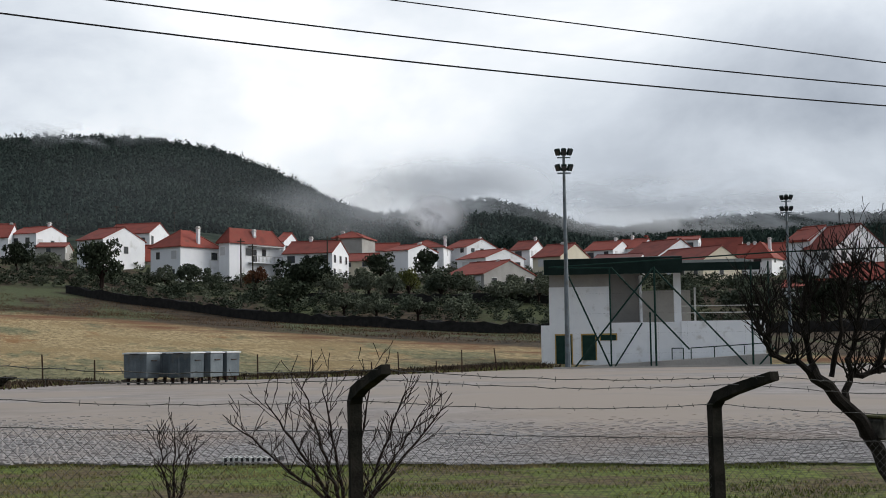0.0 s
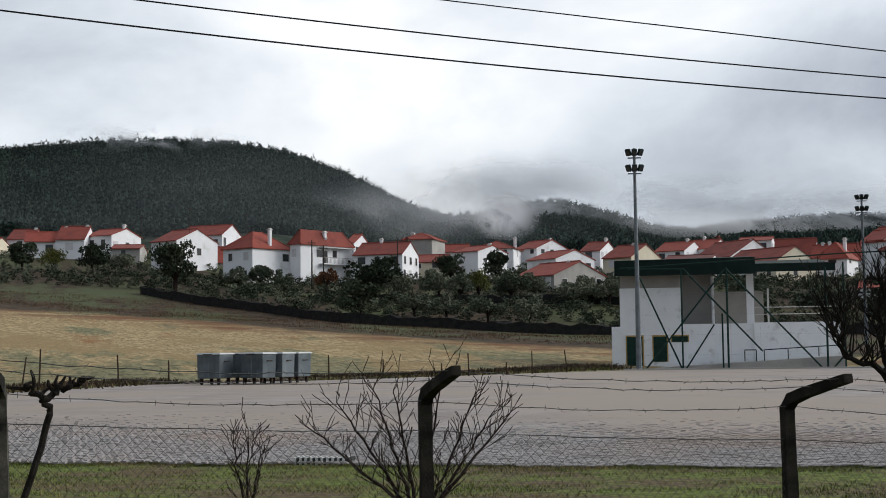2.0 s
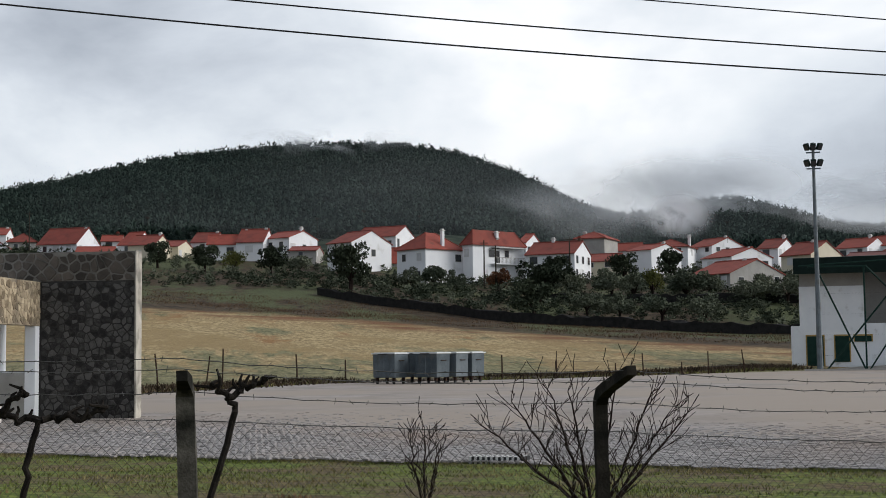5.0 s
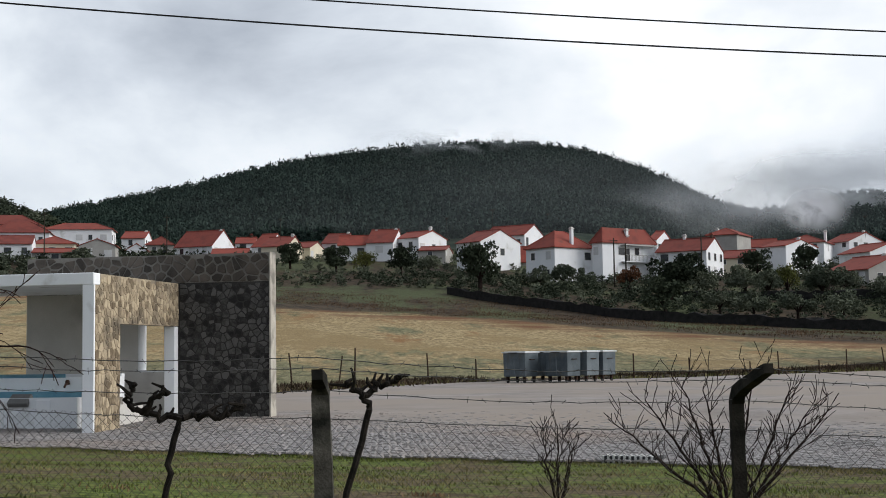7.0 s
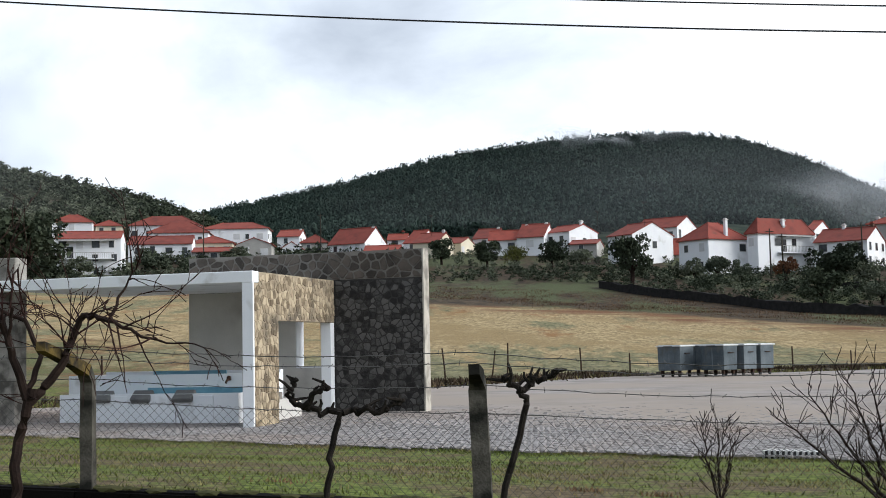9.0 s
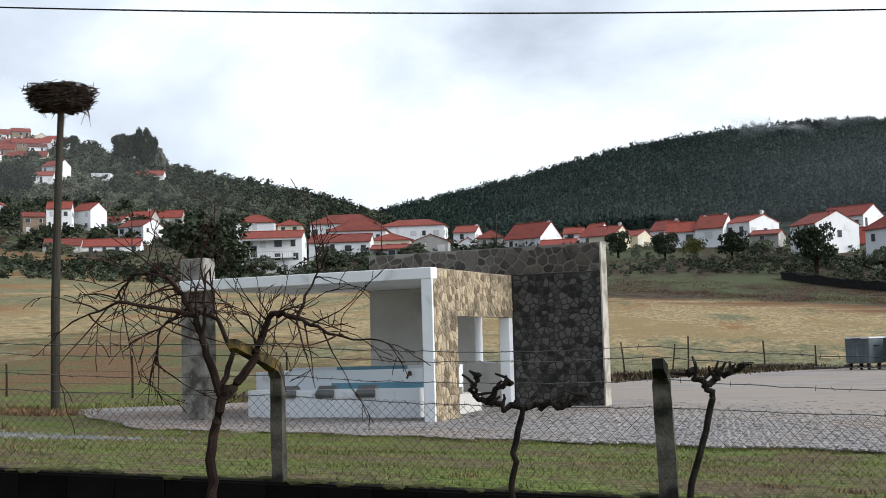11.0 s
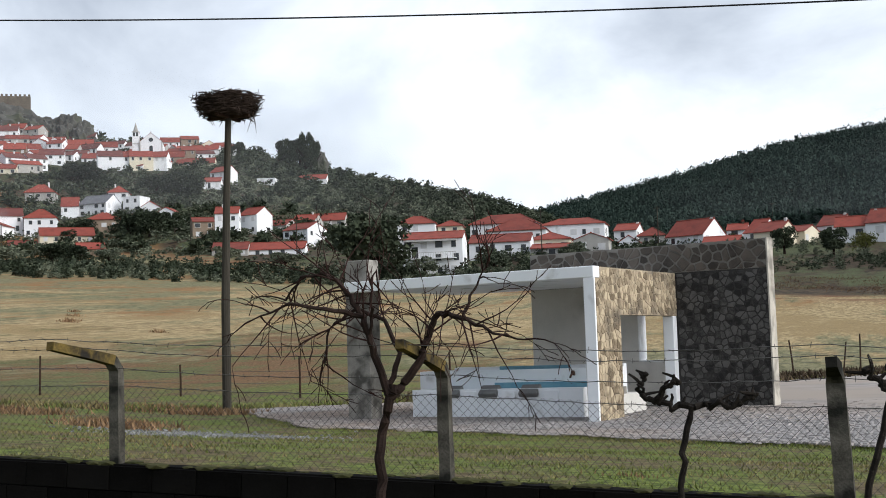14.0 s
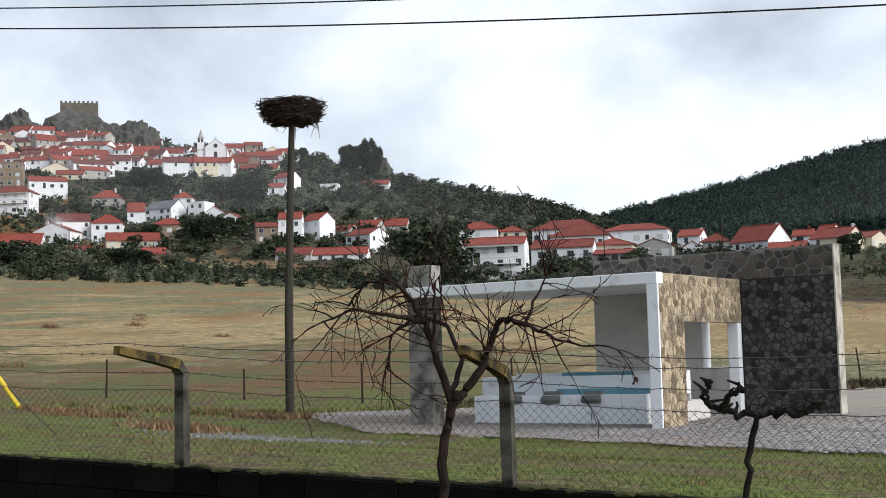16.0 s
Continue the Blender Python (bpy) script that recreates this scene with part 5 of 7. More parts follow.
def ball_fence():
    """Tall braced posts and a cable at the end of the pitch."""
    k = 0.0384
    X = lambda px: (px - 974) * k
    Z = lambda py: (653 - py) * k
    e = base("pitch_fence", 33.2, 80.5, 0.05, -22.5, "tall green steel pitch fence with diagonal braces", "fence")
    s = 0.965
    rows = (("post", 993, 662, 993, 474, 0.06), ("post", 1067, 657, 1067, 476, 0.05), ("post", 1145, 663, 1145, 476, 0.06), ("post", 1136, 650, 1136, 556, 0.05), ("post", 1312, 662, 1312, 478, 0.06), ("post", 1342, 655, 1342, 470, 0.05),
            ("brace", 995, 490, 1067, 655, 0.05), ("brace", 1143, 478, 1000, 655, 0.05), ("brace", 1070, 476, 1203, 622, 0.05), ("brace", 1144, 478, 1312, 662, 0.05), ("brace", 1312, 662, 1350, 620, 0.05), ("brace", 1070, 655, 1122, 575, 0.045),
            ("rail", 975, 475, 1070, 477, 0.05), ("cable", 960, 474, 1350, 455, 0.04), ("cable", 1350, 455, 1640, 448, 0.04))
    for name, x0, y0, x1, y1, r in rows:
        bm = bmesh.new()
        tube(bm, [(X(x0) * s, 0, Z(y0) * s), (X(x1) * s, 0, Z(y1) * s)], r * 1.15, 7)
        part(name, bm, GREENSTEEL, e)
    bm = bmesh.new()
    for i in range(4):
        x = 1150 + i * 50
        tube(bm, [(X(x) * s, 0, 0.3), (X(x) * s, 0, Z(476) * s)], 0.0022, 3, False)
    for j in range(5):
        tube(bm, [(X(993) * s, 0, 0.95 + j * 1.3), (X(1342) * s, 0, 0.95 + j * 1.3)], 0.0022, 3, False)
    tagged(part("strand", bm, GREENSTEEL, e, "thin steel strands of the pitch fence"), kind="stuff")


ball_fence()

one_box("kerb", CEMENT, None, 0, 30, -0.15, 0.15, -0.2, 0.16).matrix_basis = pose(31.5, 77.2, 0.05, 0, 0, -21.5)
tagged(bpy.data.objects["kerb"], "low pale concrete kerb along the sports ground", "kerb", kind="structure")


def floodlight(x, y, h, turn, label):
    e = base("floodlight_mast", x, y, 0.0, turn, label, "floodlight", "masts of the sports ground")
    bm = bmesh.new()
    tube(bm, [(0, 0, -0.3), (0, 0, h * 0.35), (0, 0, h)], [0.20, 0.15, 0.085], 10)
    part("pole", bm, GALV, e)
    for zz, n in ((h - 0.15, 3), (h - 1.15, 3)):
        bar = one_box("crossbar", GALV, e, -0.42, 0.42, -0.04, 0.04, zz - 0.5, zz - 0.42)
        for i in range(n):
            m = Matrix.Translation((-0.38 + i * 0.38, -0.12, zz - 0.12)) @ pose(0, 0, 0, 35, 0, (-30, 0, 30)[i])
            lamp = one_box("lamp_head", GREENDARK, bar, -0.17, 0.17, -0.1, 0.1, -0.22, 0.22, 0.03, "", m)
            one_box("glass", GLASSY, lamp, -0.14, 0.14, -0.115, -0.102, -0.18, 0.18, 0, "", m)
    return e


floodlight(32.6, 77.45, 14.1, -20, "tall grey floodlight mast with two tiers of lamps")
floodlight(63.9, 101.7, 14.6, -30, "grey floodlight mast beyond the stand")


# ---- stork's nest on its pole ----
def stork_nest():
    e = base("nest_pole", -17.95, 32.1, 0.0, 0, "tall dark pole carrying a stork's nest", "pole")
    bm = bmesh.new()
    tube(bm, [(0, 0, -0.2), (0.02, 0, 3.0), (0.12, 0, 6.0), (0.22, 0, 8.25)], [0.125, 0.12, 0.10, 0.085], 12)
    part("pole", bm, POLEWOOD, e)
    bm = bmesh.new()
    for a in (0, 90):
        box(bm, -0.65, 0.65, -0.05, 0.05, 8.17, 8.25, pose(0.22, 0, 0, 0, 0, a))
    part("cradle", bm, RUSTPOST, e)
    n = base("stork_nest", -17.73, 32.1, 8.22, 0, "large ragged stork's nest of dry sticks", "nest")
    r = random.Random(8)
    bm = bmesh.new()
    for i in range(2300):
        a = r.uniform(0, math.tau)
        t = r.random()
        rad = (0.75 + 0.23 * t) * r.uniform(0.5, 1.0)
        p = Vector((math.cos(a) * rad, math.sin(a) * rad, 0.04 + t * 0.53))
        d = Vector((-math.sin(a), math.cos(a), r.uniform(-0.25, 0.25))) + Vector((r.gauss(0, 0.35), r.gauss(0, 0.35), r.gauss(0, 0.15)))
        d = d.normalized() * r.uniform(0.10, 0.29)
        tube(bm, [p - d, p + Vector((0, 0, r.uniform(-0.02, 0.02))), p + d], [0.009, 0.011, 0.006], 4, False)
    tagged(part("stick", bm, NESTSTICK, n), kind="stuff")
    bm = bmesh.new()
    bmesh.ops.create_icosphere(bm, subdivisions=3, radius=1, matrix=Matrix.Translation((0, 0, 0.27)) @ Matrix.Diagonal((0.74, 0.74, 0.22, 1)))
    for v in bm.verts:
        v.co += Vector((1, 1, 0.6)) * noise.noise(v.co * 5) * 0.08
    part("core", bm, NESTSTICK, n)
    for k in range(34):
        a = r.uniform(0, math.tau)
        rad, l = r.uniform(0.6, 0.84), r.uniform(0.08, 0.3) if k > 3 else r.uniform(0.4, 0.65)
        x, y, z = math.cos(a) * rad, math.sin(a) * rad, r.uniform(0.04, 0.2)
        bm = bmesh.new()
        tube(bm, [(x, y, z), (x * 1.05 + r.uniform(-0.05, 0.05), y * 1.05, z - l * 0.4), (x * 1.04 + r.uniform(-0.12, 0.12), y * 1.04, z - l)], [0.016, 0.011, 0.004], 4)
        part("straw", bm, NESTSTICK, n)


stork_nest()


# ---- overhead cables ----
def cable(name_label, y0, slope, a2, a1, a0, x0, x1, r):
    bm = bmesh.new()
    pts = []
    for i in range(90):
        x = x0 + (x1 - x0) * i / 89
        pts.append((x, y0 + slope * x, a0 + a1 * x + a2 * x * x))
    tube(bm, pts, r, 6)
    tagged(part("power_cable", bm, CABLE), name_label, "cable", "overhead cables")


cable("black overhead cable hanging in a long curve", 20, 0.06, 0.00159, -0.0580, 6.418, -30, 30, 0.013)
cable("black overhead cable hanging in a long curve", 20, 0.04, 0.00147, -0.0635, 6.825, -30, 30, 0.012)
cable("thin grey overhead cable", 20, -0.30, 0.0002, -0.150, 7.365, -12, 30, 0.009)


# ---- dark dry-stone wall at the top of the field ----
def field_wall(name, pts, h, label):
    r = random.Random(3)
    V, F = [], []
    n = len(pts)
    for i, (x, y) in enumerate(pts):
        z = float(ground(x, y))
        for dy, dz in ((-0.35, -0.6), (-0.3, h + r.uniform(-0.25, 0.2)), (0.3, h + r.uniform(-0.25, 0.2)), (0.35, -0.6)):
            V.append((x, y + dy, z + dz))
    for i in range(n - 1):
        for k in range(3):
            F.append((i * 4 + k, (i + 1) * 4 + k, (i + 1) * 4 + k + 1, i * 4 + k + 1))
    return tagged(joined(name, V, F, FIELDWALL), label, "wall", kind="structure")


field_wall("wall_field", [(5 + i * 0.8, float(np.interp(5 + i * 0.8, [5, 12, 20, 27, 43, 59, 90], [183, 171, 161, 150, 136, 126, 108]))) for i in range(100)], 1.05, "dark dry-stone wall along the top of the field")
field_wall("wall_terrace", [(36 + i * 0.8, float(np.interp(36 + i * 0.8, [36, 50, 70], [178, 170, 158]))) for i in range(42)], 1.1, "dark dry-stone terrace wall below the gardens")


# ---- the old town on the castle hill ----
def polar(az, r):
    a = radians(az)
    return -math.sin(a) * r, math.cos(a) * r


trng = random.Random(5)


def on_slope(az, el):
    """The distance at which the castle hill reaches an elevation along a bearing."""
    rs = np.arange(440, 625, 1.0)
    x, y = polar(az, rs)
    up = np.degrees(np.arctan2(ground(x, y) - 1.5, rs))
    k = int(np.argmax(up >= el))
    return float(rs[k]) if up[k] >= el else None


def old_town():
    """Close rows of small houses stepping up the hill, denser towards the crags."""
    for row in range(10):
        level = 7.9 + row * 0.21
        az = 28.4 + trng.uniform(0, 0.6)
        while az < 42:
            a, b = trng.uniform(6.0, 11.5), trng.uniform(6, 8.5)
            el = level + trng.uniform(-0.08, 0.08)
            low = float(np.interp(az, [28.2, 30.4, 31.5, 33.3, 34.0, 35.2, 35.7, 38.0, 38.4, 42], [8.9, 8.4, 8.15, 8.15, 8.5, 8.5, 8.0, 8.0, 8.35, 8.35]))
            high = float(np.interp(az, [28.2, 30.4, 33, 34, 35.2, 36.6, 37.6, 42], [9.0, 9.15, 9.1, 9.15, 9.35, 9.45, 9.65, 9.7]))
            r = on_slope(az, el) if low - 0.1 <= el <= high and not (el > 8.98 and 31.3 < az < 33.1) else None
            if r is not None:
                x, y = polar(az, r)
                wall = trng.choice((PLASTER, PLASTER, PLASTER, PLASTER, PLASTER, CREAM, CEMENT, BROWN))
                h = trng.choice((2.4, 2.8, 3.2, 4.6))
                rise = trng.uniform(1.7, 2.7)
                chim = ((-a * trng.uniform(0.2, 0.8), h + rise + 0.9),) if trng.random() < 0.35 else ()
                house(x, y, float(ground(x, y)) + 0.1, az + trng.uniform(-38, 24), a, b, h, rise, trng.choice("xxxxxy"), wall, chim, trng.choice((None, None, ROOF_OLD)))
            az += math.degrees(a / 530) * trng.uniform(0.78, 1.08)


old_town()


def church():
    e = base("church", -293.0, 476.0, 89.4, 28, "white parish church with a pointed bell tower above the town", "church")
    a, b, h, rise = 11.6, 20.0, 5.2, 4.6
    bm = bmesh.new()
    gable_walls(bm, a, b, h, rise, "y", -8)
    part("nave", bm, PLASTER, e)
    bm = bmesh.new()
    roof_pitches(bm, a, b, h, rise, "y", 0.2)
    part("roof", bm, ROOF, e)
    for x0 in (-11.65, -0.45):
        one_box("pilaster", CEMENT, e, x0, x0 + 0.5, -0.12, 0.2, -2, h + 0.4)
    bm = bmesh.new()
    bmesh.ops.create_cone(bm, cap_ends=True, segments=20, radius1=1.1, radius2=1.1, depth=0.12, matrix=Matrix.Translation((-5.8, -0.05, 6.2)) @ pose(0, 0, 0, 90))
    part("rose_window", bm, GLASSY, e)
    bm = bmesh.new()
    box(bm, -6.7, -4.9, -0.08, 0.1, -1, 2.2)
    bmesh.ops.create_cone(bm, cap_ends=True, segments=16, radius1=0.9, radius2=0.9, depth=0.17, matrix=Matrix.Translation((-5.8, 0.0, 2.2)) @ pose(0, 0, 0, 90))
    part("door", bm, GLASSY, e)
    t = one_box("bell_tower", PLASTER, e, -15.4, -11.9, 0.5, 4.0, -8, 10.6)
    for zz in (4.0, 10.3):
        one_box("cornice", CEMENT, t, -15.6, -11.7, 0.3, 4.2, zz, zz + 0.35)
    for xx in (-14.9, -13.4):
        one_box("belfry_opening", GLASSY, t, xx, xx + 1.0, 0.42, 0.6, 8.2, 10.2)
    bm = bmesh.new()
    bmesh.ops.create_cone(bm, cap_ends=True, segments=8, radius1=1.5, radius2=0.05, depth=5.2, matrix=Matrix.Translation((-13.65, 2.25, 13.1)))
    part("spire", bm, CEMENT, t)
    bm = bmesh.new()
    box(bm, -5.88, -5.72, -0.05, 0.1, h + rise, h + rise + 1.3)
    box(bm, -6.2, -5.4, -0.05, 0.1, h + rise + 0.8, h + rise + 0.95)
    part("cross", bm, CEMENT, e)

    e.scale = (0.8, 0.8, 0.8)


church()
for az, turn, width in ((31.45, 18, 8.5), (32.0, 36, 9.5), (32.65, 24, 9.0), (33.25, 38, 10.0)):
    hx, hy = polar(az, 546)
    house(hx, hy, 83.0, turn, width, 7.5, 2.3, 2.5, "x", CREAM if 31.8 < az < 32.2 else PLASTER, (), ROOF_OLD if az > 33 else None, deep=9.0)

ROCK = material("grey_granite_crag", (0.03, 0.031, 0.028), (0.13, 0.125, 0.112), 0.95, 0.12, 1.6, 1.0, stain=(0.05, 0.055, 0.035), stain_scale=0.1, stain_at=0.55)
KEEP = material("old_castle_masonry", (0.085, 0.07, 0.056), (0.17, 0.145, 0.115), 0.95, 0.3, 2.5, 0.6)


def crag(x, y, z, w, h, d, seed, label="rugged grey granite crag with scrub in its cracks"):
    bm = bmesh.new()
    bmesh.ops.create_icosphere(bm, subdivisions=4, radius=1)
    noise_at = Vector((seed * 7.3, seed * 3.1, seed))
    for v in bm.verts:
        p = v.co.copy()
        k = 1 + 0.30 * noise.noise(p * 1.7 + noise_at) + 0.22 * noise.noise(Vector((p.x * 6, p.y * 6, p.z * 1.6)) + noise_at) + 0.10 * noise.noise(p * 11 + noise_at)
        v.co = Vector((p.x * w / 2, p.y * d / 2, p.z * h)) * k
    ob = part("crag", bm, ROCK)
    ob.matrix_basis = pose(x, y, z, 0, 0, 35)
    return tagged(ob, label, "rock", "crags under the castle")


for az, r, el, w, h, seed in ((40.15, 622, 9.6, 19, 13, 1), (41.2, 624, 9.6, 16, 10, 6), (39.2, 626, 9.4, 14, 7, 2), (37.9, 626, 9.4, 42, 13.2, 3), (38.7, 620, 9.3, 20, 11, 11), (37.0, 620, 9.3, 24, 11, 8), (36.2, 618, 9.3, 18, 10, 4), (35.6, 614, 9.2, 17, 13, 5), (34.95, 610, 9.1, 13, 10, 9), (34.5, 606, 9.0, 9, 5, 13), (24.95, 604, 8.2, 8, 7, 7)):
    cx, cy = polar(az, r)
    crag(cx, cy, 1.5 + r * math.tan(radians(el)), w, h, w * 0.8, seed)


def castle():
    x, y = polar(37.75, 640)
    e = base("castle", x, y, 120.9, 36, "ruined stone castle keep with battlements on the crag", "castle")
    bm = bmesh.new()
    box(bm, -8.5, 8.5, -6, 6, -8, 5.6)
    part("wall", bm, KEEP, e)
    for i in range(9):
        one_box("merlon", KEEP, e, -8.5 + i * 2.0, -7.5 + i * 2.0, -6.0, -5.3, 5.6, 6.5)
    for i in range(5):
        one_box("merlon", KEEP, e, 7.8, 8.5, -4.6 + i * 2.2, -3.6 + i * 2.2, 5.6, 6.5)


castle()


# ---- trees, scrub and woods ----
LEAF = island_tint(material("olive_leaves", (0.065, 0.080, 0.055), (0.162, 0.176, 0.122), 0.95, 0.12, 2, 0.0, spread=0.4, gloss=0.1), 0.15)
LEAF_DARK = island_tint(material("holm_oak_leaves", (0.022, 0.030, 0.019), (0.050, 0.062, 0.038), 0.95, 0.12, 2, 0.0, spread=0.3, gloss=0.1), 0.15)
LEAF_GOLD = island_tint(material("yellowing_leaves", (0.05, 0.06, 0.015), (0.14, 0.14, 0.04), 0.9, 0.6, 8, 0.0, gloss=0.2), 0.4)
LEAF_RUST = island_tint(material("rust_coloured_leaves", (0.06, 0.025, 0.012), (0.15, 0.07, 0.035), 0.9, 0.6, 8, 0.0, gloss=0.2), 0.4)
PINE = island_tint(material("pine_wood_foliage", (0.014, 0.026, 0.021), (0.042, 0.062, 0.050), 0.95, 0.013, 0.1, 0.0, gloss=0.05), 0.16)


def crown_mesh(name, mat, seed, leaves=900, flat=0.75, leaf=0.085):
    """A crown 1 m in radius: small leaf sprays round many lobes, with gaps between them."""
    r = np.random.RandomState(seed)
    lobes = []
    for k in range(13):
        a, q = r.uniform(0, math.tau), r.uniform(0.25, 0.72)
        lobes.append((math.cos(a) * q, math.sin(a) * q, r.uniform(-0.45, 0.6) * flat, r.uniform(0.24, 0.46)))
    V, F = [], []
    for k in range(leaves):
        c = lobes[r.randint(len(lobes))]
        d = r.normal(size=3)
        d /= np.linalg.norm(d)
        p = np.array(c[:3]) + d * c[3] * r.uniform(0.55, 1.08) * np.array([1, 1, flat])
        u, v = r.normal(size=3), r.normal(size=3)
        u /= np.linalg.norm(u)
        v -= u * v.dot(u)
        v /= np.linalg.norm(v)
        s = leaf * r.uniform(0.6, 1.5)
        i = len(V)
        V += [p - u * s, p + v * s * 0.7, p + u * s, p - v * s * 0.7 + d * s * 0.4]
        F += [(i, i + 1, i + 2), (i, i + 2, i + 3)]
    # a darker, ragged heart
    me = bpy.data.meshes.new(name)
    me.from_pydata([tuple(p) for p in V], [], F)
    me.update()
    me.materials.append(mat)
    return me


CROWNS = {
    "olive": [crown_mesh("crown", LEAF, s, 2300, 0.72, 0.058) for s in (1, 2, 3)],
    "oak": [crown_mesh("crown", LEAF_DARK, s, 2600, 0.8, 0.062) for s in (4, 5)],
    "gold": [crown_mesh("crown", LEAF_GOLD, 6, 1600, 0.9, 0.058)],
    "rust": [crown_mesh("crown", LEAF_RUST, 7, 700, 0.8)],
}
TRUNKS = []
for s in range(3):
    bm = bmesh.new()
    r = random.Random(s + 40)
    tube(bm, [(0, 0, -0.6), (0.02, 0, 0.1), (r.uniform(-0.06, 0.06), 0.03, 0.35), (r.uniform(-0.12, 0.12), 0, 0.62)], [0.10, 0.085, 0.07, 0.05], 7)
    for k in range(5):
        a = k * 1.26 + r.uniform(-0.3, 0.3)
        tube(bm, [(0, 0, 0.33), (math.cos(a) * 0.16, math.sin(a) * 0.16, 0.55), (math.cos(a) * 0.42, math.sin(a) * 0.42, 0.85)], [0.05, 0.035, 0.012], 5)
    TRUNKS.append(mesh_of("trunk", bm, BARK))
grng = random.Random(77)
TREE_WORDS = {"olive": "grey-green olive tree with a rounded crown", "oak": "dark evergreen oak with a dense ragged crown", "gold": "small tree with yellow-green winter leaves", "rust": "small tree with rust-coloured winter leaves"}


def tree(x, y, h, w, kind="olive", z=None, group="trees of the village"):
    z = float(ground(x, y)) if z is None else z
    e = base("tree", x, y, z, grng.uniform(0, 360), TREE_WORDS[kind], "tree", group)
    t = new("trunk", grng.choice(TRUNKS))
    t.parent, t.scale = e, (h * 0.55, h * 0.55, h * 0.62)
    c = new("crown", grng.choice(CROWNS[kind]))
    c.parent, c.location, c.scale = e, (0, 0, h * 0.53), (w / 2, w / 2, h * 0.55)
    c.rotation_euler = (0, 0, grng.uniform(0, 6.28))
    return e


def scatter(name, az0, az1, r0, r1, count, size, mat, seed, label, pine=False, keep=None, sink=0.25, leaves=60):
    """Many ragged crowns joined into one sheet of woodland or scrub on the slope."""
    r = np.random.RandomState(seed)
    # a ragged bush of leaf sprays round a few lobes
    nl = leaves
    lobe = r.normal(size=(6, 3)) * 0.38
    c = lobe[r.randint(0, 6, nl)]
    d = r.normal(size=(nl, 3))
    d /= np.linalg.norm(d, axis=1)[:, None]
    mid = c + d * r.uniform(0.25, 0.6, (nl, 1))
    u = r.normal(size=(nl, 3))
    v = np.cross(d, u)
    v /= np.linalg.norm(v, axis=1)[:, None]
    u = np.cross(v, d)
    s0 = r.uniform(0.2, 0.42, (nl, 1)) * (0.78 if pine else min(1.0, 62 / nl))
    tv = np.stack([mid - v * s0 - d * 0.12, mid + v * s0 - d * 0.12, mid + u * s0 * 1.1 + d * 0.1], 1).reshape(-1, 3)
    tf = np.arange(nl * 3).reshape(-1, 3)
    az = r.uniform(az0, az1, count)
    rad = np.sqrt(r.uniform(r0 ** 2, r1 ** 2, count))
    x, y = -np.sin(np.radians(az)) * rad, np.cos(np.radians(az)) * rad
    if keep is not None:
        ok = keep(az, rad, x, y)
        x, y, rad = x[ok], y[ok], rad[ok]
    z = ground(x, y)
    n = len(x)
    s = r.uniform(size[0], size[1], n)
    t = r.uniform(0, math.tau, n)
    ct, st = np.cos(t)[:, None], np.sin(t)[:, None]
    P = np.stack([tv[None, :, 0] * ct - tv[None, :, 1] * st, tv[None, :, 0] * st + tv[None, :, 1] * ct, np.broadcast_to(tv[None, :, 2], (n, len(tv)))], -1)
    P = P * (1 + 0.12 * r.normal(size=(n, len(tv), 1)))
    if pine:
        P = P * np.array([0.85, 0.85, 1.05])
    else:
        P = P * np.array([1.0, 1.0, 0.72])
    P = P * s[:, None, None]
    P += np.stack([x, y, z + s * (0.85 if pine else 0.72 - sink)], -1)[:, None, :]
    F = tf[None] + (np.arange(n) * len(tv))[:, None, None]
    me = bpy.data.meshes.new(name)
    P, F = P.reshape(-1, 3), F.reshape(-1, 3)
    me.vertices.add(len(P))
    me.vertices.foreach_set("co", P.ravel().astype(np.float32))
    me.loops.add(F.size)
    me.loops.foreach_set("vertex_index", F.ravel().astype(np.int32))
    me.polygons.add(len(F))
    me.polygons.foreach_set("loop_start", np.arange(0, F.size, 3, dtype=np.int32))
    me.update(calc_edges=True)
    me.validate()
    me.materials.append(mat)
    return tagged(new(name, me), label, "woodland" if pine else "scrub", kind="stuff")


scatter("pine_wood", -38, 21, 700, 1330, 23000, (3.2, 5.6), PINE, 1, "dark pine wood covering the mountain slopes", True, leaves=40)
scatter("pine_wood", -38, 20, 1265, 1315, 1600, (3.2, 5.6), PINE, 2, "taller pines along the mountain ridge", True, leaves=46)


def clear_of_town(az, r, x, y):
    up = np.degrees(np.arctan2(ground(x, y) - 1.5, r))
    low = np.interp(az, [28.2, 30.4, 31.5, 33.3, 34.0, 35.2, 35.7, 38.0, 38.4, 42], [8.7, 8.25, 8.0, 8.0, 8.35, 8.35, 7.85, 7.85, 7.9, 7.9])
    return ~((az > 29.5) & (up > low) & (r < 605)) & ~((az > 34.6) & (r > 608))


def field_side(az, r, x, y):
    return r < np.interp(az, [6, 20, 24, 30, 43], [400, 285, 258, 272, 305])


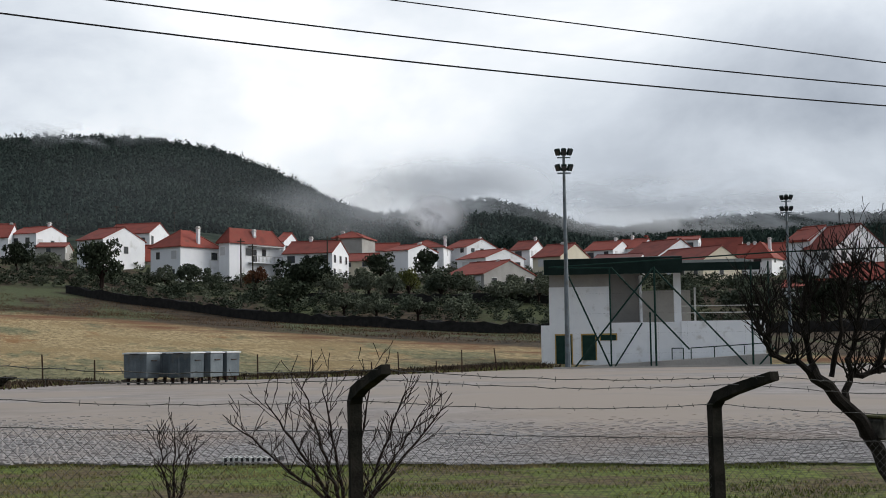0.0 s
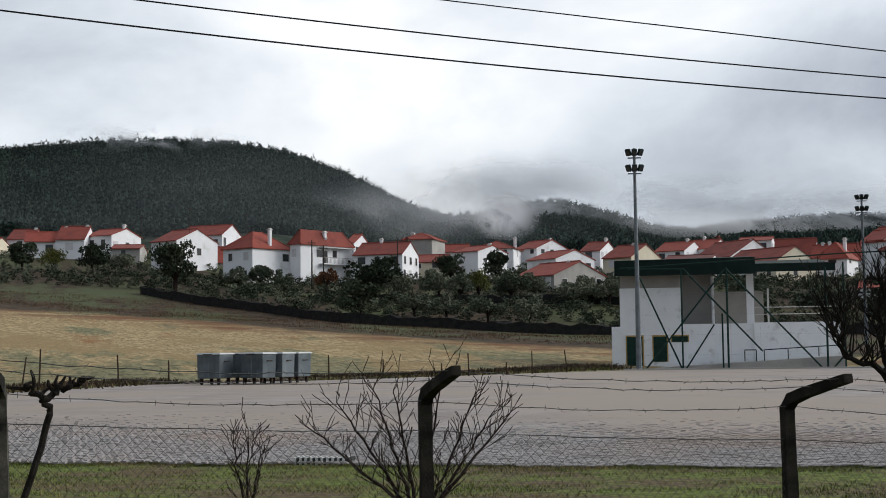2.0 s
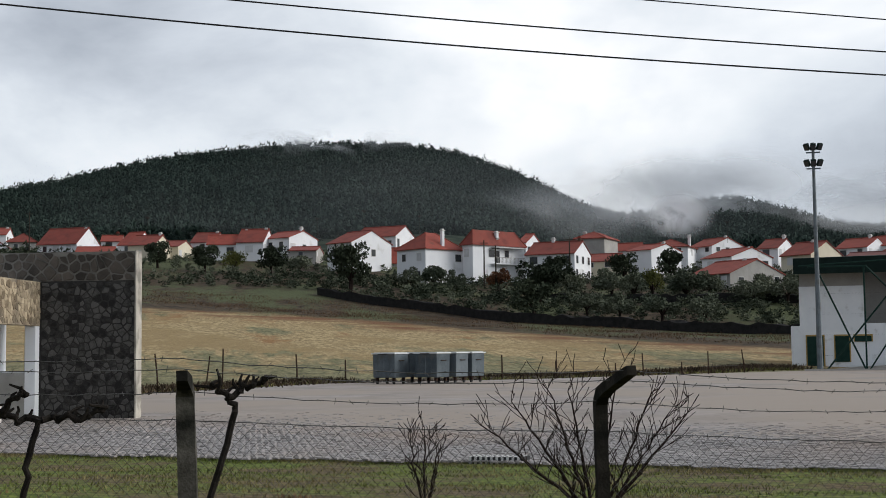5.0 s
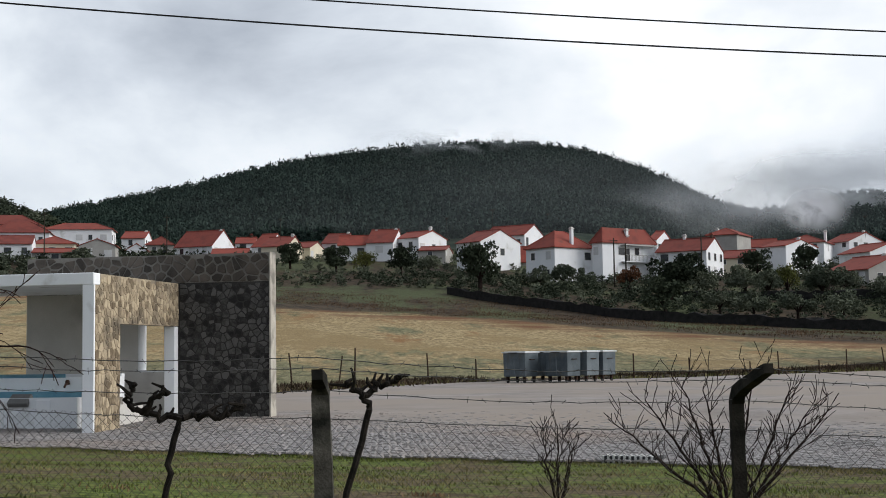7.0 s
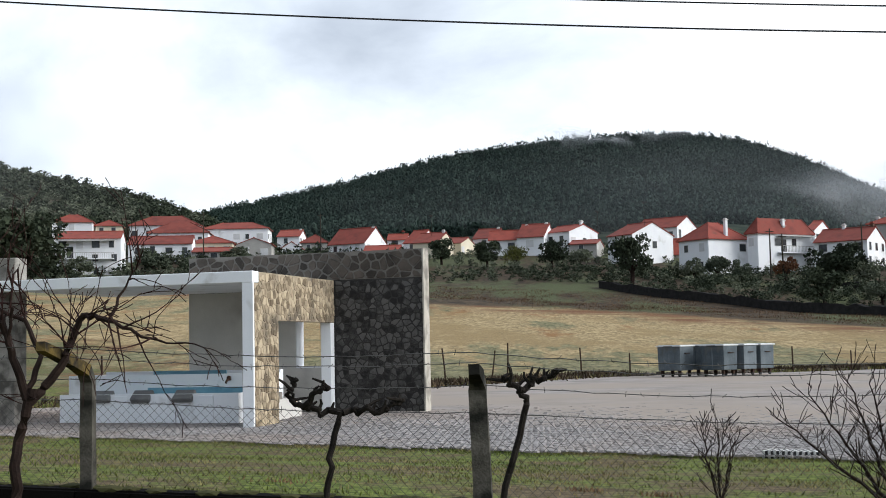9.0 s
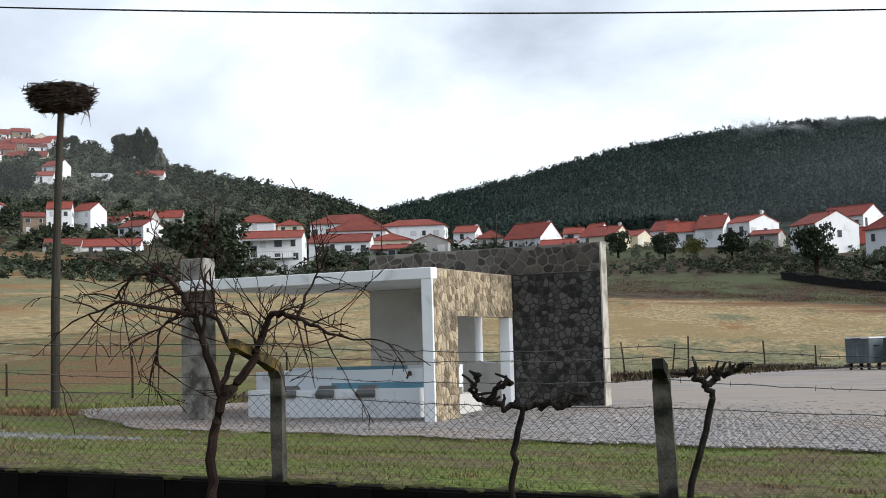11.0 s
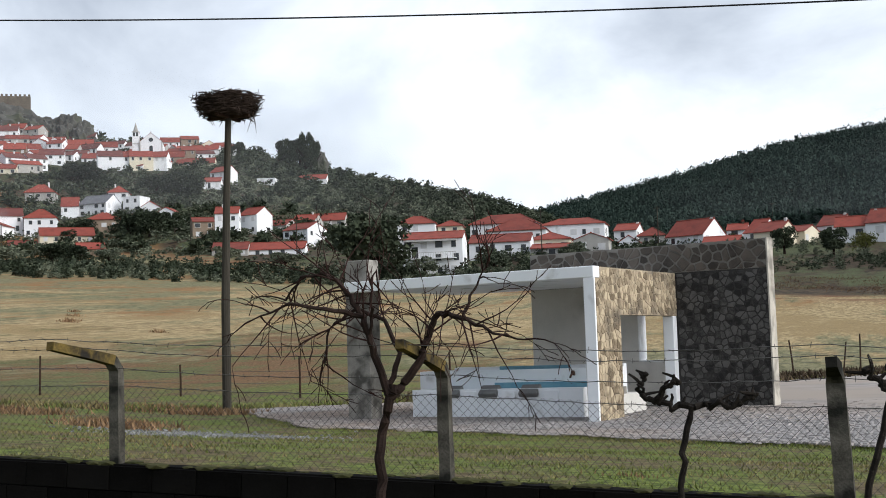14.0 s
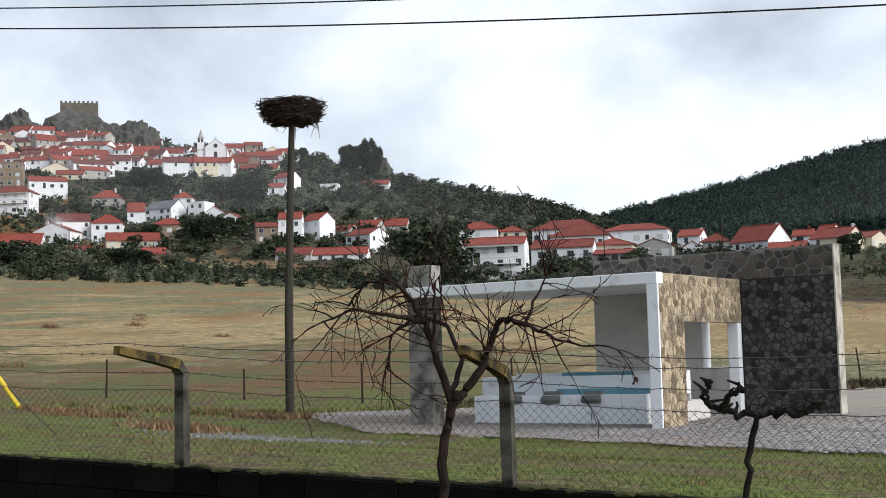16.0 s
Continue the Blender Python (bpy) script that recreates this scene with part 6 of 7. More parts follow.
scatter("hillside_scrub", 14, 43, 330, 640, 3000, (0.9, 2.6), LEAF, 3, "olive groves and scrub on the castle hill", False, clear_of_town, leaves=100)
scatter("hillside_scrub", 14, 43, 330, 640, 1100, (1.2, 3.4), LEAF_DARK, 13, "evergreen oaks scattered over the castle hill", False, clear_of_town, leaves=90)
scatter("town_gardens", 30, 42.5, 455, 600, 260, (0.9, 2.2), LEAF_DARK, 14, "dark garden trees between the old houses", False, None, leaves=90)
scatter("hillside_scrub", 12, 30, 540, 640, 420, (1.6, 3.4), LEAF_DARK, 4, "dark oak wood along the hill's crest", False, clear_of_town)


def behind_wall(az, r, x, y):
    return r > np.interp(az, [-35, -21.5, -17.5, -10.2, -4, 0, 8], [150, 147, 149, 159, 177, 191, 200])


scatter("garden_hedge", -38, 12, 146, 215, 1150, (0.35, 1.15), LEAF_DARK, 8, "dark brambles and hedges under the houses", False, behind_wall, leaves=150)
scatter("garden_scrub", -40, 8, 150, 330, 2700, (0.35, 1.05), LEAF, 5, "bushes and olive scrub between the houses", False, behind_wall, leaves=120)
scatter("garden_scrub", 6, 43, 215, 400, 1700, (0.5, 1.3), LEAF, 6, "bushes and olive scrub below the village", False, field_side, leaves=110)
scatter("garden_scrub", 22, 43, 255, 420, 900, (0.35, 0.9), LEAF, 16, "low scrub round the houses under the castle hill", False, leaves=100)
scatter("garden_hedge", 6, 43, 218, 330, 1300, (0.8, 2.2), LEAF_DARK, 15, "dark hedges and thickets below the village", False, field_side, leaves=120)

# single trees that stand out: bearing, distance, height, width, kind
for az, r, h, w, kind in ((-3.0, 190, 7.5, 6.0, "oak"), (-6.6, 200, 4.5, 5.0, "olive"), (-5.6, 198, 4.0, 4.0, "olive"), (-7.6, 199, 3.8, 3.6, "olive"), (-9.4, 196, 4.2, 4.0, "rust"),
                          (-11.2, 176, 6.0, 7.0, "oak"), (-12.6, 182, 4.6, 5.5, "olive"), (-14.3, 185, 5.0, 5.5, "olive"), (-15.2, 180, 4.6, 5.0, "olive"), (-16.0, 184, 4.6, 3.4, "gold"),
                          (-17.4, 178, 5.0, 6.5, "olive"), (-18.5, 186, 4.0, 4.5, "olive"), (-20.2, 172, 4.6, 5.5, "olive"), (-21.6, 172, 4.6, 5.5, "olive"), (-23.0, 176, 4.4, 5.0, "olive"),
                          (-10.9, 158, 5.0, 6.0, "oak"), (-13.2, 160, 3.6, 4.6, "olive"), (-14.6, 158, 3.6, 4.8, "olive"), (-16.4, 156, 3.8, 4.8, "olive"), (-18.2, 154, 4.0, 5.0, "olive"), (-12.0, 205, 5.0, 5.0, "oak"), (-14.8, 208, 5.0, 5.0, "oak"), (-16.8, 212, 5.5, 5.0, "oak"), (-27.5, 165, 5.0, 7.0, "olive"), (-30.5, 160, 5.5, 7.0, "olive"), (-33.5, 150, 6.0, 8.0, "oak"),
                          (5.2, 230, 5.0, 5.0, "oak"), (3.2, 228, 5.0, 5.5, "oak"), (2.0, 226, 4.0, 5.0, "gold"), (0.4, 222, 5.0, 5.5, "oak"), (-0.8, 215, 4.0, 5.0, "olive"),
                          (22.7, 225, 11.5, 14.5, "oak"), (17.5, 238, 5.0, 7.0, "olive"), (20.5, 232, 4.0, 6.0, "olive"), (14.0, 240, 4.5, 7.0, "olive"),
                          (33.0, 375, 8.5, 11.0, "oak"), (32.2, 372, 8.0, 10.0, "oak"), (31.3, 380, 6.5, 9.0, "oak"), (34.9, 398, 6.5, 8.0, "oak"), (35.1, 512, 9, 15, "oak"), (34.4, 508, 8, 11, "oak"), (31.0, 470, 10, 13, "oak"), (30.4, 474, 9, 12, "oak"), (31.9, 478, 8, 10, "oak"), (28.35, 604, 7.0, 6.5, "oak"), (38.0, 290, 4.5, 7, "olive"), (36.2, 285, 5.0, 8, "oak"), (35.2, 284, 4.5, 7, "oak"), (33.9, 282, 4.5, 7, "olive"), (40.6, 262, 6.0, 11, "oak"), (29.0, 290, 4.5, 8, "olive"), (26.5, 265, 4, 8, "olive"),
                          (35.5, 385, 6, 7, "oak"), (38.4, 420, 7, 9, "oak"), (28.7, 600, 6, 7, "oak")):
    tx, ty = polar(az, r)
    tree(tx, ty, h, w, kind)
for az, r, h, w in ((26.5, 598, 13, 7.5), (26.05, 600, 13.5, 8), (25.75, 600, 16, 7), (25.5, 598, 19, 8), (25.15, 598, 16.5, 7.5), (26.3, 597, 10, 8), (25.3, 596, 12, 9)):
    tx, ty = polar(az, r)
    tree(tx, ty, h, w, "oak", group="tall trees on the crest")


# ---- bare trees, shrubs and vines by the fence ----
def grow(bm, p, d, length, rad, level, r, droop=0.0, side=2.6, up=0.12):
    """A crooked shoot with side shoots."""
    n = 5
    pts, rr = [p.copy()], [rad]
    d = d.normalized()
    for i in range(n):
        d = (d + Vector((r.gauss(0, 0.16), r.gauss(0, 0.16), r.gauss(0, 0.12) + up - droop)) * 0.7).normalized()
        p = p + d * (length / n)
        pts.append(p.copy())
        rr.append(max(rad * (1 - 0.75 * (i + 1) / n), 0.0029))
    tube(bm, pts, rr, 5 if level > 1 else 4, False)
    if level <= 0:
        return
    for k in range(int(side + r.random())):
        i = r.randint(1, n)
        a = r.uniform(0, math.tau)
        q = (d + Vector((math.cos(a), math.sin(a) * 0.8, r.uniform(-0.2, 0.7))) * 0.85).normalized()
        grow(bm, pts[i], q, length * r.uniform(0.4, 0.7), rr[i] * 0.65, level - 1, r, droop, side, up)


def limb(bm, pts, r0, r1, r, sides=8, kink=0.012):
    pts = [Vector(p) for p in pts]
    fine = []
    for a, b in zip(pts, pts[1:]):
        for k in range(4):
            fine.append(a.lerp(b, k / 4) + Vector((r.gauss(0, kink), r.gauss(0, kink), r.gauss(0, kink))))
    fine.append(pts[-1])
    n = len(fine)
    tube(bm, fine, [r0 + (r1 - r0) * i / (n - 1) for i in range(n)], sides)
    return fine


def bare_tree():
    r = random.Random(12)
    y = 8.6
    e = base("bare_tree", -3.68, y, -0.45, 0, "leafless fig-like tree with drooping reddish twigs before the wall", "tree")
    o = Vector((-3.68, y, -0.45))
    P = lambda x, dy, z: Vector((x, y + dy, z)) - o
    bm = bmesh.new()
    limb(bm, [P(-3.66, 0, -0.6), P(-3.68, 0, 0.55), P(-3.69, 0, 0.87), P(-3.58, 0, 1.21), P(-3.55, 0, 1.30)], 0.038, 0.034, r)
    part("trunk", bm, BARK, e)
    limbs = (([P(-3.58, 0, 1.20), P(-3.64, -0.03, 1.39), P(-3.69, -0.08, 1.61), P(-3.73, -0.1, 1.78), P(-3.82, -0.1, 1.91), P(-3.92, -0.05, 2.03), P(-4.08, 0, 2.11), P(-4.26, 0.05, 2.08), P(-4.42, 0.1, 1.93)], 0.032, 0.007),
             ([P(-3.58, 0, 1.20), P(-3.49, 0.05, 1.31), P(-3.37, 0.1, 1.49), P(-3.31, 0.1, 1.65), P(-3.23, 0.05, 1.78), P(-3.10, 0, 1.77), P(-2.94, -0.05, 1.72), P(-2.77, -0.1, 1.63), P(-2.55, -0.1, 1.58)], 0.036, 0.006),
             ([P(-3.60, 0.05, 1.30), P(-3.58, 0.2, 1.52), P(-3.72, 0.3, 1.76), P(-3.98, 0.35, 1.86), P(-4.2, 0.35, 1.72), P(-4.24, 0.35, 1.46)], 0.022, 0.006),
             ([P(-3.73, -0.1, 1.78), P(-3.95, -0.25, 1.84), P(-4.2, -0.3, 1.88), P(-4.5, -0.3, 1.78)], 0.02, 0.005),
             ([P(-3.01, -0.02, 1.74), P(-2.98, 0, 1.85), P(-2.93, 0.05, 1.98), P(-2.84, 0.08, 2.13)], 0.014, 0.004),
             ([P(-3.69, -0.08, 1.62), P(-3.63, -0.15, 1.82), P(-3.62, -0.2, 2.0), P(-3.56, -0.2, 2.12)], 0.013, 0.004))
    for pts, r0, r1 in limbs:
        bm = bmesh.new()
        f = limb(bm, pts, r0, r1, r, 7, 0.006)
        b = part("limb", bm, BARK, e)
        bm = bmesh.new()
        for i in range(8, len(f)):
            for k in range(1 if r.random() < 0.8 else 0):
                out = (f[i] - f[i - 1]).normalized()
                sidew = Vector((r.gauss(0, 0.6), r.gauss(0, 0.5), r.gauss(-0.05, 0.55)))
                grow(bm, f[i], out * 0.5 + sidew, r.uniform(0.26, 0.6), 0.0072, 2, r, r.choice((0.0, 0.10, 0.22)), 1.9, 0.06)
        tagged(part("twig", bm, TWIG, b), kind="stuff")


bare_tree()


def corner_tree():
    r = random.Random(31)
    y = 9.9
    e = base("bare_tree", 7.3, y, 0.1, 0, "dark leafless tree with upright shoots beside the fence", "tree")
    o = Vector((7.3, y, 0.1))
    P = lambda x, dy, z: Vector((x, y + dy, z)) - o
    bm = bmesh.new()
    limb(bm, [P(7.35, 0, -0.1), P(7.13, 0, 0.45), P(6.78, 0, 0.95), P(6.42, 0, 1.28)], 0.07, 0.05, r)
    part("trunk", bm, VINE, e)
    limbs = (([P(6.6, 0, 1.12), P(6.3, 0, 1.32), P(6.05, 0, 1.42), P(5.98, 0.0, 1.6), P(6.05, 0, 1.85)], 0.032, 0.008),
             ([P(6.5, 0, 1.2), P(6.42, 0.1, 1.55), P(6.45, 0.1, 1.8), P(6.5, 0.1, 2.0)], 0.03, 0.006),
             ([P(6.75, 0, 0.98), P(6.85, 0.1, 1.2), P(7.15, 0.1, 1.25), P(7.5, 0.1, 1.3)], 0.035, 0.015),
             ([P(6.84, 0.08, 1.17), P(6.87, 0.04, 1.5), P(6.95, 0, 1.85), P(7.05, 0, 2.1)], 0.028, 0.006),
             ([P(7.15, 0.1, 1.24), P(7.2, 0.0, 1.6), P(7.25, 0, 2.1)], 0.026, 0.006),
             ([P(6.62, 0, 1.2), P(6.68, -0.1, 1.6), P(6.72, -0.1, 1.95), P(6.8, -0.1, 2.15)], 0.026, 0.005))
    for pts, r0, r1 in limbs:
        bm = bmesh.new()
        f = limb(bm, pts, r0, r1, r, 7, 0.012)
        b = part("limb", bm, VINE, e)
        bm = bmesh.new()
        for i in range(3, len(f)):
            for k in range(3):
                grow(bm, f[i], Vector((r.gauss(0, 0.7), r.gauss(0, 0.5), 0.5)), r.uniform(0.16, 0.42), 0.010, 2, r, 0.0, 2.4, 0.14)
        tagged(part("twig", bm, VINE, b), kind="stuff")


corner_tree()


def shrub(x, y, stems, spread, height, seed, label, mat, thick=0.016):
    """A fan of long arching stems with short ascending twigs along them."""
    r = random.Random(seed)
    e = base("bare_shrub", x, y, float(ground(x, y)), 0, label, "shrub", "leafless shrubs behind the fence")
    for k in range(stems):
        t = ((k + 0.5) / stems * 2 - 1) if stems > 1 else 0.0
        t += r.uniform(-0.12, 0.12)
        tall = height * (1 - 0.35 * abs(t)) * r.uniform(0.88, 1.08)
        bm = bmesh.new()
        pts, rr, n = [], [], 11
        sway = r.uniform(-0.08, 0.08)
        for i in range(n + 1):
            f = i / n
            pts.append(Vector((t * spread * (f ** 0.85) + r.gauss(0, 0.008), sway * f + r.gauss(0, 0.01), -0.1 + (tall + 0.1) * f ** (1 - 0.25 * abs(t)) + r.gauss(0, 0.006))))
            rr.append(thick * (1 - 0.8 * f) + 0.0012)
        tube(bm, pts, rr, 6, False)
        for i in range(2, n + 1):
            way = (pts[i] - pts[i - 1]).normalized()
            for q in range(2):
                side = Vector((r.choice((-1, 1)) * r.uniform(0.35, 0.95), r.gauss(0, 0.4), r.uniform(0.0, 0.5)))
                grow(bm, pts[i], way * 0.7 + side, height * r.uniform(0.08, 0.30), max(rr[i] * 0.4, 0.0032), 1, r, 0.0, 1.7, 0.09)
        part("stem", bm, mat, e)
    return e


shrub(2.50, 10.3, 8, 0.95, 1.1, 57, "leafless shrub with many thin dark stems", BARK, 0.016)
shrub(1.14, 10.3, 3, 0.2, 0.7, 53, "small leafless sapling with upright twigs", BARK, 0.010)


def vine(x, y, trunk, arms, seed):
    r = random.Random(seed)
    e = base("grape_vine", x, y, -0.45, 0, "old pruned grape vine with black gnarled arms", "vine", "vines along the wall")
    o = Vector((x, y, -0.45))
    bm = bmesh.new()
    limb(bm, [Vector((a, y, b)) - o for a, b in trunk], 0.023, 0.021, r, 8, 0.008)
    part("trunk", bm, VINE, e)
    for arm in arms:
        bm = bmesh.new()
        f = limb(bm, [Vector((a, y + r.uniform(-0.04, 0.04), b)) - o for a, b in arm], 0.024, 0.014, r, 8, 0.012)
        for q in f[2:]:
            bmesh.ops.create_icosphere(bm, subdivisions=1, radius=r.uniform(0.014, 0.027), matrix=Matrix.Translation(q))
            if r.random() < 0.7:
                d = Vector((r.gauss(0, 0.5), r.gauss(0, 0.3), abs(r.gauss(0.5, 0.5)))).normalized()
                l = r.uniform(0.04, 0.13)
                tube(bm, [q, q + d * l * 0.6 + Vector((r.gauss(0, 0.012), 0, 0)), q + d * l], [0.014, 0.011, 0.007], 5)
        part("arm", bm, VINE, e)
    return e


vine(-1.63, 8.9, [(-1.62, -0.5), (-1.63, 0.48), (-1.6, 0.79), (-1.53, 1.10)], ([(-1.53, 1.10), (-1.66, 1.10), (-1.8, 1.14), (-1.88, 1.22), (-1.83, 1.32)], [(-1.53, 1.10), (-1.4, 1.11), (-1.25, 1.09), (-1.1, 1.17)], [(-1.78, 1.14), (-1.68, 1.24), (-1.6, 1.26)]), 61)
vine(-0.45, 8.9, [(-0.5, -0.5), (-0.45, 0.48), (-0.35, 0.85), (-0.26, 1.12), (-0.31, 1.22)], ([(-0.31, 1.22), (-0.38, 1.25), (-0.42, 1.31)], [(-0.31, 1.22), (-0.2, 1.28), (-0.1, 1.32), (-0.05, 1.35)]), 62)


# ---- small things on the grass ----
def drain():
    e = base("drain_grating", 2.99, 18.0, 0.05, -27, "dark drain channel with pale concrete bars", "drain")
    for i in range(10):
        one_box("bar", TRIM, e, -0.38 + i * 0.076, -0.344 + i * 0.076, -0.18, 0.18, -0.1, 0.03)
        one_box("slot", RUBBER, e, -0.344 + i * 0.076, -0.304 + i * 0.076, -0.178, 0.178, -0.1, 0.029)


drain()


def clods():
    """Dark clods and stones thrown up along the edge of the field."""
    r = random.Random(19)
    bm = bmesh.new()
    for i in range(520):
        x = r.uniform(-7, 30)
        s = r.uniform(0.05, 0.17)
        y = float(far_edge(x)) + 0.9 + r.gauss(0, 0.45)
        m = Matrix.Translation((x, y, float(ground(x, y)) + s * 0.3)) @ pose(0, 0, 0, r.uniform(0, 90), 0, r.uniform(0, 360)) @ Matrix.Diagonal((s * 1.4, s, s * 0.75, 1))
        bmesh.ops.create_icosphere(bm, subdivisions=1, radius=1, matrix=m)
    tagged(part("clods", bm, CLOD), "dark clods and stones along the field's edge", "rubble", kind="stuff")


CLOD = island_tint(material("dark_clods", (0.035, 0.028, 0.022), (0.13, 0.11, 0.09), 0.95, 3, 20, 0.3, gloss=0.1), 0.5)
clods()
bm = bmesh.new()
tube(bm, [(-12.6, 14, 1.85), (-12.24, 14, 1.42), (-11.93, 14, 1.06)], 0.035, 8)
tagged(part("guy_guard", bm, YELLOWP), "bright yellow plastic guard on a stay wire", "cable guard")
bm = bmesh.new()
tube(bm, [(-15.2, 14, 5.2), (-12.24, 14, 1.42), (-11.2, 14, float(ground(-11.2, 14)) - 0.1)], 0.008, 5)
tagged(part("stay_wire", bm, WIRE), "taut steel stay wire", "wire")


GRASSBLADE = island_tint(material("short_winter_grass", (0.055, 0.078, 0.016), (0.162, 0.185, 0.048), 0.9, 0.5, 6, 0.0, stain=(0.22, 0.18, 0.085), stain_scale=0.9, stain_at=0.53, gloss=0.15), 0.45)
DRYBLADE = island_tint(material("dry_grass_tufts", (0.14, 0.075, 0.04), (0.30, 0.20, 0.11), 0.9, 0.5, 6, 0.0, gloss=0.15), 0.5)


def blades(name, n, area, size, mat, seed, label, clump=None):
    r = np.random.RandomState(seed)
    if clump is None:
        x = r.uniform(area[0], area[1], n)
        lo, hi = 9.5, plaza_edge(x) + 0.25
        hi = np.where(x < -13, 33, hi)
        y = lo + (hi - lo) * r.uniform(0, 1, n)
        keepit = fnoise(x, y, 0.7, 15) + fnoise(x, y, 3.2, 16) + r.normal(size=n) * 0.3 > 0.22
        x, y = x[keepit], y[keepit]
    else:
        c = np.array(clump)[r.randint(0, len(clump), n)]
        x, y = c[:, 0] + r.normal(size=n) * c[:, 2], c[:, 1] + r.normal(size=n) * c[:, 2] * 0.6
    n = len(x)
    z = ground(x, y)
    h = r.uniform(size[0], size[1], n)
    a = r.uniform(0, math.tau, n)
    w = h * 0.16 + 0.003
    lx, ly = r.normal(size=n) * h * 0.5, r.normal(size=n) * h * 0.5
    V = np.stack([np.stack([x - np.cos(a) * w, y - np.sin(a) * w, z - 0.01], -1), np.stack([x + np.cos(a) * w, y + np.sin(a) * w, z - 0.01], -1), np.stack([x + lx, y + ly, z + h], -1)], 1).reshape(-1, 3)
    F = np.arange(n * 3).reshape(-1, 3)
    return tagged(joined(name, V, F, mat), label, "grass", kind="stuff")


blades("grass", 90000, (-16, 9), (0.015, 0.045), GRASSBLADE, 3, "short winter grass on the bank")
edge_clumps = [(x, float(plaza_edge(x)) + 0.18 + 0.22 * math.sin(x * 1.9) + 0.15 * math.sin(x * 4.3), 0.24) for x in np.arange(-16, 9, 0.3)]
edge_clumps += [(-2.3, 25.3, 0.55), (-1.2, 24.6, 0.5), (-3.6, 25.0, 0.35), (-4.6, 24.2, 0.4), (-9.0, 25.2, 0.45)]
blades("edge_grass", 16000, None, (0.015, 0.05), GRASSBLADE, 23, "grass creeping over the edge of the setts", edge_clumps)
blades("dry_grass", 4200, None, (0.06, 0.2), DRYBLADE, 4, "russet tufts of dead grass", [(-20, 33.5, 0.8), (-22, 34, 0.9), (-18.4, 31.4, 0.5), (-17.4, 31.2, 0.45), (-23, 30, 0.8), (-25, 31, 0.8), (-15.2, 22.5, 0.5), (-16.4, 24.5, 0.6)])
blades("dead_grass", 420, None, (0.012, 0.05), DRYBLADE, 14, "small tufts of dead grass on the bank", [(0.15, 11.2, 0.13), (0.75, 10.9, 0.10), (-2.4, 11.0, 0.14), (-7.4, 12.2, 0.2), (-9.0, 12.6, 0.2), (4.1, 11.4, 0.13)])
blades("field_tuft", 520, None, (0.10, 0.34), DRYBLADE, 24, "pale dry tufts standing in the stubble", [(-62.1, 76.5, 0.35), (-62.5, 77.4, 0.35), (-60.0, 84.3, 0.35), (-59.4, 83.0, 0.35), (-48.4, 77.7, 0.35), (-40.8, 48.0, 0.35), (-69.4, 97.9, 0.35), (-64.6, 90.9, 0.35)])
BRUSH_SLOPE = island_tint(material("brown_winter_brush", (0.05, 0.030, 0.018), (0.15, 0.095, 0.055), 0.95, 0.5, 6, 0.0, gloss=0.1), 0.5)
BRUSH = island_tint(material("dead_brown_brush", (0.025, 0.018, 0.012), (0.09, 0.065, 0.042), 0.95, 0.5, 6, 0.0, gloss=0.1), 0.5)
blades("dead_brush", 16000, None, (0.10, 0.38), BRUSH, 6, "dead brown brush along the field fence", [(x, float(far_edge(x)) + 1.6, 0.9) for x in np.arange(-14, 31, 0.8) if not 2.2 < x < 10])
wrng = random.Random(71)
slope = []
for i in range(420):
    w_az = wrng.uniform(-27, 16)
    w_far = float(np.interp(w_az, [-20, 0, 16], [126, 156, 190]))
    slope.append((*polar(w_az, w_far + wrng.uniform(-6, 22)), wrng.uniform(0.8, 2.6)))
blades("brown_brush", 30000, None, (0.05, 0.24), BRUSH_SLOPE, 8, "low brown winter brush on the slope over the field", slope)
blades("rough_grass", 9000, None, (0.06, 0.22), GRASSBLADE, 7, "rough green verge along the field fence", [(x, float(far_edge(x)) + 0.5, 0.5) for x in np.arange(-26, 31, 0.8) if not 2.2 < x < 10])


def stone_trough():
    e = base("stone_trough", 7.06, 9.8, 0.0, 0, "dark stone trough with moss on its rim", "trough")
    z0 = float(ground(7.2, 9.9)) - 0.05
    for x in (0.5,):
        one_box("leg", CONCRETE, e, x, x + 0.12, 0.05, 0.3, z0, 0.66, 0.01)
    one_box("bowl", CONCRETE, e, -0.02, 0.68, 0.0, 0.36, 0.66, 0.84, 0.02)
    one_box("moss", MOSS, e, -0.01, 0.67, 0.01, 0.35, 0.841, 0.865, 0.008)


stone_trough()
PEBBLE = island_tint(material("pale_gravel", (0.11, 0.112, 0.115), (0.24, 0.24, 0.24), 0.9, 3, 20, 0.0), 0.4)


def gravel():
    r = random.Random(19)
    bm = bmesh.new()
    for i in range(1500):
        x = r.gauss(-12.2, 1.1)
        y = 20.9 - (x + 12.2) * 0.45 + r.gauss(0, 1.1)
        s = r.uniform(0.012, 0.034)
        bmesh.ops.create_cone(bm, cap_ends=True, segments=5, radius1=s * 1.3, radius2=s * 0.7, depth=s, matrix=Matrix.Translation((x, y, float(ground(x, y)) + s * 0.3)))
    tagged(part("gravel", bm, PEBBLE), "scattered pale gravel on the grass", "gravel", kind="stuff")


gravel()


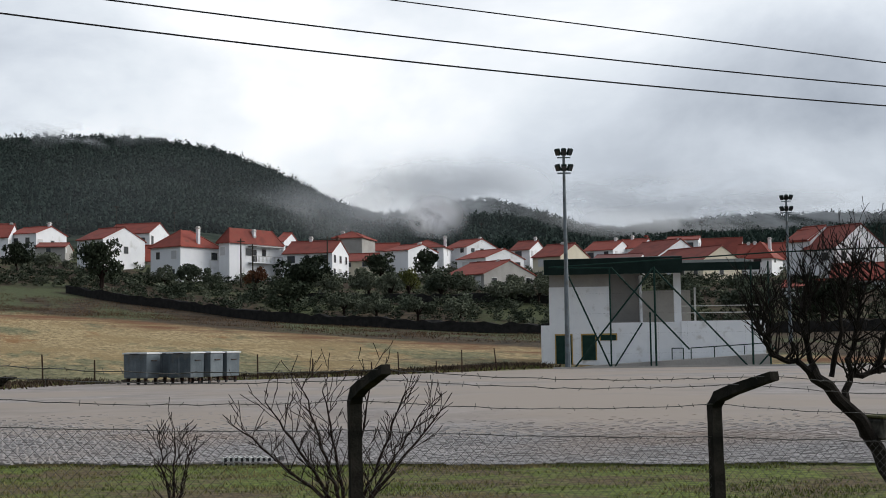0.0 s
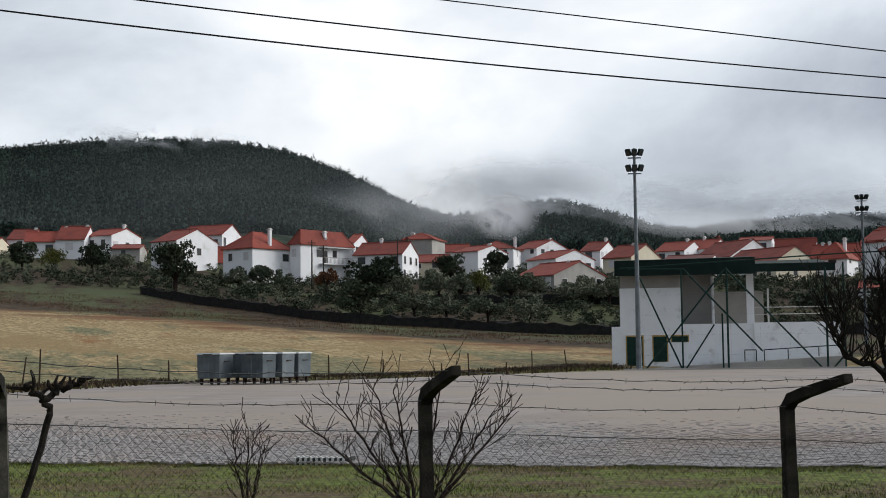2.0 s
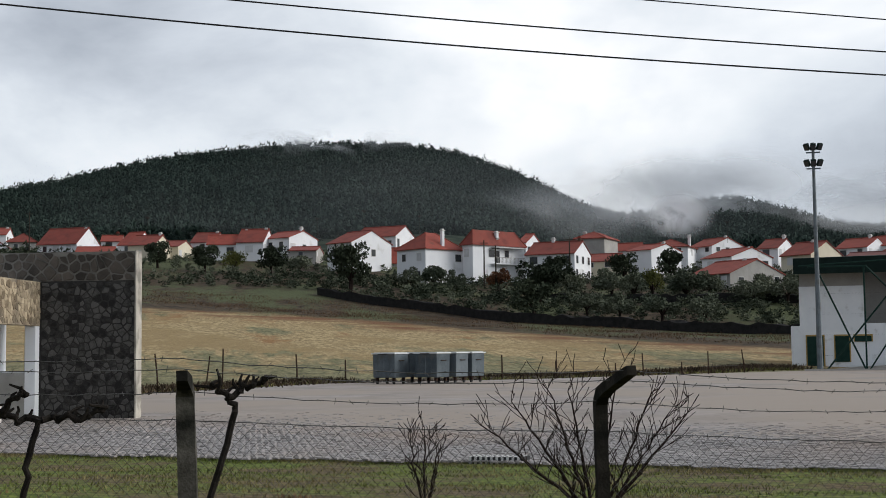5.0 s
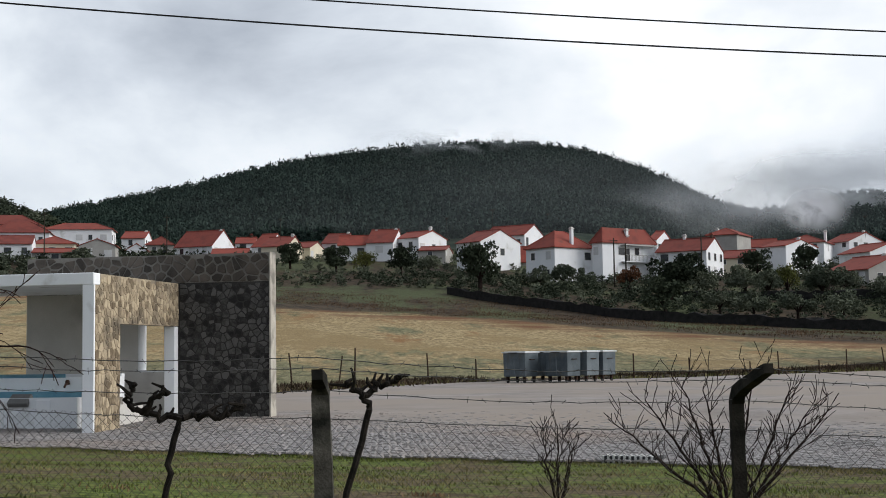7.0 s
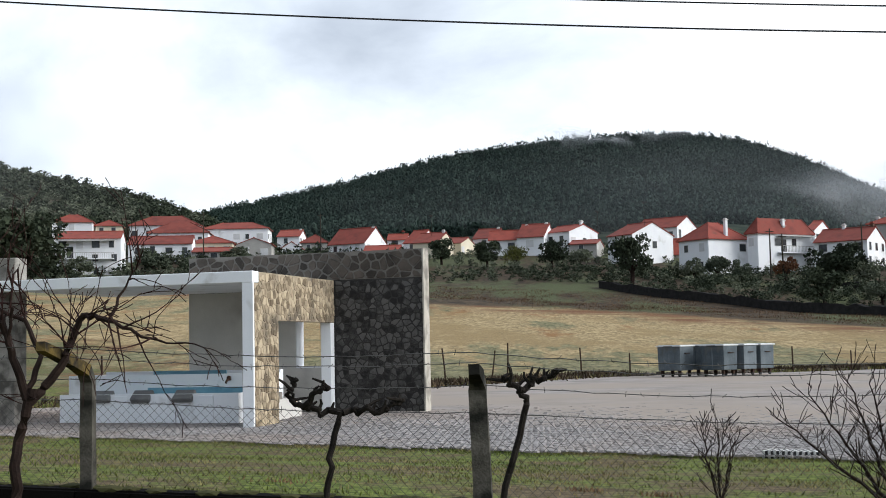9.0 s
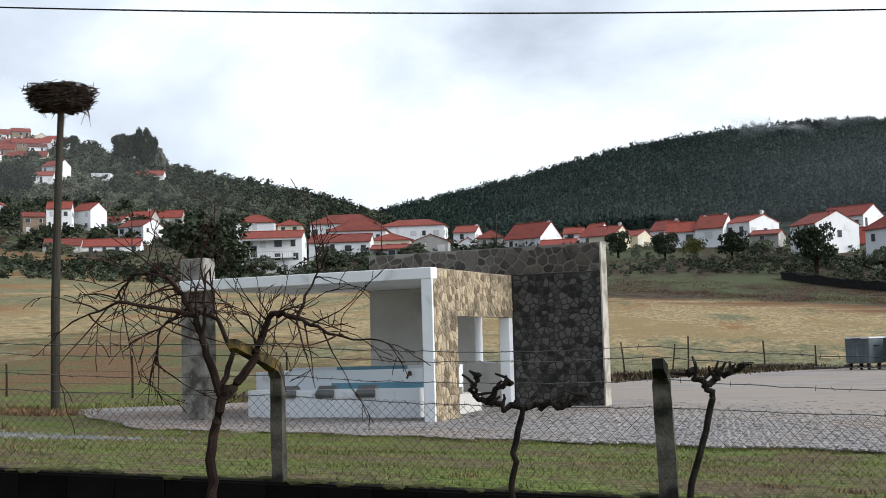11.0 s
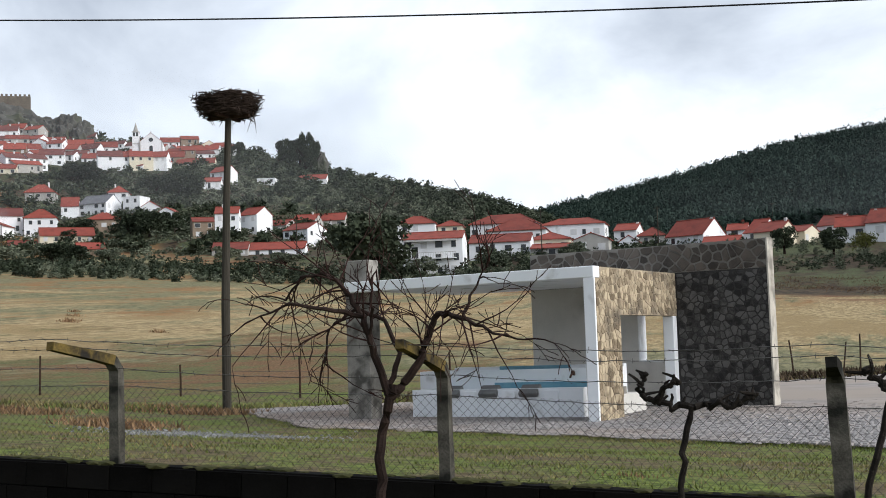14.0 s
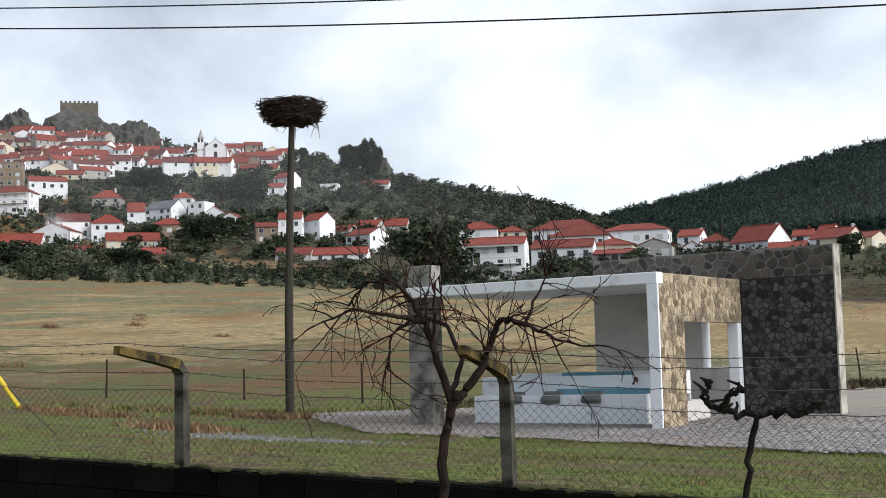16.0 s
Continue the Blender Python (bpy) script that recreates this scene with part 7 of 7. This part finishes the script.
def utility_pole(x, y, h, label="dark wooden utility pole among the houses"):
    e = base("utility_pole", x, y, float(ground(x, y)), 0, label, "pole", "utility poles of the village")
    bm = bmesh.new()
    tube(bm, [(0, 0, -0.5), (0, 0, h)], [0.14, 0.09], 8)
    part("pole", bm, POLEWOOD, e)
    one_box("crossarm", POLEWOOD, e, -0.6, 0.6, -0.05, 0.05, h - 0.5, h - 0.38)


for az, r, h in ((-9.3, 196, 7.0), (-8.8, 203, 7.5), (-12.5, 205, 7.5), (26.0, 300, 8), (22.0, 262, 9), (15.4, 255, 9.5), (10.4, 262, 9), (38.2, 365, 8), (30.5, 350, 8), (-36, 185, 9)):
    ux, uy = polar(az, r)
    utility_pole(ux, uy, h)


def antenna(az, r, el, h):
    x, y = polar(az, r)
    z = 1.5 + r * math.tan(radians(el))
    bm = bmesh.new()
    tube(bm, [(0, 0, -2), (0, 0, h)], 0.03, 4)
    for k in range(5):
        tube(bm, [(-0.5 + 0.06 * k, 0.1 * k - 0.2, h - 0.08 * k), (0.5 - 0.06 * k, 0.1 * k - 0.2, h - 0.08 * k)], 0.018, 4)
    ob = part("aerial", bm, RUSTPOST)
    ob.matrix_basis = pose(x, y, z, 0, 0, az)
    tagged(ob, "thin rooftop television aerial", "aerial", "aerials on the roofs")


for az, r, el, h in ((-3.6, 225, 5.6, 2.2), (-1.6, 262, 5.4, 2.0), (-19.2, 262, 4.9, 2.2), (-6.0, 270, 5.5, 2.0), (5.6, 255, 5.4, 2.0), (-28.6, 215, 4.6, 2.4)):
    antenna(az, r, el, h)
lay_setts()


# ---- low cloud and chimney smoke ----
def vapour(name, thick, scale3, seed, low=0.42, high=0.72):
    m = bpy.data.materials.new(name)
    m.use_nodes = True
    n, l = m.node_tree.nodes, m.node_tree.links
    n.clear()
    out = n.new("ShaderNodeOutputMaterial")
    tc = n.new("ShaderNodeTexCoord")
    mp = n.new("ShaderNodeMapping")
    mp.inputs["Scale"].default_value, mp.inputs["Location"].default_value = scale3, (seed, seed * 1.7, seed * 0.3)
    l.new(tc.outputs["Generated"], mp.inputs["Vector"])
    q = n.new("ShaderNodeTexNoise")
    q.inputs["Scale"].default_value, q.inputs["Detail"].default_value, q.inputs["Roughness"].default_value, q.inputs["Distortion"].default_value = 1.0, 6.0, 0.55, 0.4
    l.new(mp.outputs["Vector"], q.inputs["Vector"])
    # thins out towards its rim
    off = n.new("ShaderNodeVectorMath")
    off.operation = "SUBTRACT"
    off.inputs[1].default_value = (0.5, 0.5, 0.5)
    l.new(tc.outputs["Generated"], off.inputs[0])
    flat = n.new("ShaderNodeVectorMath")
    flat.operation = "MULTIPLY"
    flat.inputs[1].default_value = (2, 0, 2)
    l.new(off.outputs["Vector"], flat.inputs[0])
    ln = n.new("ShaderNodeVectorMath")
    ln.operation = "LENGTH"
    l.new(flat.outputs["Vector"], ln.inputs[0])
    rim = n.new("ShaderNodeMapRange")
    rim.interpolation_type = "SMOOTHSTEP"
    rim.inputs["From Min"].default_value, rim.inputs["From Max"].default_value, rim.inputs["To Min"].default_value, rim.inputs["To Max"].default_value = 0.15, 1.0, 1.0, 0.0
    l.new(ln.outputs["Value"], rim.inputs["Value"])
    den = n.new("ShaderNodeMapRange")
    den.interpolation_type = "SMOOTHSTEP"
    den.inputs["From Min"].default_value, den.inputs["From Max"].default_value, den.inputs["To Max"].default_value = low, high, thick
    l.new(q.outputs["Fac"], den.inputs["Value"])
    mul = n.new("ShaderNodeMath")
    mul.operation = "MULTIPLY"
    l.new(rim.outputs["Result"], mul.inputs[0])
    l.new(den.outputs["Result"], mul.inputs[1])
    clear_, white, glow = n.new("ShaderNodeBsdfTransparent"), n.new("ShaderNodeBsdfDiffuse"), n.new("ShaderNodeBsdfTranslucent")
    for b in (white, glow):
        b.inputs["Color"].default_value = (0.92, 0.94, 0.97, 1)
    both, mixed = n.new("ShaderNodeMixShader"), n.new("ShaderNodeMixShader")
    both.inputs["Fac"].default_value = 0.5
    l.new(white.outputs[0], both.inputs[1])
    l.new(glow.outputs[0], both.inputs[2])
    l.new(mul.outputs[0], mixed.inputs["Fac"])
    l.new(clear_.outputs[0], mixed.inputs[1])
    l.new(both.outputs[0], mixed.inputs[2])
    l.new(mixed.outputs[0], out.inputs["Surface"])
    return m


def drift(name, az, r, el, w, h, mat, label, tilt=0.0, bulge=0.12):
    """A thin curved drift of vapour hanging in the air."""
    nx, nz = 24, 12
    V, F = [], []
    for j in range(nz + 1):
        for i in range(nx + 1):
            u, v = i / nx - 0.5, j / nz - 0.5
            V.append((u * w, bulge * w * (u * u * 2 + v * v) + 0.02 * w * math.sin(u * 9 + v * 5), v * h + tilt * u * w))
    for j in range(nz):
        for i in range(nx):
            a = j * (nx + 1) + i
            F.append((a, a + 1, a + nx + 2, a + nx + 1))
    ob = joined(name, V, F, mat, True)
    x, y = polar(az, r)
    ob.matrix_basis = pose(x, y, 1.5 + r * math.tan(radians(el)), 0, 0, az)
    ob.visible_shadow = False
    return tagged(ob, label, "mist", kind="stuff")


drift("low_cloud", -17.8, 1120, 6.9, 260, 80, vapour("thick_mist", 0.85, (3.0, 1, 1.6), 2.0, 0.36, 0.66), "low cloud hanging over the saddle between the hills")
drift("low_cloud", -25, 1150, 6.3, 420, 60, vapour("grey_mist", 0.7, (4.0, 1, 1.2), 5.0, 0.34, 0.62), "low cloud hiding the farther ridge")
drift("low_cloud", -2.0, 1210, 9.1, 210, 34, vapour("thin_mist", 0.5, (5.0, 1, 1.4), 8.0, 0.42, 0.7), "wisps of cloud on the mountain top")
drift("low_cloud", -13.5, 900, 6.4, 190, 46, vapour("haze_on_slope", 0.28, (3.0, 1, 1.2), 11.0, 0.34, 0.7), "thin haze drifting along the slope")
drift("chimney_smoke", -17.2, 250, 5.75, 15, 9, vapour("wood_smoke", 1.0, (2.2, 1, 2.0), 3.0, 0.2, 0.5), "pale wood smoke drifting from a chimney", -0.12)
drift("chimney_smoke", -14.0, 275, 6.3, 42, 16, vapour("thin_wood_smoke", 0.34, (2.5, 1, 1.5), 7.0, 0.25, 0.6), "thin blue smoke drifting over the roofs", -0.1)
drift("chimney_smoke", 38.6, 375, 6.3, 10, 8, vapour("thin_wood_smoke_far", 0.4, (2.0, 1, 1.5), 4.0, 0.34, 0.66), "thin smoke rising from a far chimney")
drift("valley_haze", -8, 690, 6.5, 620, 95, vapour("blue_distance_haze", 0.08, (2.0, 1, 0.8), 13.0, 0.15, 0.75), "faint morning haze before the mountain")
drift("low_cloud", -31.5, 1090, 5.55, 460, 52, vapour("ridge_mist", 0.8, (4.0, 1, 1.1), 6.0, 0.30, 0.60), "low cloud lying on the farthest ridge")
drift("valley_haze", 33, 436, 8.2, 330, 78, vapour("castle_hill_haze", 0.06, (2.0, 1, 0.8), 17.0, 0.05, 0.6), "faint morning haze before the castle hill")
